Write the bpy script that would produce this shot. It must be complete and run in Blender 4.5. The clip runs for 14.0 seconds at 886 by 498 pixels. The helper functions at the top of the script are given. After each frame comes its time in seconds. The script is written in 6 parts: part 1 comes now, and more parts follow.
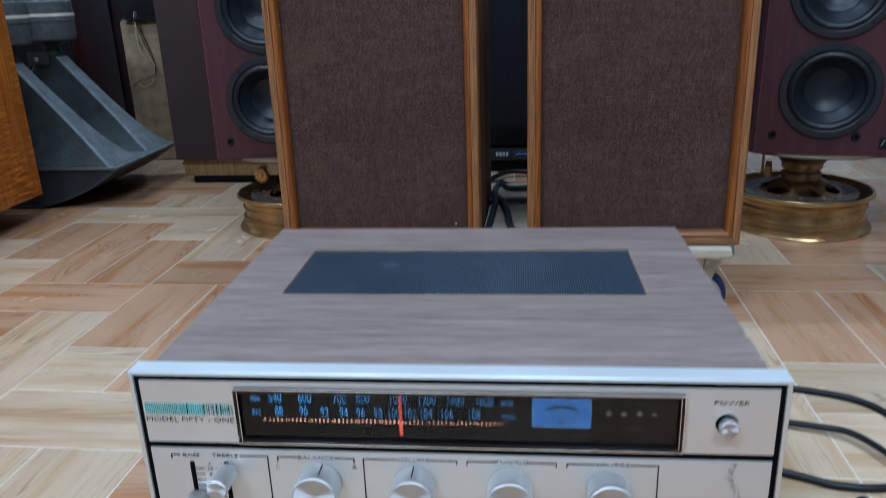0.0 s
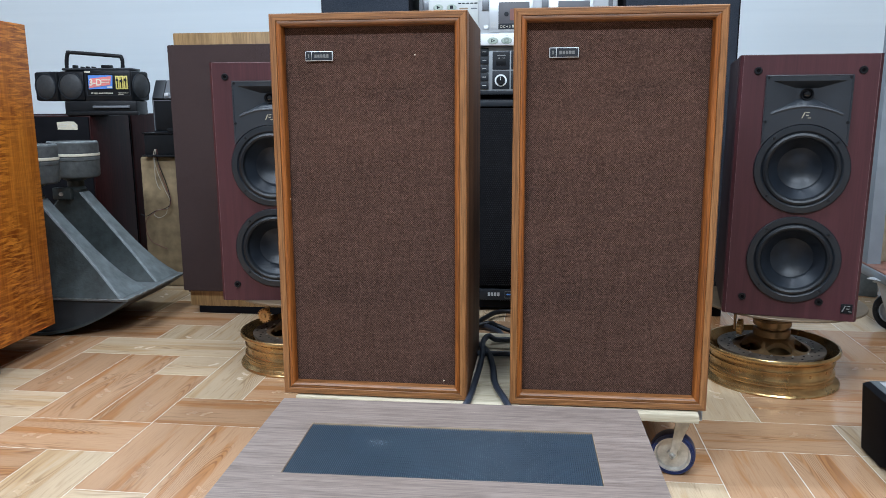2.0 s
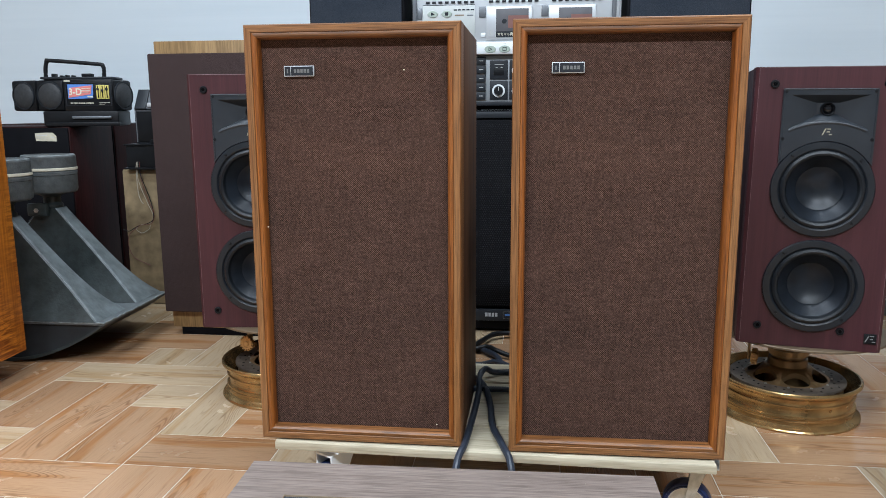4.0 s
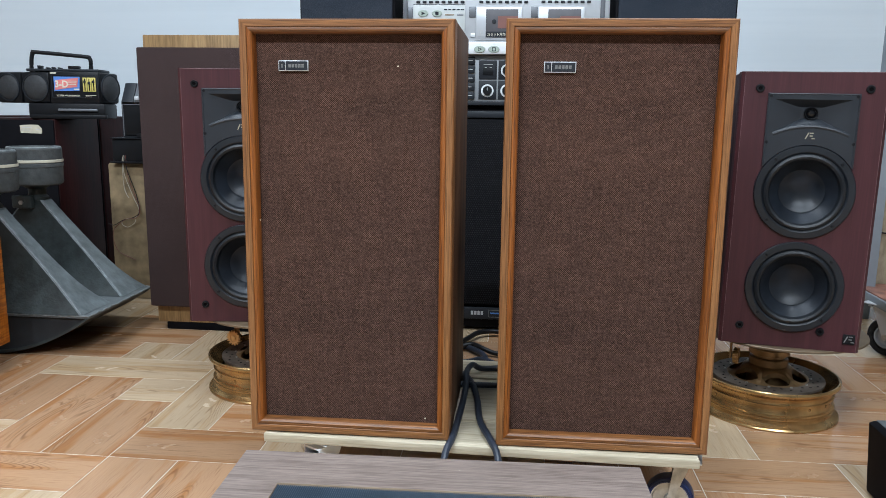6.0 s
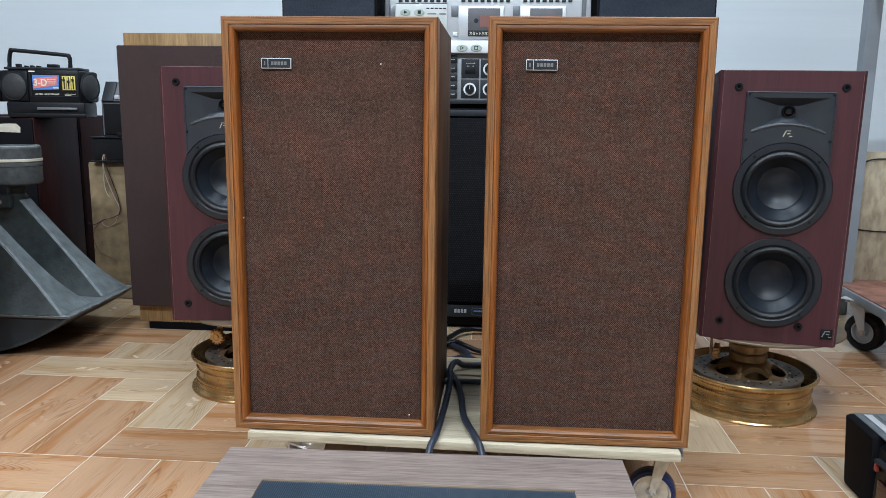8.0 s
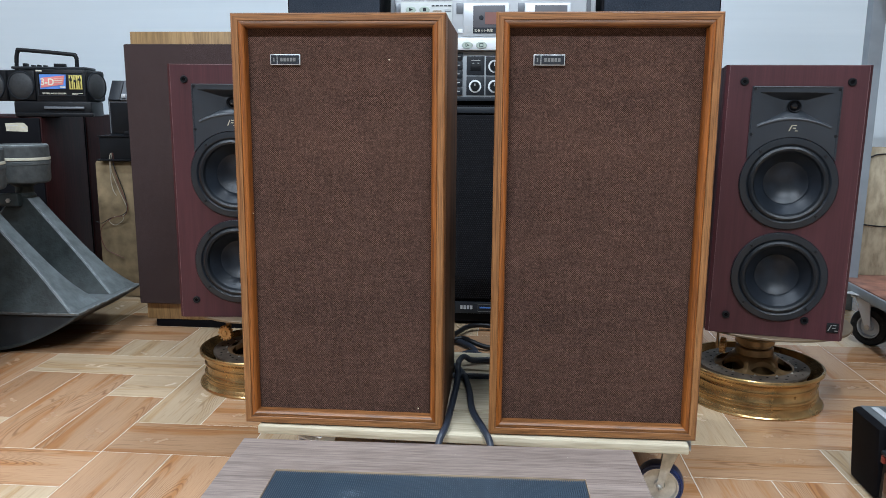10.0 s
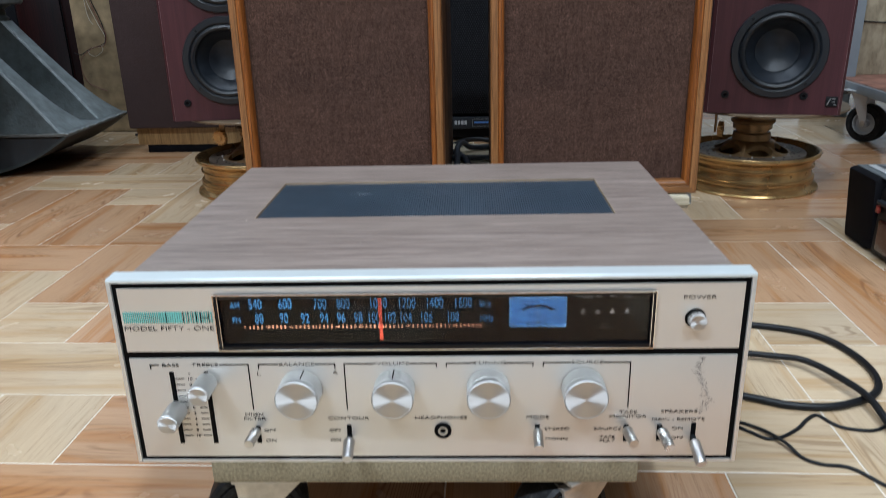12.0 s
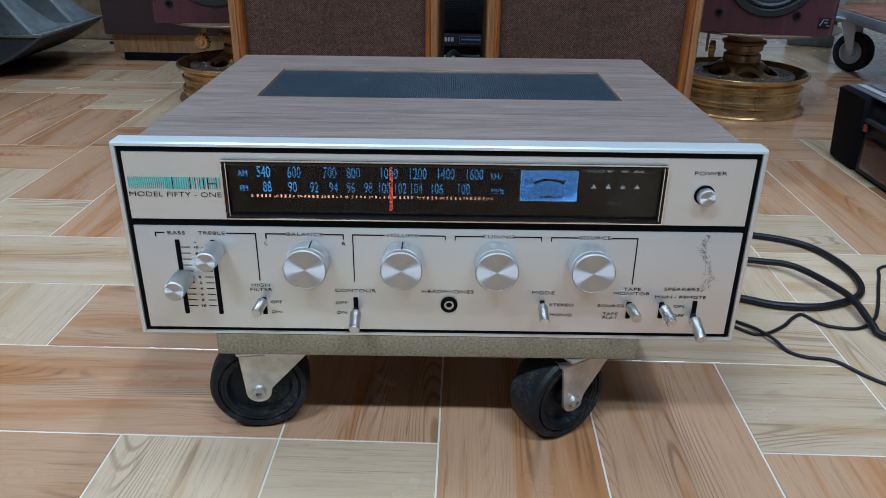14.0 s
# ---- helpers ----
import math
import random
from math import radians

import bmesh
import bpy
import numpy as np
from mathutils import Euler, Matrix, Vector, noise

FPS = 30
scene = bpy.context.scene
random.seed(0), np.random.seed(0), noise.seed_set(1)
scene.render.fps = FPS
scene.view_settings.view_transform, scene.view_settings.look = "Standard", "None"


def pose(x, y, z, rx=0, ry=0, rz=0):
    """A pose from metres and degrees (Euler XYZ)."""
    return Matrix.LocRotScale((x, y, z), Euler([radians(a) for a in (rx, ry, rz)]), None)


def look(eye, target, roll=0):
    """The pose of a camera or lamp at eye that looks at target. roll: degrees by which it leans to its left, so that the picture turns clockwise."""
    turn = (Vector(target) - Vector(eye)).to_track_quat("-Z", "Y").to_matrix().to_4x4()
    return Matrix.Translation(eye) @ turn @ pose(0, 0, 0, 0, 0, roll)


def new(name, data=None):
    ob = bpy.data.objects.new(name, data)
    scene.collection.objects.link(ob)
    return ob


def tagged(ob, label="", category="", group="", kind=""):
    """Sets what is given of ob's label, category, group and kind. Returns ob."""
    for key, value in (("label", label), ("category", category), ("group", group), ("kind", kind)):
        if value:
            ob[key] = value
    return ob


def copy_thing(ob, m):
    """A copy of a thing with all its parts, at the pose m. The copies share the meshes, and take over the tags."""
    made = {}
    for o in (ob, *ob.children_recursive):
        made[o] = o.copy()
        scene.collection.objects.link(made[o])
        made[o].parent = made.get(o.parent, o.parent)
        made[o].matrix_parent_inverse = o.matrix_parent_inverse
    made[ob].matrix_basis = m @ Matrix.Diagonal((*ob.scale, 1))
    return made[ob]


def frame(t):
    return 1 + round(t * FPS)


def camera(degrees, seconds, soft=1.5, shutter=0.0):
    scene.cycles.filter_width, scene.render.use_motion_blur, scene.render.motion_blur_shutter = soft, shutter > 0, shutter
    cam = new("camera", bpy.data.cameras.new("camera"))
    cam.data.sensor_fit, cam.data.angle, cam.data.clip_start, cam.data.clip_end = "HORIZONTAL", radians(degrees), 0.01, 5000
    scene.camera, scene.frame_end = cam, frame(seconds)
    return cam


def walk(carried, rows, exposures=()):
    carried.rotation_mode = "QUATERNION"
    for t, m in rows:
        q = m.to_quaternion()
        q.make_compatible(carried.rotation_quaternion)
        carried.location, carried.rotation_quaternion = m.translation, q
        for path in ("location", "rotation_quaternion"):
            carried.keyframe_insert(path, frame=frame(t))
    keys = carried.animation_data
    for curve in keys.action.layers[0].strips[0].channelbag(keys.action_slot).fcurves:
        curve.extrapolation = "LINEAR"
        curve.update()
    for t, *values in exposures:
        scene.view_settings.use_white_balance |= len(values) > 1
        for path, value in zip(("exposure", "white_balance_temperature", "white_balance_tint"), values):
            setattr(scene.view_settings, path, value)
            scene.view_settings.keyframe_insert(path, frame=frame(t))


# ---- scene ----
cam = camera(60.9, 14.0, soft=0.3, shutter=0.3)
EXPOSURES = [(0.0, 0.55, 5150, 10), (0.7, 1.2, 5250, 10), (1.5, 1.25, 5650, 10), (3.0, 1.18, 6100, 10), (7.5, 1.16, 6050, 10), (11.0, 1.2, 6000, 10), (11.5, 1.14, 6100, 10), (12.5, 0.58, 5600, 8), (14.0, 0.50, 5250, 7)]
PATH = [
    (0, (0.054, -0.429, 0.474), (-0.187, 1.449, -0.17), -2.1),
    (0.5, (0.071, -0.461, 0.554), (-0.154, 1.471, 0.088), -1.3),
    (1, (0.084, -0.478, 0.579), (-0.136, 1.473, 0.194), -0.8),
    (1.5, (0.079, -0.487, 0.577), (-0.15, 1.466, 0.216), -0.5),
    (2, (0.077, -0.5, 0.577), (-0.162, 1.452, 0.209), -0.3),
    (2.5, (0.076, -0.493, 0.576), (-0.175, 1.454, 0.192), -0.0),
    (3, (0.063, -0.431, 0.585), (-0.193, 1.514, 0.197), 0.1),
    (3.5, (0.073, -0.39, 0.601), (-0.169, 1.561, 0.236), -0.3),
    (6, (0.062, -0.406, 0.595), (-0.126, 1.553, 0.236), 0.7),
    (6.5, (0.061, -0.406, 0.596), (-0.117, 1.554, 0.238), 0.8),
    (7, (0.063, -0.409, 0.595), (-0.1, 1.553, 0.24), 0.9),
    (7.5, (0.061, -0.411, 0.593), (-0.09, 1.552, 0.244), 0.9),
    (8, (0.062, -0.412, 0.592), (-0.081, 1.55, 0.233), 0.7),
    (10.5, (0.054, -0.424, 0.586), (-0.098, 1.537, 0.223), 0.4),
    (11, (0.053, -0.429, 0.583), (-0.09, 1.527, 0.189), 0.3),
    (11.5, (0.045, -0.443, 0.51), (-0.091, 1.48, -0.02), -0.9),
    (12, (0.039, -0.458, 0.425), (-0.081, 1.421, -0.251), -1.5),
    (12.5, (0.03, -0.454, 0.391), (-0.06, 1.392, -0.373), -1.0),
    (13, (0.029, -0.453, 0.385), (-0.025, 1.377, -0.42), -0.1),
    (13.5, (0.021, -0.465, 0.385), (-0.026, 1.356, -0.441), 0.3),
    (14, (0.014, -0.473, 0.385), (-0.033, 1.344, -0.45), 0.7),
]
walk(cam, [(t, look(eye, target, roll)) for t, eye, target, roll in PATH], EXPOSURES)

# ---- light ----
world = bpy.data.worlds.new("world")
scene.world = world
world.use_nodes = True
world.node_tree.nodes["Background"].inputs[0].default_value = (0.75, 0.85, 1.0, 1)
world.node_tree.nodes["Background"].inputs[1].default_value = 0.05


def tube_light(x, y, length, watts, turn=0):
    """A ceiling batten: the lamp itself; its housing is built with the room."""
    data = bpy.data.lights.new("tube_light", "AREA")
    data.shape, data.size, data.size_y, data.energy, data.color = "RECTANGLE", length, 0.12, watts, (0.86, 0.94, 1.0)
    ob = new("tube_light", data)
    ob.matrix_world = pose(x, y, 2.74, 0, 0, turn)
    return ob


# assumed battens out of view; the last is added to brighten the right floor
TUBES = [(-1.1, -1.6, 1.2, 54, 0), (0.9, -1.6, 1.2, 42, 0), (-1.1, 0.55, 1.2, 18, 0), (0.50, 0.62, 1.2, 15, 90)]
for row in TUBES:
    tube_light(*row)


# ---- materials ----
def shader(name):
    m = bpy.data.materials.new(name)
    m.use_nodes = True
    nt = m.node_tree
    return m, nt, nt.nodes["Principled BSDF"]


def node(nt, kind, **values):
    n = nt.nodes.new(kind)
    for key, value in values.items():
        n.inputs[key.replace("_", " ")].default_value = value
    return n


def coords(nt, scale=(1, 1, 1), shift=None):
    tc = nt.nodes.new("ShaderNodeTexCoord")
    mp = nt.nodes.new("ShaderNodeMapping")
    mp.inputs["Scale"].default_value = scale
    nt.links.new(tc.outputs["Object"], mp.inputs["Vector"])
    if shift is not None:
        nt.links.new(shift, mp.inputs["Location"])
    return mp.outputs["Vector"]


def ramp(nt, fac, stops):
    r = nt.nodes.new("ShaderNodeValToRGB")
    while len(r.color_ramp.elements) < len(stops):
        r.color_ramp.elements.new(0.5)
    for e, (p, c) in zip(r.color_ramp.elements, stops):
        e.position, e.color = p, (*c, 1)
    nt.links.new(fac, r.inputs["Fac"])
    return r.outputs["Color"]


def mix(nt, fac, a, b, mode="MIX"):
    n = nt.nodes.new("ShaderNodeMix")
    n.data_type, n.blend_type = "RGBA", mode
    for value, slot in ((fac, 0), (a, 6), (b, 7)):
        if isinstance(value, bpy.types.NodeSocket):
            nt.links.new(value, n.inputs[slot])
        elif slot == 0:
            n.inputs[0].default_value = value
        else:
            n.inputs[slot].default_value = (*value, 1)
    return n.outputs[2]


def bump(nt, bsdf, height, strength, distance=0.001):
    b = node(nt, "ShaderNodeBump", Strength=strength, Distance=distance)
    nt.links.new(height, b.inputs["Height"])
    nt.links.new(b.outputs["Normal"], bsdf.inputs["Normal"])


def noise_tex(nt, vec, scale, detail=4, rough=0.55, distort=0.0):
    n = node(nt, "ShaderNodeTexNoise", Scale=scale, Detail=detail, Roughness=rough, Distortion=distort)
    nt.links.new(vec, n.inputs["Vector"])
    return n.outputs["Fac"]


def plain(name, color, rough=0.5, metal=0.0, vary=0.12, scale=30, bumps=0.0, bump_scale=300, coat=0.0, spec=0.5):
    """Paint, plastic, rubber or metal with blotches at one scale, smudges at another and a fine relief."""
    m, nt, b = shader(name)
    vec = coords(nt)
    f = noise_tex(nt, vec, scale, 5)
    lo, hi = [max(0, c * (1 - vary)) for c in color], [min(1, c * (1 + vary)) for c in color]
    nt.links.new(ramp(nt, f, [(0.3, lo), (0.7, hi)]), b.inputs["Base Color"])
    g = noise_tex(nt, vec, scale * 0.3, 6)
    mr = node(nt, "ShaderNodeMapRange", From_Min=0.3, From_Max=0.7, To_Min=max(0.02, rough - 0.08), To_Max=min(1, rough + 0.08))
    nt.links.new(g, mr.inputs["Value"])
    nt.links.new(mr.outputs[0], b.inputs["Roughness"])
    b.inputs["Metallic"].default_value = metal
    b.inputs["Coat Weight"].default_value = coat
    b.inputs["Specular IOR Level"].default_value = spec
    if bumps:
        bump(nt, b, noise_tex(nt, vec, bump_scale, 2), bumps, 0.001)
    return m


def wood(name, dark, mid, light, rough=0.45, grain=(60, 60, 3), scale=1.0, spread=1.0, per_object=False, coat=0.0, streak=0.35, pos=(0.3, 0.5, 0.72), spec=0.5, ripple=None, worn=0.0):
    """Grain that runs along the axis whose number in grain is small."""
    m, nt, b = shader(name)
    shift = None
    if per_object:
        info = nt.nodes.new("ShaderNodeObjectInfo")
        mul = nt.nodes.new("ShaderNodeVectorMath")
        mul.operation = "SCALE"
        mul.inputs[0].default_value = (37.0, 91.0, 53.0)
        nt.links.new(info.outputs["Random"], mul.inputs["Scale"])
        shift = mul.outputs["Vector"]
    vec = coords(nt, grain, shift)
    f = noise_tex(nt, vec, 0.9 * scale, 6, 0.6, 0.8 * spread)
    base = ramp(nt, f, [(pos[0], dark), (pos[1], mid), (pos[2], light)])
    fine = noise_tex(nt, vec, 7.0 * scale, 3, 0.6)
    base = mix(nt, streak, base, ramp(nt, fine, [(0.38, [c * 0.55 for c in dark]), (0.6, light)]), "MULTIPLY" if streak < 0 else "MIX")
    if per_object:
        hue = nt.nodes.new("ShaderNodeHueSaturation")
        mr = node(nt, "ShaderNodeMapRange", From_Min=0, From_Max=1, To_Min=0.86, To_Max=1.14)
        nt.links.new(info.outputs["Random"], mr.inputs["Value"])
        nt.links.new(mr.outputs[0], hue.inputs["Value"])
        nt.links.new(base, hue.inputs["Color"])
        base = hue.outputs["Color"]
    if ripple:
        # flame figure: short bands across the grain, strongest in patches
        bands = noise_tex(nt, coords(nt, ripple), 1.0, 3, 0.6, 0.6)
        patch = noise_tex(nt, coords(nt, (9, 9, 3)), 1.0, 3)
        figured = mix(nt, ramp(nt, bands, [(0.42, (0, 0, 0)), (0.62, (1, 1, 1))]), dark, light)
        base = mix(nt, ramp(nt, patch, [(0.40, (0.12, 0.12, 0.12)), (0.56, (0.95, 0.95, 0.95))]), base, figured)
    if worn:
        # dark open pores along the grain, and a few pale rubbed chips
        pores = noise_tex(nt, coords(nt, [g * (9 if g > 20 else 5) for g in grain]), 1.0, 4, 0.65, 0.3)
        base = mix(nt, ramp(nt, pores, [(0.50, (0, 0, 0)), (0.66, [worn] * 3)]), base, [c * 0.30 for c in dark])
        chips = noise_tex(nt, coords(nt), 75, 5, 0.7)
        base = mix(nt, ramp(nt, chips, [(0.70, (0, 0, 0)), (0.735, [min(1.0, worn)] * 3)]), base, [min(1.0, c * 1.5 + 0.05) for c in light])
    nt.links.new(base, b.inputs["Base Color"])
    b.inputs["Roughness"].default_value = rough
    b.inputs["Specular IOR Level"].default_value = spec
    b.inputs["Coat Weight"].default_value = coat
    b.inputs["Coat Roughness"].default_value = 0.08
    bump(nt, b, fine, 0.08, 0.0006)
    return m


def cloth(name, dark, light, pitch, rough=0.95, fade=0.3):
    """Basket-woven grille cloth: crossing threads of a given pitch in metres, with slubs and faded blotches."""
    m, nt, b = shader(name)
    vec = coords(nt)
    wobble = noise_tex(nt, vec, 170, 3)
    sep = nt.nodes.new("ShaderNodeSeparateXYZ")
    nt.links.new(vec, sep.inputs[0])

    def calc(kind, x, y):
        n = nt.nodes.new("ShaderNodeMath")
        n.operation = kind
        for k, v in enumerate((x, y)):
            if isinstance(v, bpy.types.NodeSocket):
                nt.links.new(v, n.inputs[k])
            elif v is not None:
                n.inputs[k].default_value = v
        return n.outputs[0]

    waves = []
    for axis in ("X", "Z"):
        phase = calc("ADD", calc("MULTIPLY", sep.outputs[axis], 2 * math.pi / pitch), calc("MULTIPLY", wobble, 5.0))
        waves.append(calc("SINE", phase, None))
    weave = calc("MULTIPLY", waves[0], waves[1])
    slub = noise_tex(nt, vec, 1.25 / pitch, 2, 0.6)
    weft = noise_tex(nt, coords(nt, (0.09, 1.0, 1.0)), 0.8 / pitch, 2, 0.6)
    warp = noise_tex(nt, coords(nt, (1.0, 1.0, 0.09)), 0.8 / pitch, 2, 0.6)
    tone = calc("ADD", calc("ADD", calc("MULTIPLY", weave, 0.27), calc("MULTIPLY", slub, 0.66)), calc("MULTIPLY", calc("ADD", weft, warp), 0.15))
    threads = ramp(nt, tone, [(0.20, dark), (0.52, [0.76 * p + 0.24 * q for p, q in zip(dark, light)]), (0.92, light)])
    blotch = noise_tex(nt, coords(nt, (3, 3, 7)), 1.2, 6, 0.62)
    mid = [(p + q) / 2 for p, q in zip(dark, light)]
    nt.links.new(mix(nt, fade, threads, ramp(nt, blotch, [(0.34, [c * 0.45 for c in mid]), (0.66, [mid[0] * 1.50, mid[1] * 1.34, mid[2] * 1.2])])), b.inputs["Base Color"])
    b.inputs["Roughness"].default_value = rough
    b.inputs["Specular IOR Level"].default_value = 0.05
    bump(nt, b, tone, 0.5, 0.0008)
    return m


def scuffed_rubber(name, color, dust):
    """Black rubber with pale rubbed patches and dusty scratches."""
    m, nt, b = shader(name)
    vec = coords(nt)
    patch = noise_tex(nt, vec, 34, 6, 0.7)
    fine = noise_tex(nt, vec, 320, 4, 0.7)
    both = mix(nt, 1.0, ramp(nt, patch, [(0.47, (0.03, 0.03, 0.03)), (0.68, (1, 1, 1))]), ramp(nt, fine, [(0.46, (0.08, 0.08, 0.08)), (0.64, (0.8, 0.8, 0.8))]), "MULTIPLY")
    nt.links.new(mix(nt, both, color, dust), b.inputs["Base Color"])
    b.inputs["Roughness"].default_value = 0.52
    b.inputs["Specular IOR Level"].default_value = 0.22
    bump(nt, b, fine, 0.2, 0.001)
    return m


def glow(name, color, strength, base=(0.02, 0.02, 0.02)):
    m, nt, b = shader(name)
    b.inputs["Base Color"].default_value = (*base, 1)
    b.inputs["Emission Color"].default_value = (*color, 1)
    b.inputs["Emission Strength"].default_value = strength
    b.inputs["Roughness"].default_value = 0.5
    return m


def glass(name, gloss=0.03):
    """A thin clear pane: light goes straight through, a little is mirrored."""
    m, nt, b = shader(name)
    clear = nt.nodes.new("ShaderNodeBsdfTransparent")
    shine = node(nt, "ShaderNodeBsdfGlossy", Roughness=0.03)
    both = node(nt, "ShaderNodeMixShader", Fac=gloss)
    nt.links.new(clear.outputs[0], both.inputs[1])
    nt.links.new(shine.outputs[0], both.inputs[2])
    nt.links.new(both.outputs[0], nt.nodes["Material Output"].inputs["Surface"])
    nt.nodes.remove(b)
    return m


def wood_tile(name, base, warm, line, wisps):
    """Printed wood look under a thin glaze: soft warm patches, cathedral arcs, sparse dark wisps and fine pores along local y."""
    m, nt, b = shader(name)
    info = nt.nodes.new("ShaderNodeObjectInfo")
    mul = nt.nodes.new("ShaderNodeVectorMath")
    mul.operation = "SCALE"
    mul.inputs[0].default_value = (3.7, 9.1, 0.0)
    nt.links.new(info.outputs["Random"], mul.inputs["Scale"])
    shift = mul.outputs["Vector"]
    soft = noise_tex(nt, coords(nt, (26, 1.7, 26), shift), 1.0, 5, 0.6, 0.5)
    color = ramp(nt, soft, [(0.38, base), (0.50, [c * 0.96 for c in base]), (0.60, warm), (0.72, [c * 0.80 for c in warm])])
    # cathedral arcs, only in patches: contour lines of a long soft relief
    relief = noise_tex(nt, coords(nt, (13, 1.5, 13), shift), 1.0, 1.2, 0.5, 0.3)
    rings = nt.nodes.new("ShaderNodeMath")
    rings.operation = "MULTIPLY"
    rings.inputs[1].default_value = 300.0
    nt.links.new(relief, rings.inputs[0])
    wave = nt.nodes.new("ShaderNodeMath")
    wave.operation = "SINE"
    nt.links.new(rings.outputs[0], wave.inputs[0])
    arcs = ramp(nt, wave.outputs[0], [(0.15, (0, 0, 0)), (0.95, (1, 1, 1))])
    where = ramp(nt, noise_tex(nt, coords(nt, (12, 2.4, 12), shift), 1.3, 2), [(0.50, (0, 0, 0)), (0.60, (0.52, 0.52, 0.52))])
    color = mix(nt, mix(nt, 1.0, arcs, where, "MULTIPLY"), color, line)
    # dark wisps and fine pores
    wisp = noise_tex(nt, coords(nt, (190, 8.5, 190), shift), 1.0, 6, 0.70, 0.9)
    color = mix(nt, ramp(nt, wisp, [(0.555, (0, 0, 0)), (0.70, [wisps] * 3)]), color, line)
    pores = noise_tex(nt, coords(nt, (760, 16, 760), shift), 1.0, 4, 0.65)
    color = mix(nt, ramp(nt, pores, [(0.47, (0.0, 0.0, 0.0)), (0.68, (0.44, 0.44, 0.44))]), color, [(p + q) / 2 for p, q in zip(base, line)])
    hue = nt.nodes.new("ShaderNodeHueSaturation")
    mr = node(nt, "ShaderNodeMapRange", From_Min=0, From_Max=1, To_Min=0.90, To_Max=1.10)
    nt.links.new(info.outputs["Random"], mr.inputs["Value"])
    nt.links.new(mr.outputs[0], hue.inputs["Value"])
    nt.links.new(color, hue.inputs["Color"])
    nt.links.new(hue.outputs["Color"], b.inputs["Base Color"])
    smear = noise_tex(nt, coords(nt), 7, 5)
    rg = node(nt, "ShaderNodeMapRange", From_Min=0.35, From_Max=0.7, To_Min=0.13, To_Max=0.30)
    nt.links.new(smear, rg.inputs["Value"])
    nt.links.new(rg.outputs[0], b.inputs["Roughness"])
    bump(nt, b, wisp, 0.03, 0.0004)
    return m


TILE_BROWN = wood_tile("tile_brown", (0.432, 0.262, 0.148), (0.365, 0.172, 0.068), (0.12, 0.052, 0.023), wisps=0.50)
TILE_LIGHT = wood_tile("tile_light", (0.515, 0.394, 0.258), (0.44, 0.298, 0.162), (0.18, 0.105, 0.054), wisps=0.62)
GROUT = plain("grout", (0.60, 0.54, 0.45), 0.6, vary=0.15, scale=8)
# dark paint for walls and ceiling out of view, to keep fill light low
LOW_BOUNCE_PAINT = plain("low_bounce_paint", (0.20, 0.205, 0.205), 0.7, vary=0.05, scale=3)
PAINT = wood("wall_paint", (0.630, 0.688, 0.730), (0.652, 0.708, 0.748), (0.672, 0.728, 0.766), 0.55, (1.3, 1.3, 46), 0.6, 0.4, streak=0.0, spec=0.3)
CEILING = plain("low_bounce_ceiling_paint", (0.30, 0.30, 0.295), 0.8, vary=0.03, scale=4)
WALNUT = wood("walnut_veneer", (0.112, 0.084, 0.072), (0.190, 0.147, 0.125), (0.280, 0.224, 0.194), 0.42, (5.5, 150, 150), 0.6, 1.1, streak=0.40)
RAW_EDGE = wood("raw_wood_edge", (0.20, 0.14, 0.09), (0.28, 0.20, 0.13), (0.36, 0.27, 0.18), 0.6, (4, 60, 60))
TEAK = wood("oiled_walnut_frame", (0.120, 0.043, 0.013), (0.245, 0.099, 0.031), (0.370, 0.170, 0.060), 0.40, (110, 110, 3), 0.6, 0.9, streak=0.45, worn=0.6)
TEAK_FLAT = wood("oiled_walnut_rail", (0.110, 0.041, 0.013), (0.240, 0.098, 0.031), (0.370, 0.170, 0.060), 0.42, (3, 110, 110), 0.6, 0.9, streak=0.5, worn=0.75)
BEAD = wood("orange_walnut_bead", (0.165, 0.046, 0.007), (0.285, 0.085, 0.013), (0.39, 0.130, 0.024), 0.42, (90, 90, 3), 0.6, 0.8, streak=0.35, worn=0.7)
# rail copy of the bead wood, darkened against the light its slope catches
BEAD_RAIL_DARK = wood("darkened_walnut_bead_rail", (0.110, 0.040, 0.011), (0.215, 0.080, 0.021), (0.32, 0.135, 0.042), 0.45, (3, 90, 90), 0.6, 0.8, streak=0.4, worn=0.8)
TEAK_SIDE = wood("oiled_walnut_side", (0.056, 0.027, 0.014), (0.110, 0.054, 0.028), (0.185, 0.093, 0.048), 0.55, (60, 60, 3), 0.6, 1.0, streak=0.25, spec=0.3)
ORANGE_OAK = wood("orange_oak", (0.23, 0.054, 0.004), (0.49, 0.142, 0.011), (0.74, 0.270, 0.030), 0.42, (60, 46, 2.2), 0.6, 1.4, streak=0.3, spec=0.25, ripple=(24, 20, 160))
OAK = wood("honey_oak", (0.15, 0.085, 0.030), (0.255, 0.150, 0.058), (0.36, 0.23, 0.10), 0.5, (60, 60, 4), 0.6, 1.0)
CHERRY = wood("red_vinyl_veneer", (0.042, 0.0128, 0.0158), (0.058, 0.0175, 0.0215), (0.078, 0.0245, 0.0290), 0.45, (90, 90, 3), 0.6, 0.6, streak=0.14, spec=0.35)
CHERRY_HIGHLIGHT = plain("painted_vinyl_highlight", (0.12, 0.062, 0.066), 0.5, vary=0.5, scale=90)
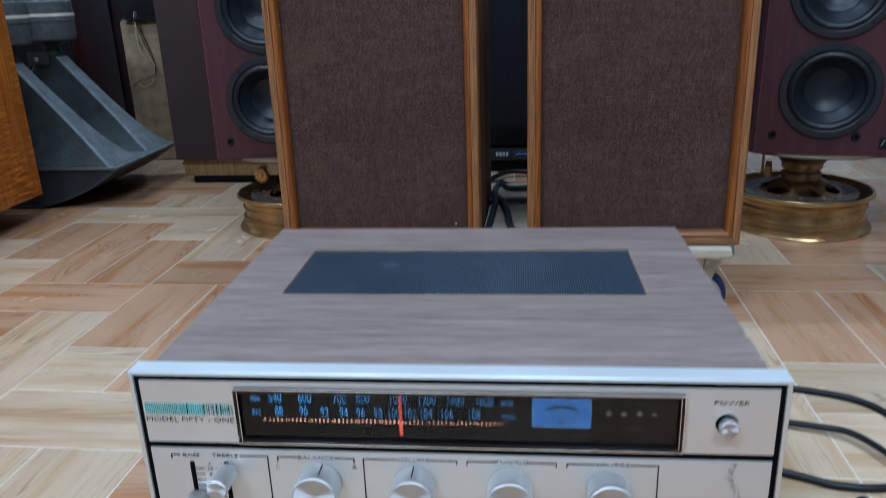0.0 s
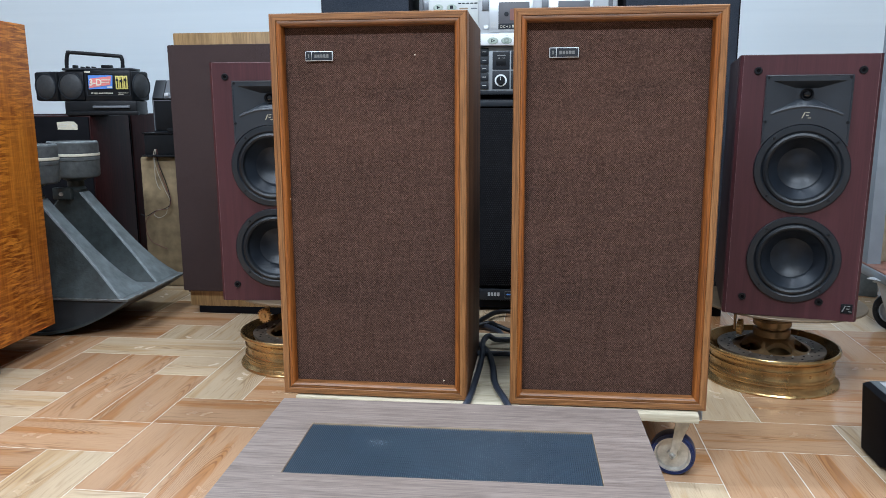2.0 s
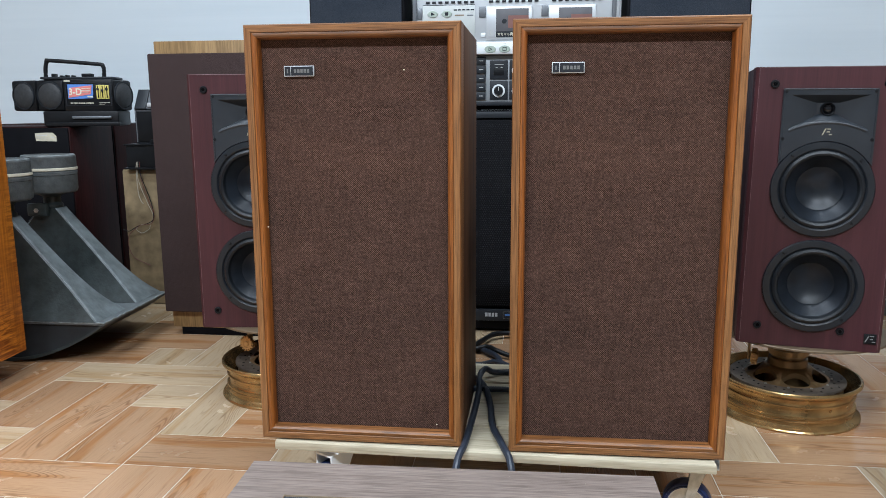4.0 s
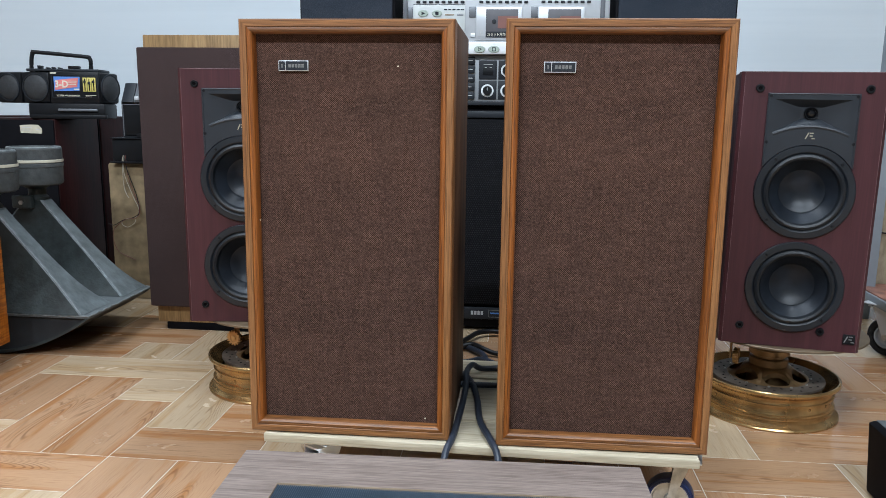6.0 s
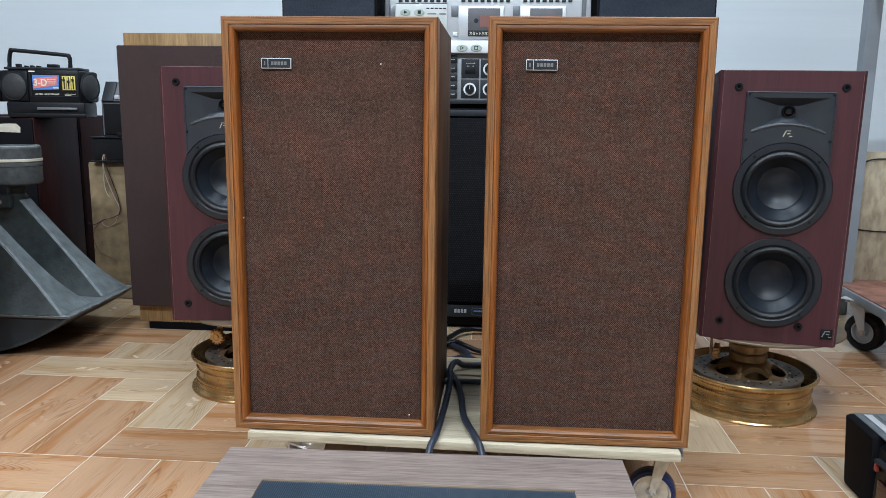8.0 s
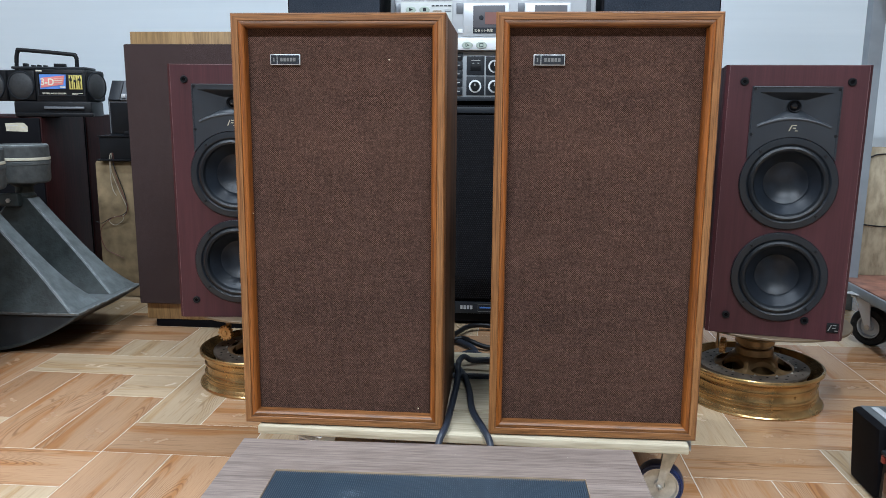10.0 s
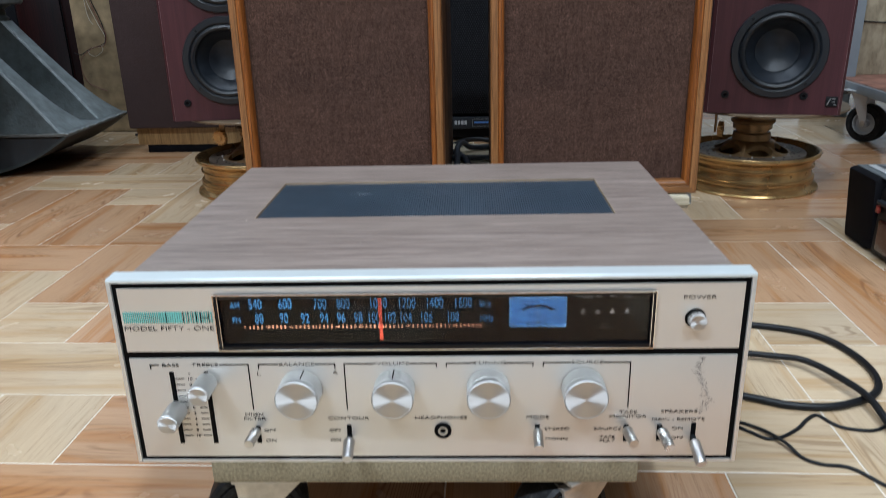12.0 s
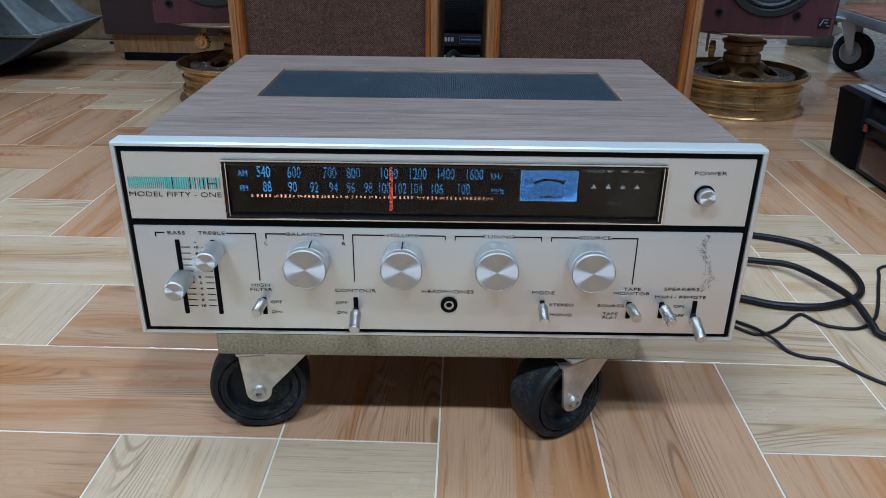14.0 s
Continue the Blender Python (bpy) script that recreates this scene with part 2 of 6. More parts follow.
MAHOGANY = wood("dark_mahogany", (0.009, 0.0025, 0.0025), (0.019, 0.0042, 0.0042), (0.036, 0.008, 0.0075), 0.5, (40, 40, 3), 0.6, 0.8, spec=0.12)
PINE = wood("pale_pine", (0.38, 0.315, 0.21), (0.50, 0.435, 0.31), (0.57, 0.51, 0.385), 0.65, (3, 50, 50), 0.6, 1.0)
PLYWOOD = wood("plywood", (0.20, 0.155, 0.095), (0.36, 0.295, 0.195), (0.46, 0.39, 0.275), 0.7, (14, 14, 6), 0.6, 1.4)
HARDBOARD = plain("fibreboard", (0.205, 0.148, 0.080), 0.8, vary=0.35, scale=26, bumps=0.1, bump_scale=400)
GREEN_BOARD = plain("grey_green_board", (0.205, 0.170, 0.104), 0.8, vary=0.40, scale=520, bumps=0.6, bump_scale=420)
SCOTT_CLOTH = cloth("brown_grille_cloth", (0.0022, 0.0013, 0.0012), (0.242, 0.142, 0.108), 0.0028, fade=0.17)
PLUM_CLOTH = cloth("dark_brown_grille_cloth", (0.030, 0.020, 0.0195), (0.088, 0.063, 0.061), 0.0024, fade=0.12)
BLACK_CLOTH = cloth("black_grille_mesh", (0.002, 0.002, 0.003), (0.018, 0.019, 0.022), 0.006, 0.7)
ALU = plain("brushed_aluminium_panel", (0.66, 0.64, 0.60), 0.42, 0.62, 0.05, 6, 0.04, 500)
ALU_TRIM = plain("satin_aluminium_trim", (0.66, 0.71, 0.715), 0.34, 0.45, 0.04, 12)
ALU_KNOB = plain("turned_aluminium", (0.60, 0.60, 0.60), 0.32, 1.0, 0.12, 120, 0.05, 900)
STEEL = plain("zinc_plated_steel", (0.50, 0.48, 0.44), 0.40, 0.8, 0.30, 60, 0.35, 150)
GREY_STEEL = plain("grey_painted_steel", (0.24, 0.27, 0.30), 0.45, 0.2, 0.08, 20)
INK = plain("black_print", (0.002, 0.002, 0.0024), 0.6, vary=0.1, spec=0.06)
BLACK = plain("black_plastic", (0.0075, 0.008, 0.0095), 0.42, vary=0.25, scale=25, bumps=0.06, bump_scale=900, spec=0.22)
BLACK_MATTE = plain("black_vinyl", (0.0045, 0.0045, 0.006), 0.65, vary=0.3, scale=20, bumps=0.15, bump_scale=500, spec=0.08)
RUBBER = scuffed_rubber("scuffed_black_rubber", (0.0065, 0.007, 0.0085), (0.085, 0.085, 0.082))
CABLE = plain("black_cable_sheath", (0.008, 0.0085, 0.010), 0.42, vary=0.2, spec=0.25)
CABLE_BLUE = plain("dark_blue_cable_sheath", (0.022, 0.028, 0.042), 0.4, vary=0.2)
CHARCOAL = plain("charcoal_plastic", (0.018, 0.021, 0.026), 0.48, vary=0.08, scale=30, bumps=0.05, bump_scale=800, spec=0.3)
CONE = plain("polypropylene_cone", (0.0125, 0.0165, 0.0230), 0.40, vary=0.3, scale=35, spec=0.38)
DRIVER_GREY = plain("moulded_grey_plastic", (0.0185, 0.0225, 0.0285), 0.36, vary=0.12, scale=30, bumps=0.05, bump_scale=900, spec=0.5)
DUST_CAP = plain("dusty_grey_cap", (0.0105, 0.0140, 0.0195), 0.40, vary=0.55, scale=30, spec=0.35)
RING_GREY = plain("dark_cast_ring", (0.0090, 0.0120, 0.0165), 0.34, vary=0.15, scale=30, bumps=0.05, bump_scale=900, spec=0.5)
SURROUND = plain("rubber_surround", (0.0085, 0.0105, 0.0135), 0.42, vary=0.25, spec=0.4)
GOLD = plain("gold_painted_alloy", (0.42, 0.268, 0.112), 0.25, 0.80, 0.40, 18, 0.06, 200)
GOLD_DULL = plain("dull_bronze_alloy", (0.30, 0.19, 0.09), 0.36, 0.6, 0.35, 25, 0.1, 150)
DISC = plain("worn_brake_disc", (0.145, 0.115, 0.090), 0.5, 0.2, 0.4, 30, spec=0.2)
PLATE = plain("stand_plate", (0.17, 0.122, 0.075), 0.45, 0.3, 0.15, 20)
# one horn grey: dark fronts, paler flange and sides, light put into colour
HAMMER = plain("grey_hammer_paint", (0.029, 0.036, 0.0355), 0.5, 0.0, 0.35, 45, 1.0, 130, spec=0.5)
HAMMER_LIT_FLANGE = plain("lit_flange_grey", (0.115, 0.130, 0.135), 0.5, 0.1, 0.2, 30, 0.2, 160)
LIT_SIDE_AND_CRATE = plain("lit_side_and_crate_grey", (0.125, 0.145, 0.150), 0.48, 0.0, 0.30, 40, 0.8, 130)
DRIVER_PAINT = plain("grey_crackle_paint", (0.088, 0.095, 0.096), 0.6, 0.0, 0.25, 60, 0.9, 260, spec=0.3)
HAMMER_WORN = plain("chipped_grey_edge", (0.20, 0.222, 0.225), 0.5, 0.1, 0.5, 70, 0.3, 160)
HAMMER_DARK = plain("dark_grey_casting", (0.022, 0.025, 0.028), 0.55, 0.1, 0.3, 20, 0.3, 120)
BLUE_RIM = plain("blue_polyurethane", (0.010, 0.020, 0.075), 0.35, vary=0.2)
SILVER = plain("silver_plastic", (0.56, 0.58, 0.60), 0.35, 0.3, 0.05, 20)
GREY_FACE = plain("light_grey_metallic_panel", (0.34, 0.36, 0.38), 0.4, 0.3, 0.06, 20)
SILVER_DARK = plain("grey_metallic_plastic", (0.16, 0.17, 0.185), 0.38, 0.3, 0.08, 20)
WHITE_PLASTIC = plain("white_plastic", (0.74, 0.76, 0.77), 0.4, vary=0.04)
PAPER = plain("yellowed_paper_label", (0.58, 0.54, 0.42), 0.8, vary=0.15, scale=60)
TURQUOISE = plain("turquoise_print", (0.14, 0.40, 0.36), 0.5, vary=0.2, scale=60)
PINK = plain("pink_print", (0.72, 0.22, 0.20), 0.5, vary=0.1)
PRINT_BLUE = plain("blue_print", (0.10, 0.24, 0.62), 0.5, vary=0.1)
CREAM_PRINT = plain("cream_print", (0.72, 0.68, 0.55), 0.5, vary=0.1)
YELLOW_PRINT = plain("yellow_print", (0.62, 0.52, 0.14), 0.5, vary=0.1)
RED_PLANK = plain("red_brown_board", (0.27, 0.125, 0.088), 0.55, vary=0.45, scale=22, bumps=0.2)
RED_PLASTIC = plain("dark_red_window", (0.035, 0.010, 0.010), 0.15, vary=0.2)
DULL_MARK = plain("dull_engraving", (0.16, 0.16, 0.155), 0.5, vary=0.3, scale=900)
MARK_GOLD = plain("pale_gold_mark", (0.42, 0.38, 0.27), 0.4, vary=0.1)
GREY_PRINT = plain("grey_print", (0.55, 0.55, 0.54), 0.5, vary=0.1)
RUST = plain("dull_scratches", (0.30, 0.28, 0.265), 0.7, 0.3, 0.3, 400)
WIRE_WHITE = plain("pale_wire", (0.36, 0.32, 0.25), 0.5)
WIRE_RED = plain("red_wire", (0.13, 0.04, 0.03), 0.5)
DIAL_BLUE = glow("dial_numerals", (0.07, 0.28, 0.56), 1.4)
DIAL_ORANGE = glow("dial_scale", (1.0, 0.42, 0.22), 2.2)
POINTER = glow("dial_pointer", (1.0, 0.13, 0.06), 1.3)
# printed legends given a glow to lift them out of the bezel's shade
GLOWING_PRINT = glow("glowing_dial_legend", (0.62, 0.62, 0.60), 0.42, (0.5, 0.5, 0.5))
METER_BLUE = glow("tuning_meter_face", (0.085, 0.26, 0.60), 1.25, (0.05, 0.15, 0.4))
METER_EDGE = glow("tuning_meter_edge", (0.20, 0.42, 0.72), 1.2, (0.1, 0.2, 0.4))
LAMP_TUBE = glow("fluorescent_tube", (0.86, 0.94, 1.0), 6.0)
DIAL_GLASS = glass("dial_glass")


# ---- building blocks ----
def finish(bm, name, mat, smooth=True, angle=26):
    bmesh.ops.recalc_face_normals(bm, faces=bm.faces)
    mesh = bpy.data.meshes.new(name)
    bm.to_mesh(mesh)
    bm.free()
    mats = mat if isinstance(mat, (list, tuple)) else [mat]
    for m in mats:
        mesh.materials.append(m)
    if smooth:
        mesh.shade_smooth()
        mesh.set_sharp_from_angle(angle=radians(angle))
    return mesh


def part(name, bm, material, parent, label="", m=None):
    ob = new(name, finish(bm, name, material))
    ob.parent = parent
    if m is not None:
        ob.matrix_local = m
    if label:
        ob["label"] = label
    return ob


def thing(name, label, category, m, group="", kind=""):
    ob = new(name)
    ob.empty_display_size = 0.05
    ob.matrix_world = m
    return tagged(ob, label, category, group, kind)


def box(x0, x1, y0, y1, z0, z1, bevel=0.0, bm=None, segments=2):
    bm = bm or bmesh.new()
    made = bmesh.ops.create_cube(bm, size=1.0)["verts"]
    for v in made:
        v.co = Vector((x0 + (v.co.x + 0.5) * (x1 - x0), y0 + (v.co.y + 0.5) * (y1 - y0), z0 + (v.co.z + 0.5) * (z1 - z0)))
    if bevel:
        edges = list({e for v in made for e in v.link_edges})
        bmesh.ops.bevel(bm, geom=edges, offset=bevel, segments=segments, profile=0.5, affect="EDGES")
    return bm


def prism(points, depth, axis="y", start=0.0, bevel=0.0, bm=None):
    """A flat outline pushed along an axis. Points are (x, z) for y, (x, y) for z and (y, z) for x."""
    bm = bm or bmesh.new()

    def at(p, d):
        return {"y": (p[0], d, p[1]), "z": (p[0], p[1], d), "x": (d, p[0], p[1])}[axis]

    a = [bm.verts.new(at(p, start)) for p in points]
    b = [bm.verts.new(at(p, start + depth)) for p in points]
    n = len(points)
    faces = [bm.faces.new(a), bm.faces.new(list(reversed(b)))]
    for i in range(n):
        faces.append(bm.faces.new((a[i], b[i], b[(i + 1) % n], a[(i + 1) % n])))
    if bevel:
        edges = [e for e in faces[0].edges] + [e for e in faces[1].edges]
        bmesh.ops.bevel(bm, geom=edges, offset=bevel, segments=2, profile=0.5, affect="EDGES")
    return bm


def lathe(profile, m=None, steps=48, bm=None, closed=False):
    """A profile of (radius, height) turned round z."""
    bm = bm or bmesh.new()
    m = m or Matrix()
    rings = []
    for r, h in profile:
        if r < 1e-6:
            rings.append([bm.verts.new(m @ Vector((0, 0, h)))])
        else:
            rings.append([bm.verts.new(m @ Vector((r * math.cos(a), r * math.sin(a), h))) for a in (2 * math.pi * k / steps for k in range(steps))])
    pairs = list(zip(rings, rings[1:])) + ([(rings[-1], rings[0])] if closed else [])
    for a, b in pairs:
        for k in range(steps):
            j = (k + 1) % steps
            if len(a) == 1 and len(b) == 1:
                continue
            if len(a) == 1:
                bm.faces.new((a[0], b[k], b[j]))
            elif len(b) == 1:
                bm.faces.new((a[k], a[j], b[0]))
            else:
                bm.faces.new((a[k], a[j], b[j], b[k]))
    return bm


FRONT = pose(0, 0, 0, 90, 0, 0)  # turns z to -y: a lathe that faces the viewer


def spline(points, per=10):
    out = []
    pts = [Vector(p) for p in points]
    pts = [2 * pts[0] - pts[1], *pts, 2 * pts[-1] - pts[-2]]
    for i in range(1, len(pts) - 2):
        p0, p1, p2, p3 = pts[i - 1 : i + 3]
        for k in range(per):
            t = k / per
            out.append(0.5 * (2 * p1 + (p2 - p0) * t + (2 * p0 - 5 * p1 + 4 * p2 - p3) * t * t + (3 * p1 - p0 - 3 * p2 + p3) * t**3))
    return out + [pts[-2]]


def tube(points, radius, per=10, sides=12, bm=None, flat=1.0):
    """A cable through the points."""
    bm = bm or bmesh.new()
    path = spline(points, per)
    rings, up = [], Vector((0, 0, 1))
    for i, p in enumerate(path):
        d = (path[min(i + 1, len(path) - 1)] - path[max(i - 1, 0)]).normalized()
        side = d.cross(up)
        side = side.normalized() if side.length > 0.05 else Vector((1, 0, 0))
        top = side.cross(d).normalized()
        rings.append([bm.verts.new(p + radius * (math.cos(a) * side * flat + math.sin(a) * top)) for a in (2 * math.pi * k / sides for k in range(sides))])
    for a, b in zip(rings, rings[1:]):
        for k in range(sides):
            bm.faces.new((a[k], a[(k + 1) % sides], b[(k + 1) % sides], b[k]))
    bm.faces.new(rings[0])
    bm.faces.new(list(reversed(rings[-1])))
    return bm


def disc_points(r, n=40, cx=0.0, cz=0.0, a0=0.0, a1=2 * math.pi):
    return [(cx + r * math.cos(a0 + (a1 - a0) * k / n), cz + r * math.sin(a0 + (a1 - a0) * k / n)) for k in range(n)]


def lettering(text, x, z, height, parent, material, wide=1.0, y=-0.0005, name="lettering", thick=0.00015, spacing=1.0, slim=0.0):
    """Printed words on a face that looks to -y, centred on x, z; height is that of the capitals."""
    data = bpy.data.curves.new(name, "FONT")
    data.body, data.size, data.extrude = text, height * 1.43, thick
    data.offset = -slim * height
    data.align_x, data.align_y, data.space_character = "CENTER", "CENTER", spacing
    data.resolution_u = 3
    tmp = new(name, data)
    bpy.context.view_layer.update()
    mesh = bpy.data.meshes.new_from_object(tmp.evaluated_get(bpy.context.evaluated_depsgraph_get()))
    bpy.data.objects.remove(tmp)
    mesh.materials.clear()
    mesh.materials.append(material)
    lo, hi = min(v.co.y for v in mesh.vertices), max(v.co.y for v in mesh.vertices)
    for v in mesh.vertices:
        v.co = Vector((x + v.co.x * wide, y - v.co.z, z + v.co.y - (lo + hi) / 2))
    ob = new(name, mesh)
    ob.parent = parent
    return ob


def bars(rows, y=-0.0005, depth=0.0004, bm=None):
    """Thin raised strips (x0, x1, z0, z1) on a face that looks to -y."""
    bm = bm or bmesh.new()
    for x0, x1, z0, z1 in rows:
        box(x0, x1, y - depth, y + depth, z0, z1, bm=bm)
    return bm


# ---- the room ----
def slab(name, x0, x1, y0, y1, z0, z1, mat, label):
    return tagged(new(name, finish(box(x0, x1, y0, y1, z0, z1), name, mat, False)), label, name.split("_")[0], kind="structure")


WALL_Y = 2.42
slab("wall_north", -3.0, 3.0, WALL_Y, WALL_Y + 0.12, -0.05, 2.9, PAINT, "plain white painted wall behind the stacked speakers")
# unseen walls and ceiling close the room; their dark paint cuts the bounce
slab("wall_south", -3.0, 3.0, -3.62, -3.5, -0.05, 2.9, LOW_BOUNCE_PAINT, "unseen back wall, painted dark to cut bounce light")
slab("wall_west", -3.12, -3.0, -3.62, WALL_Y + 0.12, -0.05, 2.9, LOW_BOUNCE_PAINT, "unseen side wall, painted dark to cut bounce light")
slab("wall_east", 3.0, 3.12, -3.62, WALL_Y + 0.12, -0.05, 2.9, LOW_BOUNCE_PAINT, "unseen side wall, painted dark to cut bounce light")
slab("ceiling", -3.12, 3.12, -3.62, WALL_Y + 0.12, 2.9, 3.0, CEILING, "unseen flat ceiling, painted grey to cut bounce light")


def ceiling_batten(x, y, length, turn):
    t = thing("ceiling_lamp", "fluorescent batten assumed on the unseen ceiling to light the room", "lamp", pose(x, y, 2.76, 0, 0, turn), "ceiling lamps")
    part("housing", box(-length / 2 - 0.03, length / 2 + 0.03, -0.05, 0.05, 0.06, 0.14, 0.006), WHITE_PLASTIC, t)
    part("tube", lathe([(0, -length / 2), (0.013, -length / 2), (0.013, length / 2), (0, length / 2)], pose(0, 0, 0.03, 0, 90, 0), 16), LAMP_TUBE, t)
    for s in (-1, 1):
        part("socket", box(s * length / 2 - 0.012, s * length / 2 + 0.012, -0.016, 0.016, 0.012, 0.062, 0.003), WHITE_PLASTIC, t)


for tx, ty, tl, _, turn in TUBES:
    ceiling_batten(tx, ty, tl, turn)


# ---- casters ----
def caster(parent, x, y, top, radius, width, turn, tyre, hub, plate=STEEL, arm=1.0, rim=0.74):
    """A swivel caster under a board: plate, fork, bolt, tyre and hub. It faces -y and turns round its own post."""
    c = new("caster")
    c.parent = parent
    c.matrix_local = pose(x, y, 0, 0, 0, turn)
    off = radius * 0.42
    part("mounting_plate", box(-radius * 0.75, radius * 0.75, -radius * 0.75, radius * 0.75, top - 0.003, top, 0.001), plate, c)
    part("swivel", lathe([(0, top - 0.012), (radius * 0.5, top - 0.012), (radius * 0.55, top - 0.003), (0, top - 0.003)], None, 24), plate, c)
    hw = width / 2 + 0.003
    bm = bmesh.new()
    for s in (-1, 1):
        low = disc_points(radius * 0.26 * arm, 10, -off, radius, math.pi * 0.95, math.pi * 1.95)
        pts = [(-off - radius * 0.34 * arm + radius * 0.5 * (1 - arm), top - 0.010), *low, (-off + radius * 0.26 * arm, radius * 1.08), (radius * 0.62 * arm, top - 0.010)]
        prism(pts, 0.0028, "y", s * hw - 0.0014, 0.0005, bm)
    box(-off - radius * 0.34, radius * 0.62, -hw, hw, top - 0.0125, top - 0.0095, 0.0, bm)
    part("fork", bm, plate, c, "bent zinc-plated fork")
    w = new("wheel")
    w.parent = c
    w.matrix_local = Matrix.Translation((-off, 0, radius)) @ FRONT
    h = width / 2
    part_tyre = lathe([(radius * (rim - 0.02), -h), (radius * (rim + 0.035), -h), (radius * (rim + 0.05), -h * 0.86), (radius * (rim + 0.07), -h * 0.86), (radius * (rim + 0.085), -h), (radius * 0.93, -h), (radius * 0.985, -h * 0.8), (radius, -h * 0.4), (radius, h * 0.4), (radius * 0.985, h * 0.8), (radius * 0.93, h), (radius * (rim + 0.085), h), (radius * (rim + 0.07), h * 0.86), (radius * (rim + 0.05), h * 0.86), (radius * (rim + 0.035), h), (radius * (rim - 0.02), h)], None, 40, closed=True)
    part("tyre", part_tyre, tyre, w)
    part("hub", lathe([(0, -h * 0.9), (radius * 0.2, -h * 0.9), (radius * 0.24, -h * 0.45), (radius * (rim - 0.14), -h * 0.45), (radius * (rim - 0.08), -h * 0.95), (radius * rim, -h * 0.95), (radius * rim, h * 0.95), (radius * (rim - 0.08), h * 0.95), (radius * (rim - 0.14), h * 0.45), (radius * 0.24, h * 0.45), (radius * 0.2, h * 0.9), (0, h * 0.9)], None, 32), hub, w)
    part("bolt", lathe([(0, -hw - 0.004), (radius * 0.13, -hw - 0.004), (radius * 0.15, -hw - 0.002), (radius * 0.15, hw + 0.002), (radius * 0.13, hw + 0.005), (radius * 0.06, hw + 0.006), (radius * 0.05, hw + 0.003), (0, hw + 0.003)], None, 16), STEEL, w)
    return c


# ---- the receiver and its dolly ----
RECEIVER_TURN = 1.3


def receiver_dolly():
    t = thing("receiver_dolly", "low grey-green board dolly on black rubber casters", "dolly", pose(-0.001, -0.003, 0, 0, 0, RECEIVER_TURN))
    bm = box(-0.162, 0.146, 0.0, 0.29, 0.081, 0.0995, 0.002)
    part("board", bm, GREEN_BOARD, t, "worn grey-green composite board")
    caster(t, -0.125, 0.034, 0.081, 0.0385, 0.026, 8, RUBBER, RUBBER)
    caster(t, 0.107, 0.035, 0.081, 0.0370, 0.031, 33, RUBBER, RUBBER)
    caster(t, -0.12, 0.245, 0.081, 0.0385, 0.026, 100, RUBBER, BLACK)
    caster(t, 0.11, 0.245, 0.081, 0.0385, 0.026, 75, RUBBER, BLACK)
    return t


def turned_knob(name, x, z, radius, length, parent, slot=0.0):
    """A big volume-type knob: wider skirt behind, chamfered face, a spun dish in front and an index line."""
    k = part(name, lathe([(0, 0), (radius * 1.0, 0), (radius * 1.0, length * 0.66), (radius * 0.985, length * 0.67), (radius * 0.985, length * 0.69), (radius * 1.0, length * 0.70), (radius * 1.0, length * 0.955), (radius * 0.955, length), (radius * 0.935, length), (radius * 0.925, length * 0.985), (0, length * 0.975)], FRONT, 64), SPUN, parent, "", Matrix.Translation((x, -0.001, z)))
    if slot:
        part("index_line", box(-0.0004, 0.0004, -length * 0.72, -length * 0.04, radius - 0.0006, radius + 0.0002), INK, k, "", Matrix.Rotation(radians(slot), 4, "Y"))
    return k


def spun_metal():
    m, nt, b = shader("spun_aluminium")
    b.inputs["Base Color"].default_value = (0.68, 0.68, 0.675, 1)
    b.inputs["Metallic"].default_value = 1.0
    vec = coords(nt)
    b.inputs["Anisotropic"].default_value = 0.88
    tan = nt.nodes.new("ShaderNodeTangent")
    tan.direction_type, tan.axis = "RADIAL", "Y"
    nt.links.new(tan.outputs[0], b.inputs["Tangent"])
    f = noise_tex(nt, vec, 60, 3)
    mr = node(nt, "ShaderNodeMapRange", From_Min=0.3, From_Max=0.7, To_Min=0.58, To_Max=0.66)
    nt.links.new(f, mr.inputs["Value"])
    nt.links.new(mr.outputs[0], b.inputs["Roughness"])
    return m


SPUN = spun_metal()


def lever(name, x, z, tip_x, tip_z, reach, radius, slot, parent):
    """A switch lever: a dark slot in the panel and a small round aluminium bat that stands out of it."""
    sx, z0, z1 = slot
    s = part("switch_slot", box(sx - 0.0016, sx + 0.0016, -0.0009, 0.001, z0, z1, 0.0004), INK, parent)
    a, b = Vector((x, 0, z)), Vector((tip_x, -reach, tip_z))
    d = b - a
    m = Matrix.Translation(a) @ d.to_track_quat("Z", "Y").to_matrix().to_4x4()
    n = d.length
    part("lever_neck", lathe([(0, 0.0), (radius * 0.5, 0.0), (radius * 0.5, n * 0.28), (0, n * 0.28)], m, 12), BLACK, s)
    return part(name, lathe([(0, n * 0.22), (radius * 0.98, n * 0.22), (radius * 1.06, n * 0.25), (radius, n * 0.96), (radius * 0.9, n), (0, n)], m, 24), ALU_KNOB, parent)


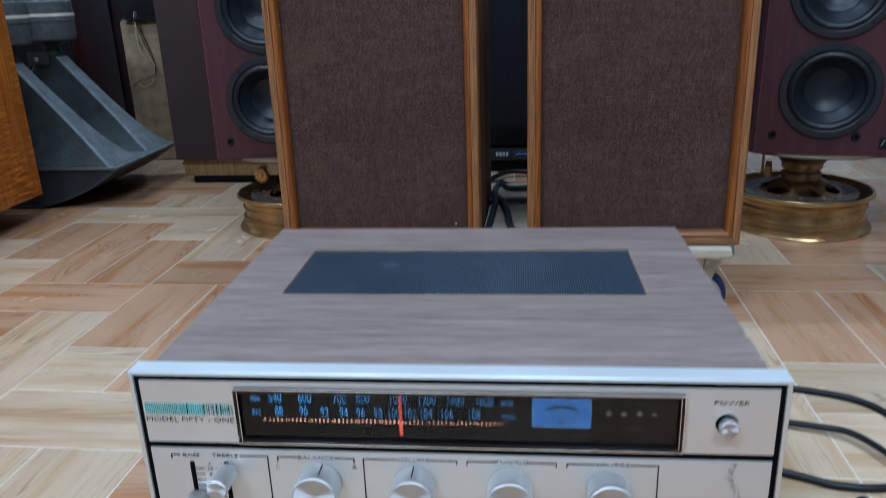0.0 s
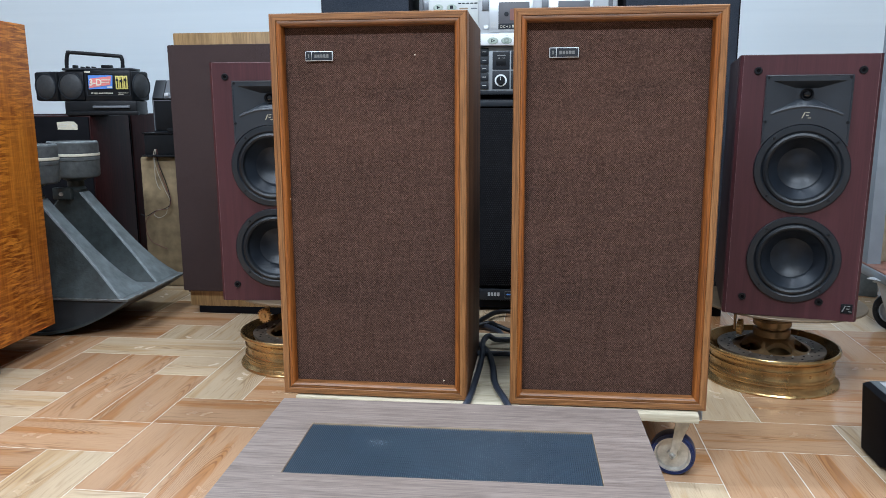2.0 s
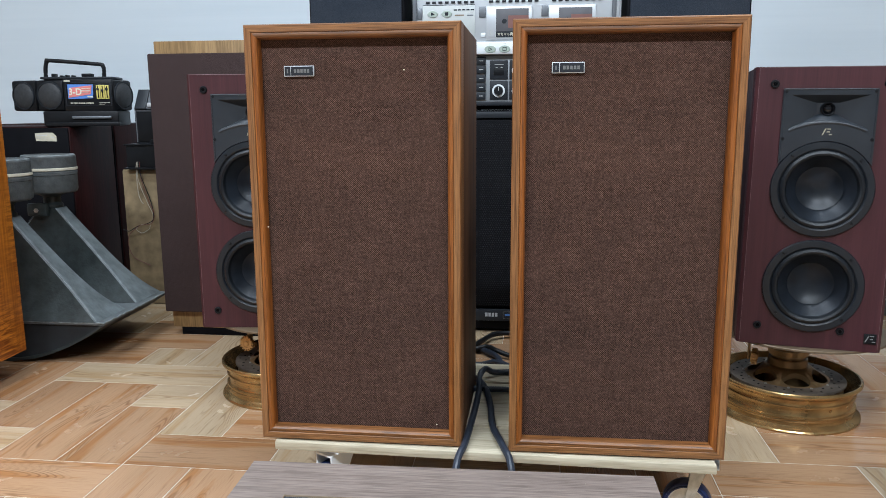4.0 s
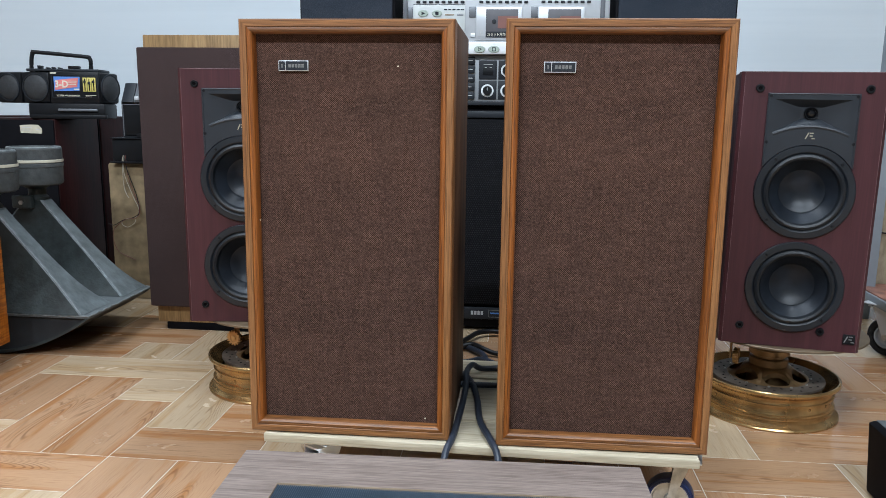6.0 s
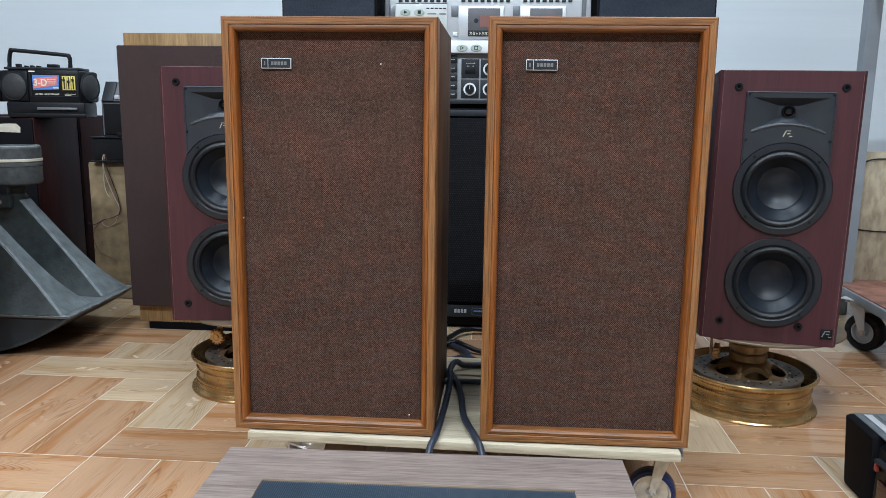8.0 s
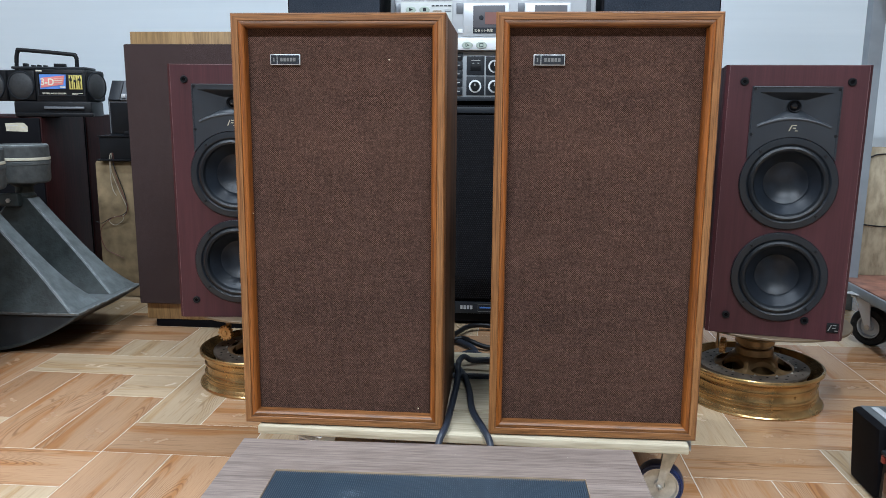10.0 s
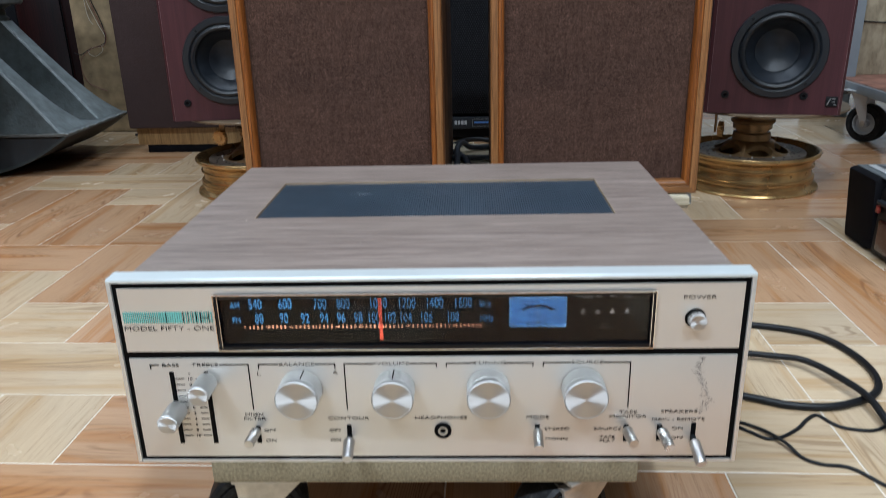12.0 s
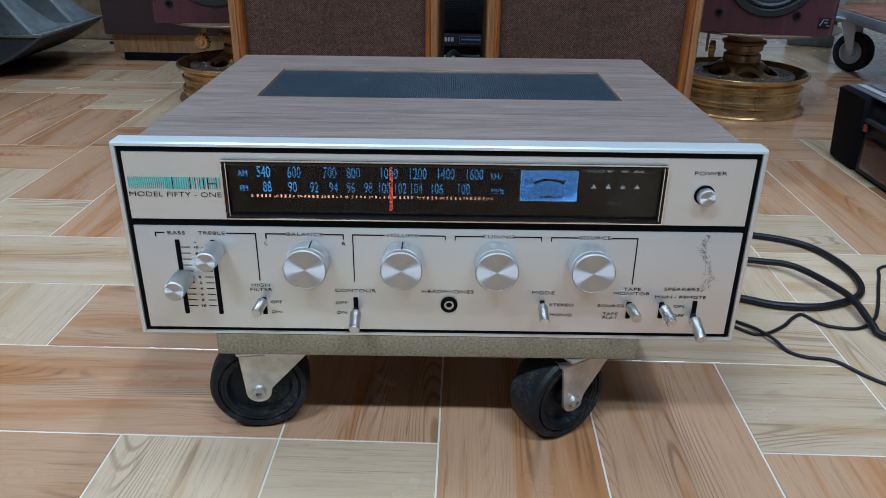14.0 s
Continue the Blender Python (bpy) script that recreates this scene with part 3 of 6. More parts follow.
def receiver():
    r = thing("stereo_receiver", "vintage stereo receiver, silver front and walnut case, on a low dolly", "receiver", pose(-0.001, -0.003, 0.105, 0, 0, RECEIVER_TURN))
    # case: veneered sides, back, bottom, and a top with an opening for the vent
    cz = 0.1335
    bm = bmesh.new()
    x0, x1, y0, y1 = -0.2065, 0.2055, 0.0152, 0.3285
    vx0, vx1, vy0, vy1 = -0.1535, 0.1490, 0.1455, 0.2615
    box(x0, x1, y0, vy0, cz - 0.012, cz, bm=bm)
    box(x0, x1, vy1, y1, cz - 0.012, cz, bm=bm)
    box(x0, vx0, vy0, vy1, cz - 0.012, cz, bm=bm)
    box(vx1, x1, vy0, vy1, cz - 0.012, cz, bm=bm)
    bmesh.ops.remove_doubles(bm, verts=bm.verts, dist=1e-5)
    part("top_panel", bm, WALNUT, r, "grey-brown walnut veneer top, slightly scuffed")
    for sx in (x0, x1 - 0.012):
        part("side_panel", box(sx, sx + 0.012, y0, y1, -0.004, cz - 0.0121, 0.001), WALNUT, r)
    part("bottom_plate", box(x0 + 0.013, x1 - 0.013, y0, y1, -0.005, 0.0, 0), STEEL, r)
    part("back_panel", box(x0 + 0.013, x1 - 0.013, y1 - 0.006, y1 - 0.002, 0.001, cz - 0.013), BLACK_MATTE, r)
    bm = bmesh.new()
    e = 0.0005
    for a in ((vx0, vx1, vy0, vy0 + e), (vx0, vx1, vy1 - e, vy1), (vx0, vx0 + e, vy0 + e, vy1 - e), (vx1 - e, vx1, vy0 + e, vy1 - e)):
        box(a[0], a[1], a[2], a[3], cz - 0.011, cz - 0.0001, bm=bm)
    part("vent_edge", bm, RAW_EDGE, r, "pale raw wood edge round the vent")
    vent = part("vent_grille", box(vx0 + e, vx1 - e, vy0 + e, vy1 - e, cz - 0.011, cz - 0.0032), VENT, r, "dark ribbed plastic vent")
    bm = bmesh.new()
    n = 150
    for k in range(n):
        cx = vx0 + e + (vx1 - vx0 - 2 * e) * (k + 0.5) / n
        box(cx - 0.00062, cx + 0.00062, vy0 + e, vy1 - e, cz - 0.0046, cz - 0.0018, bm=bm)
    for k in range(28):
        cy = vy0 + e + (vy1 - vy0 - 2 * e) * (k + 0.5) / 28
        box(vx0 + e, vx1 - e, cy - 0.0008, cy + 0.0008, cz - 0.0034, cz - 0.0029, bm=bm)
    tagged(part("vent_ribs", bm, VENT, vent), kind="stuff")
    rnd = random.Random(31)
    bm = bmesh.new()
    for k in range(26):
        x, y = rnd.uniform(x0 + 0.01, x1 - 0.004), rnd.uniform(0.02, y1 - 0.01)
        if vx0 < x < vx1 and vy0 < y < vy1:
            continue
        d = rnd.uniform(0.00010, 0.00024)
        bmesh.ops.create_icosphere(bm, subdivisions=1, radius=d, matrix=Matrix.Translation((x, y, cz + d * 0.3)))
    tagged(part("dust", bm, CREAM_PRINT, r), kind="stuff")
    # a scuffed patch on the vent, and chipped edges of the veneer
    bm = bmesh.new()
    for k in range(70):
        x, y = -0.072 + rnd.gauss(0, 0.0050), 0.2215 + rnd.gauss(0, 0.0030)
        if k > 52:
            x, y = rnd.uniform(vx0 + 0.01, vx1 - 0.01), vy0 + 0.004 + abs(rnd.gauss(0, 0.006))
        d = rnd.uniform(0.0003, 0.0011)
        a0 = rnd.random() * 3
        bm.faces.new([bm.verts.new((x + d * math.cos(a0 + q), y + 0.6 * d * math.sin(a0 + q), cz - 0.0016)) for q in (0, 1.6, 3.1, 4.6)])
    tagged(part("vent_scuffs", bm, SCUFF, vent), kind="stuff")
    bm = bmesh.new()
    for k in range(26):
        if k % 3:
            x, y = x1 - abs(rnd.gauss(0, 0.0008)) - 0.0006, 0.018 + 0.12 * rnd.random() ** 2
        else:
            x, y = rnd.uniform(x0, x1), 0.0165 + abs(rnd.gauss(0, 0.0006))
        l, w = rnd.uniform(0.0005, 0.0018), rnd.uniform(0.0002, 0.0004)
        l, w = (w, l) if k % 3 else (l, w)
        bm.faces.new([bm.verts.new((x + p * l / 2, y + q * w / 2, cz + 0.00015)) for p, q in ((-1, -1), (1, -1), (1, 1), (-1, 1))])
    tagged(part("edge_chips", bm, CREAM_PRINT, r), kind="stuff")
    # front: an aluminium surround with a sloped top edge, a black border line, two aluminium fields
    trim = [(0.0, 0.1345), (0.0, 0.1362), (0.0014, 0.1372), (0.0150, 0.1372), (0.0150, 0.1345)]
    bm = prism(trim, 0.4275, "x", -0.2145, 0.0004)
    part("top_trim", bm, ALU_TRIM, r, "bright satin aluminium edge strip")
    bm = bmesh.new()
    box(-0.2145, -0.2115, 0.0, 0.014, -0.0055, 0.1344, 0.0005, bm)
    box(0.2100, 0.2130, 0.0, 0.014, -0.0055, 0.1344, 0.0005, bm)
    box(-0.2114, 0.2099, 0.0, 0.014, -0.0055, -0.0038, 0, bm)
    part("side_trim", bm, ALU, r)
    border = part("border", box(-0.2113, 0.2098, 0.0015, 0.013, -0.0037, 0.1343), INK, r, "black painted border line")
    # upper field with an opening for the dial
    up = bmesh.new()
    for a in ((-0.2078, -0.1428, 0.0838, 0.1305), (0.1490, 0.2062, 0.0838, 0.1305), (-0.1428, 0.1490, 0.1262, 0.1305), (-0.1428, 0.1490, 0.0838, 0.0853)):
        box(a[0], a[1], 0.0, 0.004, a[2], a[3], bm=up)
    front = part("upper_panel", up, ALU, r, "brushed champagne aluminium panel")
    low = part("lower_panel", box(-0.2078, 0.2062, 0.0, 0.004, -0.0006, 0.0785, 0.0003), ALU, r, "brushed champagne aluminium panel, scratched on one side")
    # dial
    dial = part("dial_window", box(-0.1395, 0.1460, 0.006, 0.0075, 0.0885, 0.1235), DIAL_BLACK, r, "black backlit tuning dial")
    bm = bmesh.new()
    for a in ((-0.1428, 0.1490, 0.1228, 0.1262), (-0.1428, 0.1490, 0.0853, 0.0888), (-0.1428, -0.1396, 0.0888, 0.1228), (0.1458, 0.1490, 0.0888, 0.1228)):
        box(a[0], a[1], -0.0022, 0.0078, a[2], a[3], 0.0009, bm)
    part("dial_bezel", bm, CHROME_DARK, dial, "glossy dark bezel with a chromed lip")
    # a chromed lip round the outside and a bright sloped strip along the inside
    for row in ((-0.1432, 0.1494, 0.1257, 0.1265), (-0.1432, 0.1494, 0.0850, 0.0858), (-0.1432, -0.1425, 0.0858, 0.1257), (0.1487, 0.1494, 0.0858, 0.1257)):
        part("bezel_lip", bars([row], -0.0024, 0.0004), CHROME, dial, "chromed lip")
    part("bezel_slope", prism([(-0.0020, 0.1252), (0.0050, 0.1230), (0.0050, 0.1226), (-0.0020, 0.1247)], 0.2860, "x", -0.1400), CHROME, dial)
    part("bezel_slope", prism([(-0.0020, 0.0866), (0.0050, 0.0888), (0.0050, 0.0892), (-0.0020, 0.0870)], 0.2860, "x", -0.1400), CHROME, dial)
    for x in (-0.1404, 0.1466):
        part("bezel_slope", box(x, x + 0.0005, -0.0024, 0.0050, 0.0872, 0.1246), CHROME, dial)
    glass_pane = part("dial_glass", box(-0.1395, 0.1457, 0.0005, 0.0015, 0.0889, 0.1227), DIAL_GLASS, dial, "clear dial glass")
    glass_pane.visible_shadow = False
    fy = 0.0058
    for txt, x in (("540", -117.4), ("600", -97.0), ("700", -73.3), ("800", -57.5), ("1000", -34.0), ("1200", -14.7), ("1400", 3.9), ("1600", 23.0)):
        lettering(txt, x / 1000, 0.1161, 0.0078, dial, DIAL_BLUE, 0.56, fy)
    for txt, x in (("88", -115.6), ("90", -98.6), ("92", -84.1), ("94", -71.1), ("96", -59.5), ("98", -47.8), ("100", -37.3), ("102", -26.4), ("104", -15.8), ("106", -1.9), ("108", 16.0)):
        lettering(txt, x / 1000, 0.1056, 0.0074, dial, DIAL_BLUE, 0.57, fy)
    for txt, x, z in (("AM", -131.3, 115.0), ("FM", -131.3, 104.4), ("kHz", 37.9, 115.0), ("MHz", 38.7, 104.5)):
        lettering(txt, x / 1000, z / 1000, 0.0042, dial, DIAL_BLUE, 0.8, fy)
    ticks = []
    for k in range(11):
        x = -0.1262 + 0.01599 * k
        lettering(str(10 * k), x, 0.0990, 0.0017, dial, DIAL_ORANGE, 1.35, fy)
        if k < 10:
            ticks += [(x + d - 0.00055, x + d + 0.00055, 0.0981, 0.1000) for d in (0.0036, 0.0064, 0.0092, 0.0120)]
    part("scale_marks", bars(ticks, fy, 0.0001), DIAL_ORANGE, dial)
    part("dial_pointer", bars([(-0.0335, -0.0313, 0.0905, 0.1222)], 0.0035, 0.0004), POINTER, dial, "glowing red tuning pointer")
    meter = part("tuning_meter", box(0.0540, 0.0920, 0.0048, 0.0058, 0.0985, 0.1197, 0.0003), METER_BLUE, dial, "blue backlit tuning meter")
    part("meter_frame", bars([(0.0540, 0.0920, 0.1190, 0.1197), (0.0540, 0.0920, 0.0985, 0.0992), (0.0540, 0.0546, 0.0992, 0.1190), (0.0914, 0.0920, 0.0992, 0.1190)], 0.0044, 0.0003), METER_EDGE, meter, "paler lit edge")
    arc = []
    for k in range(14):
        a0, a1 = radians(122 - 4.6 * k), radians(122 - 4.6 * (k + 1))
        arc.append((a0, a1))
    bm = bmesh.new()
    for a0, a1 in arc:
        cx, cz2, r0, r1 = 0.0730, 0.0945, 0.0182, 0.0200
        v = [bm.verts.new((cx + rr * math.cos(a), 0.0045, cz2 + rr * math.sin(a))) for a, rr in ((a0, r0), (a1, r0), (a1, r1), (a0, r1))]
        bm.faces.new(v)
    part("meter_arc", bm, INK, dial)
    part("meter_needle", bars([(0.0728, 0.07315, 0.1000, 0.1172)], 0.0040, 0.0001), CREAM_PRINT, dial)
    lettering("TUNING", 0.0730, 0.1072, 0.0018, dial, INK, 1.3, 0.0046)
    part("meter_marks", bars([(0.0665, 0.0695, 0.1008, 0.1016), (0.0705, 0.0755, 0.1008, 0.1022), (0.0765, 0.0790, 0.1008, 0.1016)], 0.0046, 0.0001), INK, dial)
    for txt, x, z in (("PHONO", 103.2, 119.5), ("FM", 113.2, 119.5), ("AM", 122.7, 119.6), ("AUX", 132.4, 119.6), ("FM", 118.2, 99.6), ("STEREO", 118.2, 96.9)):
        lettering(txt, x / 1000, z / 1000, 0.0017, dial, GLOWING_PRINT if z > 110 else DIM_PRINT, 1.35, fy)
    for x in (103.2, 112.9, 122.6, 132.2):
        part("indicator", prism([(x / 1000 - 0.0018, 0.1074), (x / 1000 + 0.0018, 0.1074), (x / 1000, 0.1106)], 0.0004, "y", fy - 0.0002), GLOWING_PRINT, dial)
    # maker's mark: a turquoise block broken by fine vertical lines, and the model line below it
    rows, x = [], -0.2062
    k = 0
    rnd = random.Random(4)
    while x < -0.1452:
        w = 0.00072 if x < -0.181 or x > -0.166 else 0.0013
        rows.append((x, x + w, 0.1056, 0.1137))
        x += w + (0.00062 if x < -0.183 else 0.00030 if x < -0.168 else 0.00085)
    part("maker_mark", bars(rows, -0.0002, 0.0003), TURQUOISE, front)
    part("maker_mark_lines", bars([(-0.1768, -0.1764, 0.1056, 0.1137), (-0.1652, -0.1647, 0.1056, 0.1137), (-0.1535, -0.1531, 0.1056, 0.1137), (-0.1618, -0.1615, 0.1056, 0.1137), (-0.1588, -0.1585, 0.1056, 0.1137), (-0.1562, -0.1559, 0.1056, 0.1137), (-0.1478, -0.1475, 0.1056, 0.1137), (-0.1531, -0.1478, 0.1092, 0.1096)], -0.0004, 0.0003), INK, front)
    lettering("MODEL FIFTY - ONE", -0.1760, 0.1016, 0.0035, front, INK, 1.38, -0.0003, slim=0.028)
    lettering("POWER", 0.1775, 0.1210, 0.0026, front, INK, 1.7, -0.0003, slim=0.028)
    part("power_recess", lathe([(0, 0.0), (0.0069, 0.0), (0.0067, 0.0010), (0, 0.0010)], Matrix.Translation((0.1757, -0.0001, 0.1058)) @ FRONT, 40), INK, front)
    part("power_button", lathe([(0, 0.0), (0.0058, 0.0), (0.0058, 0.0056), (0.0052, 0.0064), (0, 0.0062)], FRONT, 40), SPUN, front, "", Matrix.Translation((0.1758, -0.001, 0.1058)))
    # lower field: brackets, words, sliders, knobs, switches
    t = 0.00035
    z = 0.0737

    def bracket(xa, xb, xc, xd, left, right):
        rows = [(xa, xb, z - t, z + t), (xc, xd, z - t, z + t)]
        rows += [(xa - t, xa + t, z - left, z + t)] if left else []
        rows += [(xd - t, xd + t, z - right, z + t)] if right else []
        for row in rows:
            part("bracket_line", bars([row], -0.0002, 0.0002), INK, low)

    bracket(-0.1935, -0.1875, -0.1450, -0.1252, 0.003, 0.0357)
    bracket(-0.1181, -0.1044, -0.0788, -0.0653, 0.0035, 0.0035)
    bracket(-0.0589, -0.0372, -0.0140, 0.0043, 0.0357, 0.003)
    bracket(0.0111, 0.0306, 0.0505, 0.0699, 0.003, 0.003)
    bracket(0.0768, 0.0955, 0.1176, 0.1355, 0.003, 0.035)
    for txt, x, zz, h in (("BASS", -179.4, 73.6, 2.5), ("TREBLE", -155.2, 73.7, 2.5), ("BALANCE", -91.6, 73.7, 2.5), ("VOLUME", -25.4, 73.8, 2.5), ("TUNING", 40.6, 73.9, 2.5), ("SOURCE", 106.5, 74.0, 2.5), ("L", -118.6, 66.5, 2.5), ("R", -65.3, 67.0, 2.5),
                          ("HIGH", -125.1, 34.3, 2.4), ("FILTER", -125.1, 30.8, 2.4), ("OFF", -115.2, 20.9, 2.2), ("ON", -115.2, 12.8, 2.2), ("CONTOUR", -58.6, 30.9, 2.5), ("OFF", -68.8, 20.9, 2.2), ("ON", -68.8, 13.0, 2.2), ("HEADPHONES", 6.4, 31.0, 2.5), ("MODE", 73.8, 31.2, 2.5),
                          ("STEREO", 87.4, 21.6, 2.2), ("MONO", 87.4, 13.5, 2.2), ("TAPE", 136.0, 35.0, 2.4), ("MONITOR", 136.0, 31.5, 2.4), ("SOURCE", 122.5, 21.5, 2.2), ("TAPE", 122.5, 14.9, 2.1), ("PLAY", 122.6, 11.9, 2.1), ("SPEAKERS", 170.8, 35.4, 2.5), ("MAIN - REMOTE", 170.6, 29.2, 2.2), ("ON", 170.6, 21.9, 2.2), ("OFF", 170.9, 14.2, 2.2)):
        lettering(txt, x / 1000, zz / 1000, h / 1000, low, INK, 1.62, -0.0003, slim=0.028)
    for k in range(11):
        zz = 0.0629 - 0.00458 * k
        if k not in (2, 4):
            lettering(str(abs(10 - 2 * k)), -0.1672, zz, 0.0018, low, INK, 1.5, -0.0003)
        part("scale_tick", bars([(-0.1782, -0.1712, zz - 0.0002, zz + 0.0002), (-0.1632, -0.1577, zz - 0.0002, zz + 0.0002)], -0.0002, 0.0002), INK, low)
    lettering("+", -0.1672, 0.0667, 0.0018, low, INK, 1.2, -0.0003)
    lettering("-", -0.1672, 0.0135, 0.0006, low, INK, 1.2, -0.0003)
    for name, x, zz, sx in (("bass_slider", -0.1778, 0.0402, -0.1795), ("treble_slider", -0.1540, 0.0622, -0.1552)):
        part("slider_slot", box(sx - 0.0016, sx + 0.0016, -0.0008, 0.001, 0.0106, 0.0685, 0.0006), INK, low)
        part(name, lathe([(0, 0), (0.0030, 0), (0.0030, 0.003), (0.0068, 0.0031), (0.0071, 0.0045), (0.0071, 0.0228), (0.0064, 0.0236), (0, 0.0234)], FRONT, 36), SPUN, low, "", Matrix.Translation((x, 0, zz)))
    for name, x, slot in (("balance_knob", -0.0898, 12), ("volume_knob", -0.0249, 1), ("tuning_knob", 0.0394, 0), ("source_knob", 0.1041, 0)):
        turned_knob(name, x, 0.0552, 0.0147 if name != "volume_knob" else 0.0142, 0.0175, low, slot)
    lever("filter_lever", -0.1238, 0.0230, -0.1250, 0.0226, 0.0200, 0.0036, (-0.1236, 0.0110, 0.0245), low)
    lever("contour_lever", -0.0586, 0.0165, -0.0578, 0.0108, 0.0205, 0.0038, (-0.0586, 0.0080, 0.0255), low)
    lever("mode_lever", 0.0736, 0.0230, 0.0734, 0.0188, 0.0200, 0.0034, (0.0736, 0.0130, 0.0250), low)
    lever("tape_lever", 0.1348, 0.0228, 0.1368, 0.0226, 0.0200, 0.0035, (0.1352, 0.0115, 0.0250), low)
    lever("main_lever", 0.1586, 0.0228, 0.1611, 0.0191, 0.0200, 0.0037, (0.1582, 0.0120, 0.0250), low)
    lever("remote_lever", 0.1816, 0.0155, 0.1828, 0.0068, 0.0205, 0.0038, (0.1816, 0.0080, 0.0262), low)
    jack = part("headphone_jack", lathe([(0.0030, 0.0), (0.0060, 0.0), (0.0060, 0.0016), (0.0050, 0.0022), (0.0042, 0.0016), (0.0030, 0.0016)], Matrix.Translation((0.0076, -0.0001, 0.0210)) @ FRONT, 40, closed=True), INK, low)
    part("jack_sleeve", lathe([(0.0022, 0.0), (0.0034, 0.0), (0.0034, 0.0018), (0.0022, 0.0018)], Matrix.Translation((0.0076, -0.0001, 0.0210)) @ FRONT, 32, closed=True), STEEL, low)
    part("jack_hole", lathe([(0, 0.0002), (0.0024, 0.0002), (0.0024, 0.0004), (0, 0.0004)], Matrix.Translation((0.0076, -0.0001, 0.0210)) @ FRONT, 24), INK, low)
    # scratches where a label was torn off
    bm = bmesh.new()
    rnd = random.Random(11)
    for k in range(120):
        zz = 0.034 + 0.043 * rnd.random()
        cx = 0.1842 + 0.0035 * math.sin(zz * 160) + rnd.gauss(0, 0.0011 if zz > 0.048 else 0.0020) + (0.002 if zz < 0.047 else 0)
        a = rnd.random() * math.pi
        w, l = 0.00006 + 0.00012 * rnd.random(), 0.0005 + 0.0012 * rnd.random()
        d = Vector((math.cos(a), 0, math.sin(a)))
        n = Vector((-math.sin(a), 0, math.cos(a)))
        c = Vector((cx, -0.00025, zz))
        bm.faces.new([bm.verts.new(c + s * l * d + q * w * n) for s, q in ((-1, -1), (1, -1), (1, 1), (-1, 1))])
    part("scratches", bm, RUST, low, "scuffed patch of bare metal")
    return r


VENT = plain("vent_plastic", (0.031, 0.047, 0.066), 0.40, vary=0.12, scale=40)
DIAL_BLACK = plain("dial_black", (0.0022, 0.0018, 0.0018), 0.5, vary=0.2, spec=0.03)
SCUFF = plain("grey_scuff", (0.20, 0.24, 0.28), 0.7, vary=0.3)
CHROME = plain("bright_chrome", (0.74, 0.75, 0.77), 0.12, 1.0, 0.06, 60)
CHROME_DARK = plain("glossy_bezel", (0.004, 0.004, 0.005), 0.18, 0.0, 0.1, spec=0.35)
DIM_PRINT = plain("dim_print", (0.07, 0.065, 0.06), 0.5, vary=0.1)
receiver_dolly()
receiver()


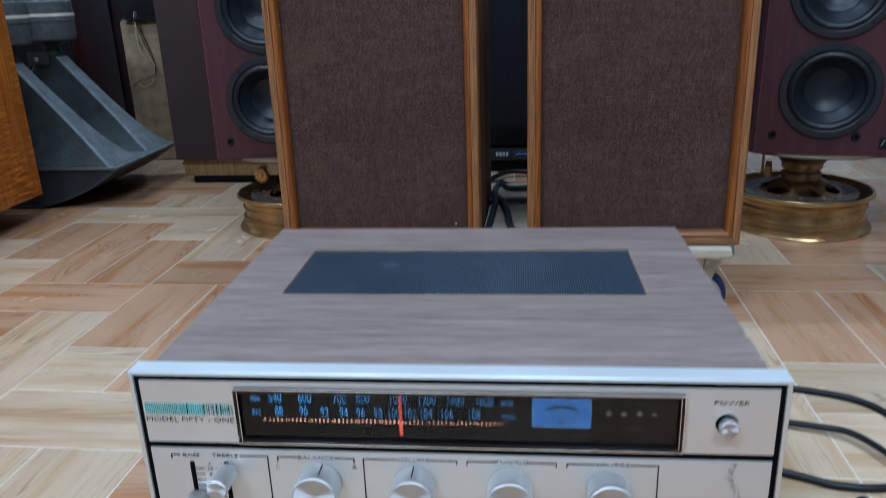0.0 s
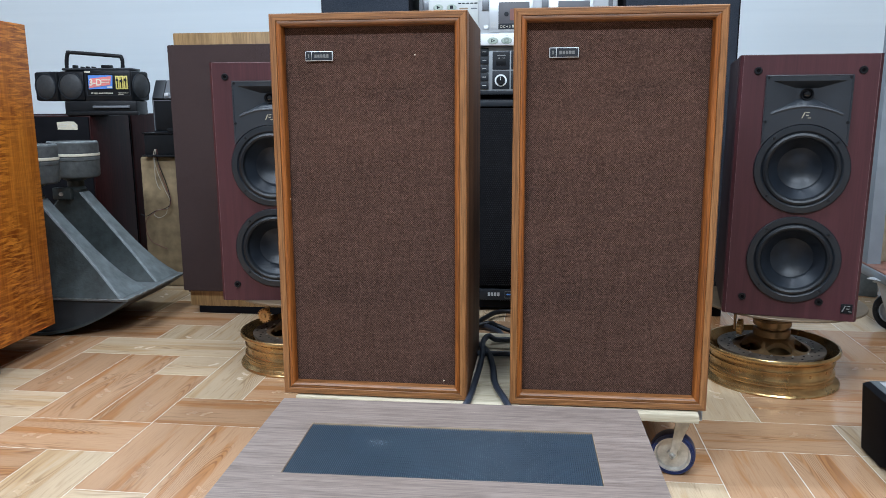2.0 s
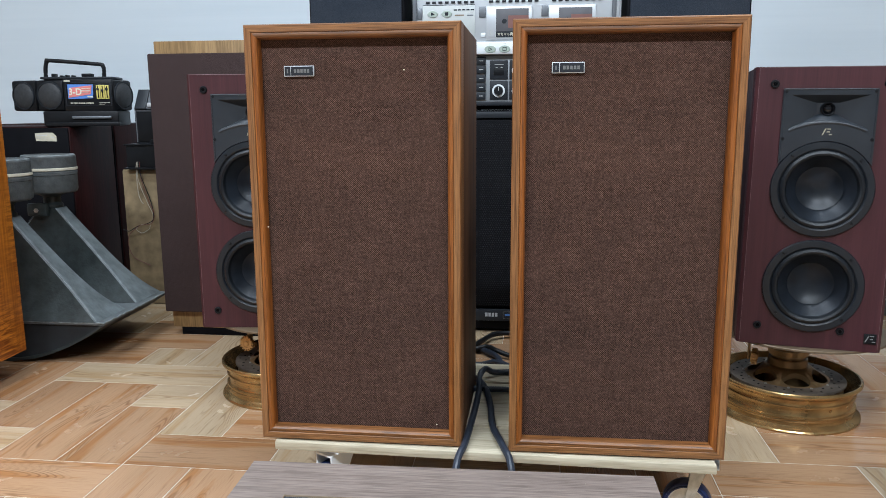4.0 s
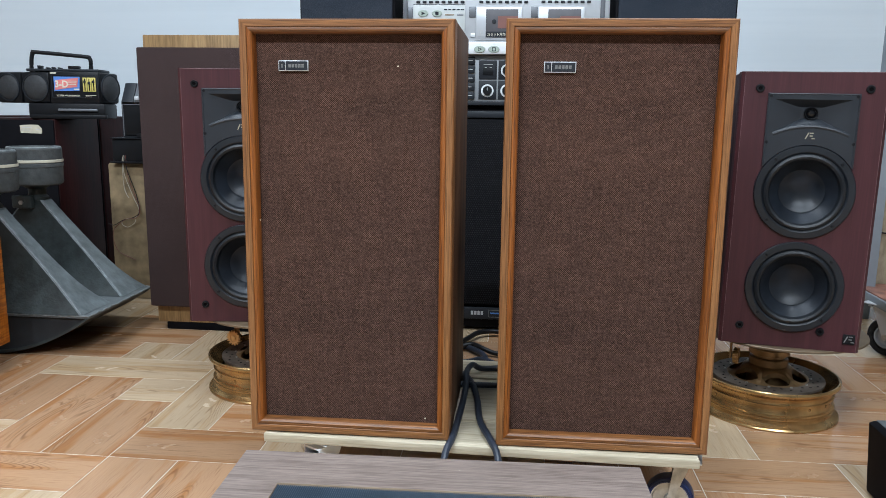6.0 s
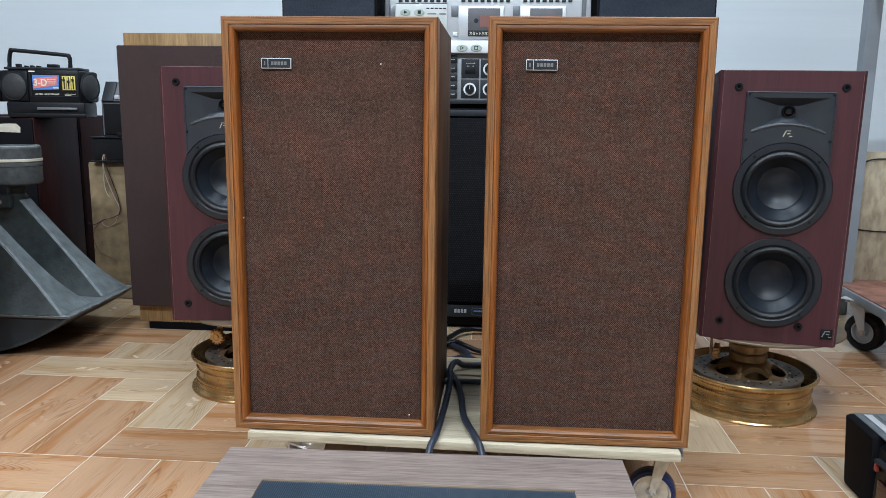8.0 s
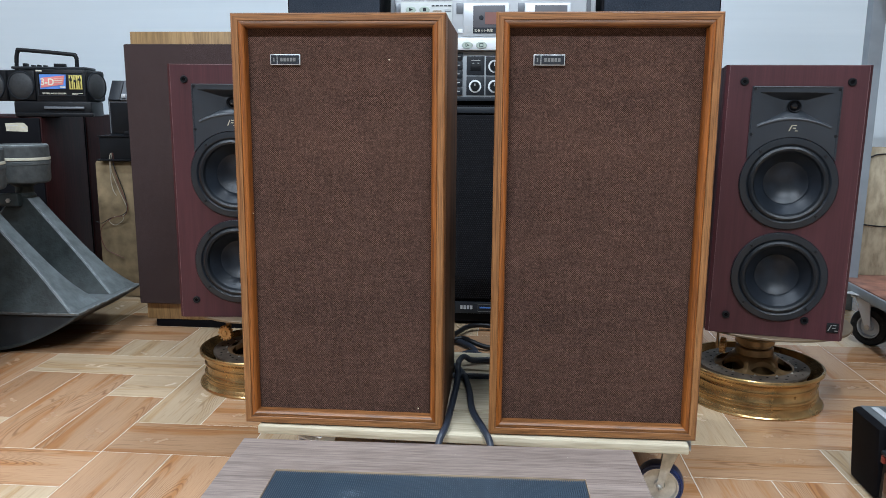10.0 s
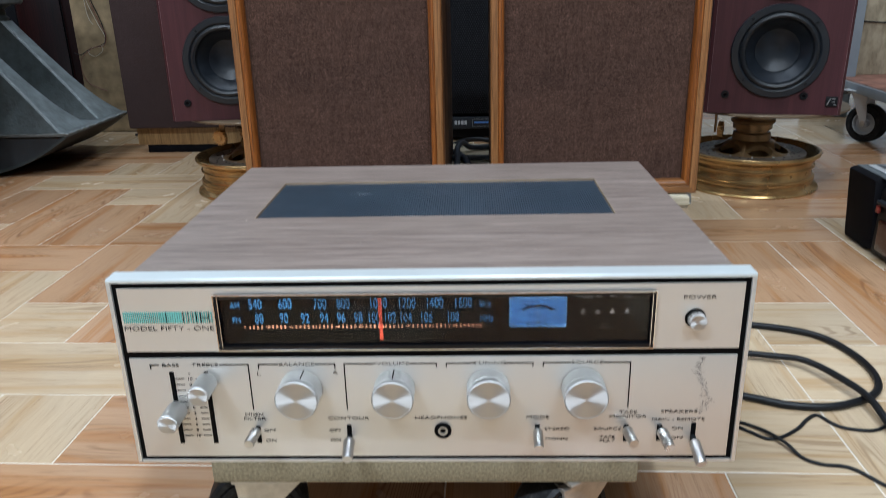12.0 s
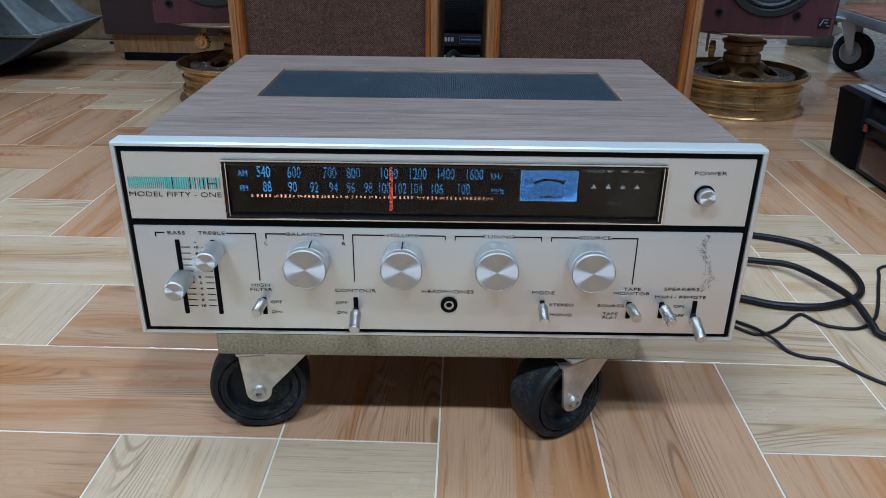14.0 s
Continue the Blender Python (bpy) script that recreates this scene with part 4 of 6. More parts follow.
# ---- the pair of large speakers on their dolly ----
def cloth_speaker(m):
    """A floor speaker, front at y = 0, standing on z = 0."""
    t = thing("floor_speaker", "tall walnut speaker with a brown cloth grille on a pine dolly", "speaker", m, "pair of walnut speakers")
    W, H, D = 0.149, 0.595, 0.262
    bm = bmesh.new()
    box(-W, W, 0.034, D, 0.0, H, 0.0012, bm)
    part("cabinet", bm, TEAK_SIDE, t, "dark oiled walnut cabinet")
    # mitred picture-frame moulding: flat face with a quirk, then an orange bead and a cove to the cloth
    face = [(0.0, 0.034), (0.0, 0.002), (0.0015, 0.0), (0.0100, 0.0), (0.0106, 0.0006), (0.0106, 0.034)]
    bead = [(0.0107, 0.034), (0.0107, 0.0016), (0.0113, 0.0010), (0.0132, 0.0006), (0.0152, 0.0008), (0.0170, 0.0020), (0.0182, 0.0040), (0.0190, 0.0075), (0.0190, 0.034)]
    corners = [(-W, 0.0), (W, 0.0), (W, H), (-W, H)]

    def ring(i, p):
        x, z = corners[i]
        return Vector((x + (p[0] if x < 0 else -p[0]), p[1], z + (p[0] if z == 0 else -p[0])))

    def rail(i, prof):
        bm = bmesh.new()
        a = [bm.verts.new(ring(i, p)) for p in prof]
        b = [bm.verts.new(ring((i + 1) % 4, p)) for p in prof]
        n = len(prof)
        for k in range(n):
            bm.faces.new((a[k], b[k], b[(k + 1) % n], a[(k + 1) % n]))
        bm.faces.new(a)
        bm.faces.new(list(reversed(b)))
        return bm

    for i, name in ((0, "lower_rail"), (1, "upright"), (2, "upper_rail"), (3, "upright")):
        piece = part(name, rail(i, face), TEAK if i % 2 else TEAK_FLAT, t, "honey-brown walnut moulding")
        part("bead", rail(i, bead), BEAD if i % 2 else BEAD_RAIL_DARK, piece, "orange-brown inner bead")
    bm = bmesh.new()
    nx, nz = 12, 24
    gx, gz = W - 0.0191, H - 0.0382
    grid = [[bm.verts.new((-gx + 2 * gx * i / nx, 0.0165 + 0.0006 * noise.noise((i * 0.7, j * 0.7, m.translation.x * 9)), 0.0191 + gz * j / nz)) for j in range(nz + 1)] for i in range(nx + 1)]
    for i in range(nx):
        for j in range(nz):
            bm.faces.new((grid[i][j], grid[i + 1][j], grid[i + 1][j + 1], grid[i][j + 1]))
    back = bmesh.ops.extrude_face_region(bm, geom=list(bm.faces))
    bmesh.ops.translate(bm, verts=[v for v in back["geom"] if isinstance(v, bmesh.types.BMVert)], vec=(0, 0.008, 0))
    part("grille_cloth", bm, SCOTT_CLOTH, t, "coarse brown woven cloth, a little faded")
    bx, bz = -0.0765, 0.5335
    badge = part("badge", box(bx - 0.0212, bx + 0.0212, 0.0126, 0.0163, bz - 0.0072, bz + 0.0072, 0.0006), SILVER, t, "small dark badge in a silver frame")
    part("badge_field", bars([(bx - 0.0200, bx - 0.0118, bz - 0.0060, bz + 0.0060), (bx - 0.0108, bx + 0.0200, bz - 0.0060, bz + 0.0060)], 0.0124, 0.0003), CHARCOAL, badge)
    marks = [(bx - 0.0068 + 0.0046 * k, bx - 0.0068 + 0.0046 * k + 0.0034, bz - 0.0024, bz + 0.0024) for k in range(5)]
    part("badge_marks", bars(marks + [(bx - 0.0168, bx - 0.0150, bz - 0.0026, bz + 0.0026)], 0.0120, 0.0002), DULL_MARK, badge)
    return t


cloth_speaker(pose(-0.1735, 0.6245, 0.1215, -0.4, 0, -0.2))
cloth_speaker(pose(0.1925, 0.6190, 0.1215, -0.4, 0, 0.6))
# tiny lint specks on the cloth
for k, (x, z, turn) in enumerate(((-0.303, 0.438, 0), (-0.103, 0.655, 0.5), (-0.062, 0.148, 0.2))):
    speck = new("lint", finish(prism(disc_points(0.0010, 7, x, z, turn, turn + 2 * math.pi), 0.0012, "y", 0.6385), "lint", CREAM_PRINT))
    tagged(speck, "tiny white speck of lint on the cloth", "lint", "lint specks")


def speaker_dolly():
    t = thing("speaker_dolly", "low dolly of pale pine boards on casters", "dolly", pose(0.0135, 0.608, 0, 0, 0, -1.2))
    for k, (y0, y1, dz) in enumerate(((0.004, 0.092, 0.0), (0.098, 0.19, 0.001), (0.196, 0.288, -0.001), (0.294, 0.39, 0.0))):
        part("board", box(-0.3155 + 0.002 * (k % 2), 0.3155 - 0.003 * (k % 3), y0, y1, 0.1070 + dz, 0.1198 + dz, 0.0015), PINE, t, "rough pale pine board")
    for x in (-0.285, 0.262):
        part("runner", box(x, x + 0.045, 0.150, 0.385, 0.0855, 0.1058, 0.0015), PINE, t)
    caster(t, 0.303, 0.055, 0.1062, 0.0350, 0.024, -12, BLUE_RIM, STEEL, STEEL, 0.48, 0.82)
    caster(t, -0.232, 0.045, 0.1062, 0.0400, 0.024, 62, BLUE_RIM, STEEL, WHITE_PLASTIC)
    caster(t, -0.262, 0.34, 0.085, 0.0375, 0.022, 30, BLUE_RIM, STEEL)
    caster(t, 0.284, 0.34, 0.085, 0.0375, 0.022, 70, BLUE_RIM, STEEL)
    return t


speaker_dolly()


# ---- bookshelf speakers on wheel-rim stands ----
def recessed_plate():
    """The tweeter plate: a dark plate with a shallow flared horn let into it, cut round below where the woofer sits."""
    bm = bmesh.new()
    X, zt, zb = 0.0755, 0.4695, 0.337
    ox, oz = 0.0, 0.293
    rise = math.asin((zb - oz) / 0.086)
    arc = [(ox + 0.086 * math.cos(a), oz + 0.086 * math.sin(a)) for a in [rise + (math.pi - 2 * rise) * k / 16 for k in range(17)]]
    hx0, hz0, hz1 = 0.0635, 0.397, 0.4585
    n = 12
    top = [(-hx0 + 2 * hx0 * k / n, hz1) for k in range(n + 1)]
    bot = [(-hx0 + 2 * hx0 * k / n, hz0 + 0.0145 * (1 - (2 * k / n - 1) ** 2)) for k in range(n + 1)]
    loop = top + list(reversed(bot))
    outer = [(X, zb), *arc[1:-1], (-X, zb), (-X, zt), (X, zt)]
    yf, yb = -0.004, 0.0
    rim = [bm.verts.new((x, yf, z)) for x, z in loop]
    deep = [bm.verts.new((x * 0.30, 0.012, 0.436 + (z - 0.434) * 0.36)) for x, z in loop]
    k = len(loop)
    for i in range(k):
        bm.faces.new((rim[i], rim[(i + 1) % k], deep[(i + 1) % k], deep[i]))
    bm.faces.new(deep)
    of = [bm.verts.new((x, yf, z)) for x, z in outer]
    ob = [bm.verts.new((x, yb, z)) for x, z in outer]
    q = len(outer)
    for i in range(q):
        bm.faces.new((of[i], of[(i + 1) % q], ob[(i + 1) % q], ob[i]))
    # the face between outline and horn, in four fields
    tl, tr = of[q - 2], of[q - 1]
    bm.faces.new([tl, tr] + [rim[n - j] for j in range(n + 1)])
    bm.faces.new([tr, of[0], rim[n + 1], rim[n]])
    bm.faces.new([of[q - 3], tl, rim[0], rim[2 * n + 1]])
    bm.faces.new([of[i] for i in range(0, q - 2)] + [rim[2 * n + 1 - j] for j in range(n + 1)])
    return bm


def woofer(parent, x, z, r):
    m = Matrix.Translation((x, 0, z)) @ FRONT
    w = part("woofer", lathe([(r * 0.80, 0.0), (r, 0.0), (r, 0.004), (r * 0.985, 0.0058), (r * 0.86, 0.0062), (r * 0.83, 0.0045), (r * 0.80, 0.002)], m, 64, closed=True), RING_GREY, parent, "four-screw woofer with a smooth dark cone")
    part("surround", lathe([(r * 0.835, 0.002), (r * 0.80, 0.0062), (r * 0.755, 0.0076), (r * 0.71, 0.0058), (r * 0.685, 0.001), (r * 0.67, -0.002)], m, 64), SURROUND, w)
    part("cone", lathe([(r * 0.68, -0.0005), (r * 0.60, -0.009), (r * 0.52, -0.0165), (r * 0.470, -0.0205), (r * 0.462, -0.0216)], m, 64), CONE, w)
    part("dust_cap", lathe([(r * 0.464, -0.0198), (r * 0.455, -0.0200), (r * 0.36, -0.0252), (r * 0.24, -0.0296), (r * 0.12, -0.0322), (0, -0.0330)], m, 64), DUST_CAP, w, "concave dusty grey centre")
    for k in range(4):
        a = radians(42 + 90 * k)
        part("screw", lathe([(0, 0.0075), (0.0024, 0.0072), (0.0030, 0.0055), (0.0030, 0.004)], Matrix.Translation((x + r * 0.92 * math.cos(a), 0, z + r * 0.92 * math.sin(a))) @ FRONT, 12), BLACK, w)
    return w


def speaker_baffle(W, H, c):
    """A thick front board with chamfered upright edges, open where the drivers and the tweeter horn sit."""
    bm = bmesh.new()
    X = W - c
    loops = [[(-X, 0.0), (X, 0.0), (X, H), (-X, H)]]
    loops += [disc_points(0.0715, 48, 0.0, z) for z in (0.2930, 0.1165)]
    loops.append([(-0.069, 0.3925), (0.069, 0.3925), (0.069, 0.4640), (-0.069, 0.4640)])
    edges = []
    rims = []
    for pts in loops:
        vs = [bm.verts.new((x, 0.0, z)) for x, z in pts]
        rims.append(vs)
        edges += [bm.edges.new((vs[k], vs[(k + 1) % len(vs)])) for k in range(len(vs))]
    bmesh.ops.triangle_fill(bm, edges=edges, use_beauty=True, normal=(0, -1, 0))
    for vs in rims[1:]:
        back = [bm.verts.new((v.co.x, 0.040, v.co.z)) for v in vs]
        for k in range(len(vs)):
            j = (k + 1) % len(vs)
            bm.faces.new((vs[k], vs[j], back[j], back[k]))
    outline = [(-X, 0.0), (-W, c), (-W, 0.046), (W, 0.046), (W, c), (X, 0.0)]
    lo = [rims[0][0], *[bm.verts.new((x, y, 0.0)) for x, y in outline[1:-1]], rims[0][1]]
    hi = [rims[0][3], *[bm.verts.new((x, y, H)) for x, y in outline[1:-1]], rims[0][2]]
    for k in range(5):
        bm.faces.new((lo[k], lo[k + 1], hi[k + 1], hi[k]))
    bm.faces.new(lo)
    bm.faces.new(hi)
    return bm


def maker_mark(x, z, size, y):
    """A plain maker's device: a wedge, a short bar and a dot."""
    bm = bmesh.new()
    u = size / 10
    for pts in (((-6.5, -4.5), (-4.9, -4.5), (-1.0, 4.5), (-2.6, 4.5)), ((-0.4, 3.3), (4.4, 3.3), (4.4, 4.5), (-0.4, 4.5)), ((-0.4, -0.8), (3.6, -0.8), (3.6, 0.6), (-0.4, 0.6)), ((2.4, -4.5), (7.0, -4.5), (6.2, -3.3), (2.4, -3.3))):
        prism([(x + p * u, z + q * u) for p, q in pts], 0.0006, "y", y - 0.0003, 0.0, bm)
    return bm


def bookshelf_speaker(m):
    t = thing("bookshelf_speaker", "burgundy two-woofer bookshelf speaker standing on a gold wheel rim", "speaker", m, "pair of burgundy speakers")
    W, H, D, c = 0.1225, 0.507, 0.30, 0.006
    part("cabinet", box(-W, W, 0.0465, D, 0.001, H - 0.001, 0.001), AR_SIDE, t, "dark vinyl-covered cabinet")
    part("baffle", speaker_baffle(W, H, c), CHERRY, t, "burgundy wood-grain vinyl baffle with chamfered corners")
    # thin pale strips paint the light that the baffle's rounded edges catch
    for x0, z0, x1, z1 in ((-W + c, 0.001, -W + c, H - 0.001), (-W + c, H - 0.001, W - c, H - 0.001), (W - c, H - 0.001, W - c, 0.001)):
        part("edge_highlight", tube([(x0, 0.0001, z0), (x1, 0.0001, z1)], 0.0006, 2, 6), CHERRY_HIGHLIGHT, t, "pale strip painting the light caught on the vinyl edge")
    part("baffle_back", box(-W + 0.002, W - 0.002, 0.0405, 0.0445, 0.004, H - 0.004), BLACK, t)
    plate_ = part("tweeter_plate", recessed_plate(), DRIVER_GREY, t, "dark plastic tweeter plate with a shallow horn", Matrix.Translation((0, -0.0015, 0)))
    part("tweeter_ring", lathe([(0.0085, -0.006), (0.0118, -0.006), (0.0118, 0.0), (0.0105, 0.002), (0.0085, 0.0)], Matrix.Translation((0, 0.007, 0.434)) @ FRONT, 32, closed=True), BLACK, plate_)
    part("dome", lathe([(0.0085, -0.004), (0.0072, 0.0), (0.0045, 0.0025), (0, 0.0035)], Matrix.Translation((0, 0.007, 0.434)) @ FRONT, 24), GLOSS, plate_)
    lip = [(-0.062 + 0.124 * k / 16, -0.0010, 0.3965 + 0.0145 * (1 - (k / 8 - 1) ** 2)) for k in range(17)]
    part("horn_lip", tube(lip, 0.0042, 2, 12), DRIVER_GREY, plate_, "raised lower lip of the horn")
    frame_line = [(-0.0735, 0.4680), (0.0735, 0.4680), (0.0725, 0.3400), (-0.0725, 0.3400)]
    part("plate_edge", tube([(x, -0.0036, z) for x, z in (frame_line[3], frame_line[0])], 0.0013, 2, 6), DRIVER_GREY, plate_)
    part("plate_edge", tube([(x, -0.0036, z) for x, z in (frame_line[0], frame_line[1])], 0.0013, 2, 6), DRIVER_GREY, plate_)
    part("plate_edge", tube([(x, -0.0036, z) for x, z in (frame_line[1], frame_line[2])], 0.0013, 2, 6), DRIVER_GREY, plate_)
    part("brand_badge", maker_mark(-0.0005, 0.3948, 0.0125, -0.0042), MARK_GOLD, plate_, "small gold maker's mark")
    for x, z in ((-0.0705, 0.4645), (0.0705, 0.4645), (-0.0715, 0.382), (0.0715, 0.382)):
        part("screw", lathe([(0, 0.0012), (0.0026, 0.001), (0.003, 0.0)], Matrix.Translation((x, -0.004, z)) @ FRONT, 12), BLACK, plate_)
    woofer(t, 0.0, 0.2930, 0.0852)
    woofer(t, 0.0, 0.1165, 0.0852)
    for x, z in ((-0.0898, 0.4775), (0.0898, 0.4775), (-0.0873, 0.0362), (0.0530, 0.0355)):
        part("grille_socket", lathe([(0, -0.0040), (0.0032, -0.0040), (0.0034, 0.0012), (0.0040, 0.0026), (0.0064, 0.0026), (0.0072, 0.0014), (0.0074, 0.0)], Matrix.Translation((x, -0.001, z)) @ FRONT, 24), BLACK, t)
        # black disc stands in for the shade inside the socket
        part("socket_shade_disc", lathe([(0, 0.0016), (0.0031, 0.0016), (0.0031, 0.0008), (0, 0.0008)], Matrix.Translation((x, -0.001, z)) @ FRONT, 16), INK, t)
    tag = part("corner_badge", box(0.0925, 0.1130, -0.0030, -0.001, 0.0165, 0.0350, 0.0005), BLACK, t, "small square dark badge")
    part("badge_marks", maker_mark(0.1027, 0.0258, 0.0135, -0.0032), DULL_MARK, tag)
    return t


AR_SIDE = plain("dark_vinyl_side", (0.022, 0.010, 0.012), 0.5, vary=0.2, scale=12)
GLOSS = plain("glossy_black_dome", (0.006, 0.006, 0.007), 0.10, vary=0.1)


def shared(name, first, make, material, parent, m):
    """One more piece on the mesh of the first."""
    if first is None:
        return part(name, make(), material, parent, "", m)
    ob = new(name, first.data)
    ob.parent, ob.matrix_local = parent, m
    return first


def rim_stand(m, gear_turn):
    """A scooter wheel rim lying flat, with its hub, brake disc and a round plate on top."""
    t = thing("wheel_rim_stand", "gold-painted scooter wheel rim used as a speaker stand", "stand", m, "pair of wheel-rim stands")
    R = 0.1345
    prof = [(R - 0.006, 0.0), (R + 0.003, 0.0), (R + 0.004, 0.003), (R + 0.002, 0.006), (R - 0.004, 0.0085), (R - 0.009, 0.012), (R - 0.0100, 0.0185), (R - 0.0065, 0.0195), (R - 0.0060, 0.0215), (R - 0.0085, 0.0230), (R - 0.0085, 0.0245), (R - 0.0062, 0.0258), (R - 0.0066, 0.0280), (R - 0.0115, 0.0295), (R - 0.0130, 0.033), (R - 0.0130, 0.0445), (R - 0.0100, 0.0460), (R - 0.0072, 0.0470), (R - 0.0072, 0.0492), (R - 0.0105, 0.0506), (R - 0.0115, 0.055), (R - 0.0105, 0.0605), (R - 0.0060, 0.0645), (R - 0.0010, 0.0665), (R + 0.002, 0.0690), (R + 0.003, 0.0725), (R + 0.0022, 0.0755), (R + 0.0002, 0.0770), (R - 0.0022, 0.0762), (R - 0.0040, 0.0735), (R - 0.0055, 0.0690), (R - 0.013, 0.0600), (R - 0.020, 0.044), (R - 0.024, 0.030), (R - 0.022, 0.012), (R - 0.012, 0.002)]
    part("rim", lathe(prof, None, 96, closed=True), GOLD, t, "ribbed gold alloy rim, dusty in the grooves")
    bolt = None
    for k in range(16):
        a = 2 * math.pi * k / 16
        m_bolt = Matrix.Rotation(a, 4, "Z") @ Matrix.Translation((R - 0.0131, 0, 0.039)) @ pose(0, 0, 0, 0, 90, 0)
        bolt = shared("rim_bolt", bolt, lambda: lathe([(0, 0.0007), (0.0020, 0.0006), (0.0026, 0.0011), (0.0032, 0.0)], None, 12), GOLD, t, m_bolt)
    # black disc that paints in the shade inside the rim
    part("rim_shade_disc", lathe([(0, 0.018), (R - 0.024, 0.018), (R - 0.024, 0.022), (0, 0.022)], None, 48), BLACK_MATTE, t)
    # dished centre with six oval windows between hub and disc
    bm = bmesh.new()
    arms, cols = 6, 16

    def dish(r):
        q = (r - 0.044) / 0.036
        return 0.092 - 0.022 * q * (1.6 - 0.6 * q)

    loops = []
    for k in range(arms * cols):
        a = 2 * math.pi * k / (arms * cols)
        u = (2 * ((k % cols) / cols) - 1) / 0.80
        w = 0.0140 * math.sqrt(max(0.0, 1 - u * u))
        ring_r = [0.044, 0.061 - w, 0.061 + w, 0.080]
        loops.append([[bm.verts.new((r * math.cos(a), r * math.sin(a), dish(r) - d)) for r in ring_r] for d in (0.0, 0.010)])
    for k in range(arms * cols):
        (ta, la), (tb, lb) = loops[k], loops[(k + 1) % (arms * cols)]
        for i in (0, 2):
            bm.faces.new((ta[i], tb[i], tb[i + 1], ta[i + 1]))
            bm.faces.new((la[i], la[i + 1], lb[i + 1], lb[i]))
        for i in (1, 2):
            bm.faces.new((ta[i], tb[i], lb[i], la[i]))
    bmesh.ops.remove_doubles(bm, verts=bm.verts, dist=1e-6)
    part("dished_centre", bm, GOLD_DULL, t, "bronze centre with oval windows")
    part("spoke_ring", lathe([(0.078, 0.046), (0.104, 0.046), (0.104, 0.0655), (0.078, 0.0655)], None, 72, closed=True), GOLD_DULL, t)
    disc = part("brake_disc", lathe([(0.078, 0.0660), (0.1085, 0.0660), (0.1085, 0.0705), (0.078, 0.0705)], None, 72, closed=True), DISC, t, "worn brown-grey drilled brake disc")
    bm = bmesh.new()
    for k in range(36):
        a = 2 * math.pi * k / 36
        rr = 0.087 + 0.0065 * (k % 3)
        lathe([(0, 0.0003), (0.0024, 0.0003), (0.0024, 0.0), (0, 0.0)], Matrix.Rotation(a, 4, "Z") @ Matrix.Translation((rr, 0, 0.0705)), 10, bm)
    tagged(part("disc_holes", bm, INK, disc), kind="stuff")
    rivet = None
    for k in range(12):
        m_rivet = Matrix.Rotation(2 * math.pi * (k + 0.5) / 12, 4, "Z") @ Matrix.Translation((0.0815, 0, 0.0705))
        rivet = shared("disc_rivet", rivet, lambda: lathe([(0, 0.0024), (0.0020, 0.0020), (0.0027, 0.0)], None, 10), STEEL, disc, m_rivet)
    part("hub", lathe([(0.0, 0.040), (0.040, 0.040), (0.041, 0.088), (0.044, 0.092), (0.0375, 0.0945), (0.0370, 0.1075), (0.0355, 0.1095), (0.0310, 0.1100), (0.0310, 0.1150), (0.0355, 0.1155), (0.0385, 0.1170), (0.0385, 0.1275), (0.0425, 0.1295), (0.0440, 0.1325), (0.0425, 0.1355), (0.0350, 0.1370), (0.0335, 0.1430), (0.0335, 0.1594), (0.0, 0.1594)], None, 64), GOLD_DULL, t, "stacked bronze hub collars")
    part("top_plate", lathe([(0, 0.1595), (0.164, 0.1595), (0.166, 0.1605), (0.166, 0.1635), (0.165, 0.1645), (0, 0.1645)], Matrix.Translation((0.022, 0.0245, 0)), 72), PLATE, t, "round bronze-tinted plate with a pale rim")
    # a small gear on a bracket under the plate
    gear_at = Matrix.Translation((-0.0824, -0.059, 0.126)) @ pose(0, 0, 0, 0, 0, gear_turn)
    part("gear_bracket", box(-0.006, 0.006, 0.0085, 0.0125, -0.006, 0.0333, 0.001), GOLD_DULL, t, "", gear_at)
    bm = bmesh.new()
    gm = gear_at @ FRONT @ Matrix.Diagonal((0.86, 0.86, 0.60, 1))
    lathe([(0, -0.009), (0.0145, -0.009), (0.0145, 0.0075), (0.0100, 0.0075), (0.0092, 0.0050), (0.0060, 0.0050), (0.0055, 0.0100), (0.0035, 0.0110), (0, 0.0110)], gm, 32, bm)
    for k in range(14):
        a = 2 * math.pi * k / 14
        c = bmesh.ops.create_cube(bm, size=1.0, matrix=gm @ Matrix.Rotation(a, 4, "Z") @ Matrix.Translation((0.0160, 0, 0)) @ Matrix.Diagonal((0.0055, 0.0038, 0.0155, 1)))
    part("gear", bm, BRASS_DULL, t, "small toothed bronze gear")
    return t


BRASS_DULL = plain("dull_brass", (0.42, 0.24, 0.09), 0.42, 0.6, 0.25, 40)
rim_stand(pose(0.589, 1.1365, 0), 66)
rim_stand(pose(-0.460, 1.145, 0, 0, 0, 22.7), -36)
shelf_speaker = bookshelf_speaker(pose(0.5800, 1.0185, 0.1652, 0, 0.5, -10))
copy_thing(shelf_speaker, pose(-0.4765, 1.047, 0.1652, 0, 0, 6))


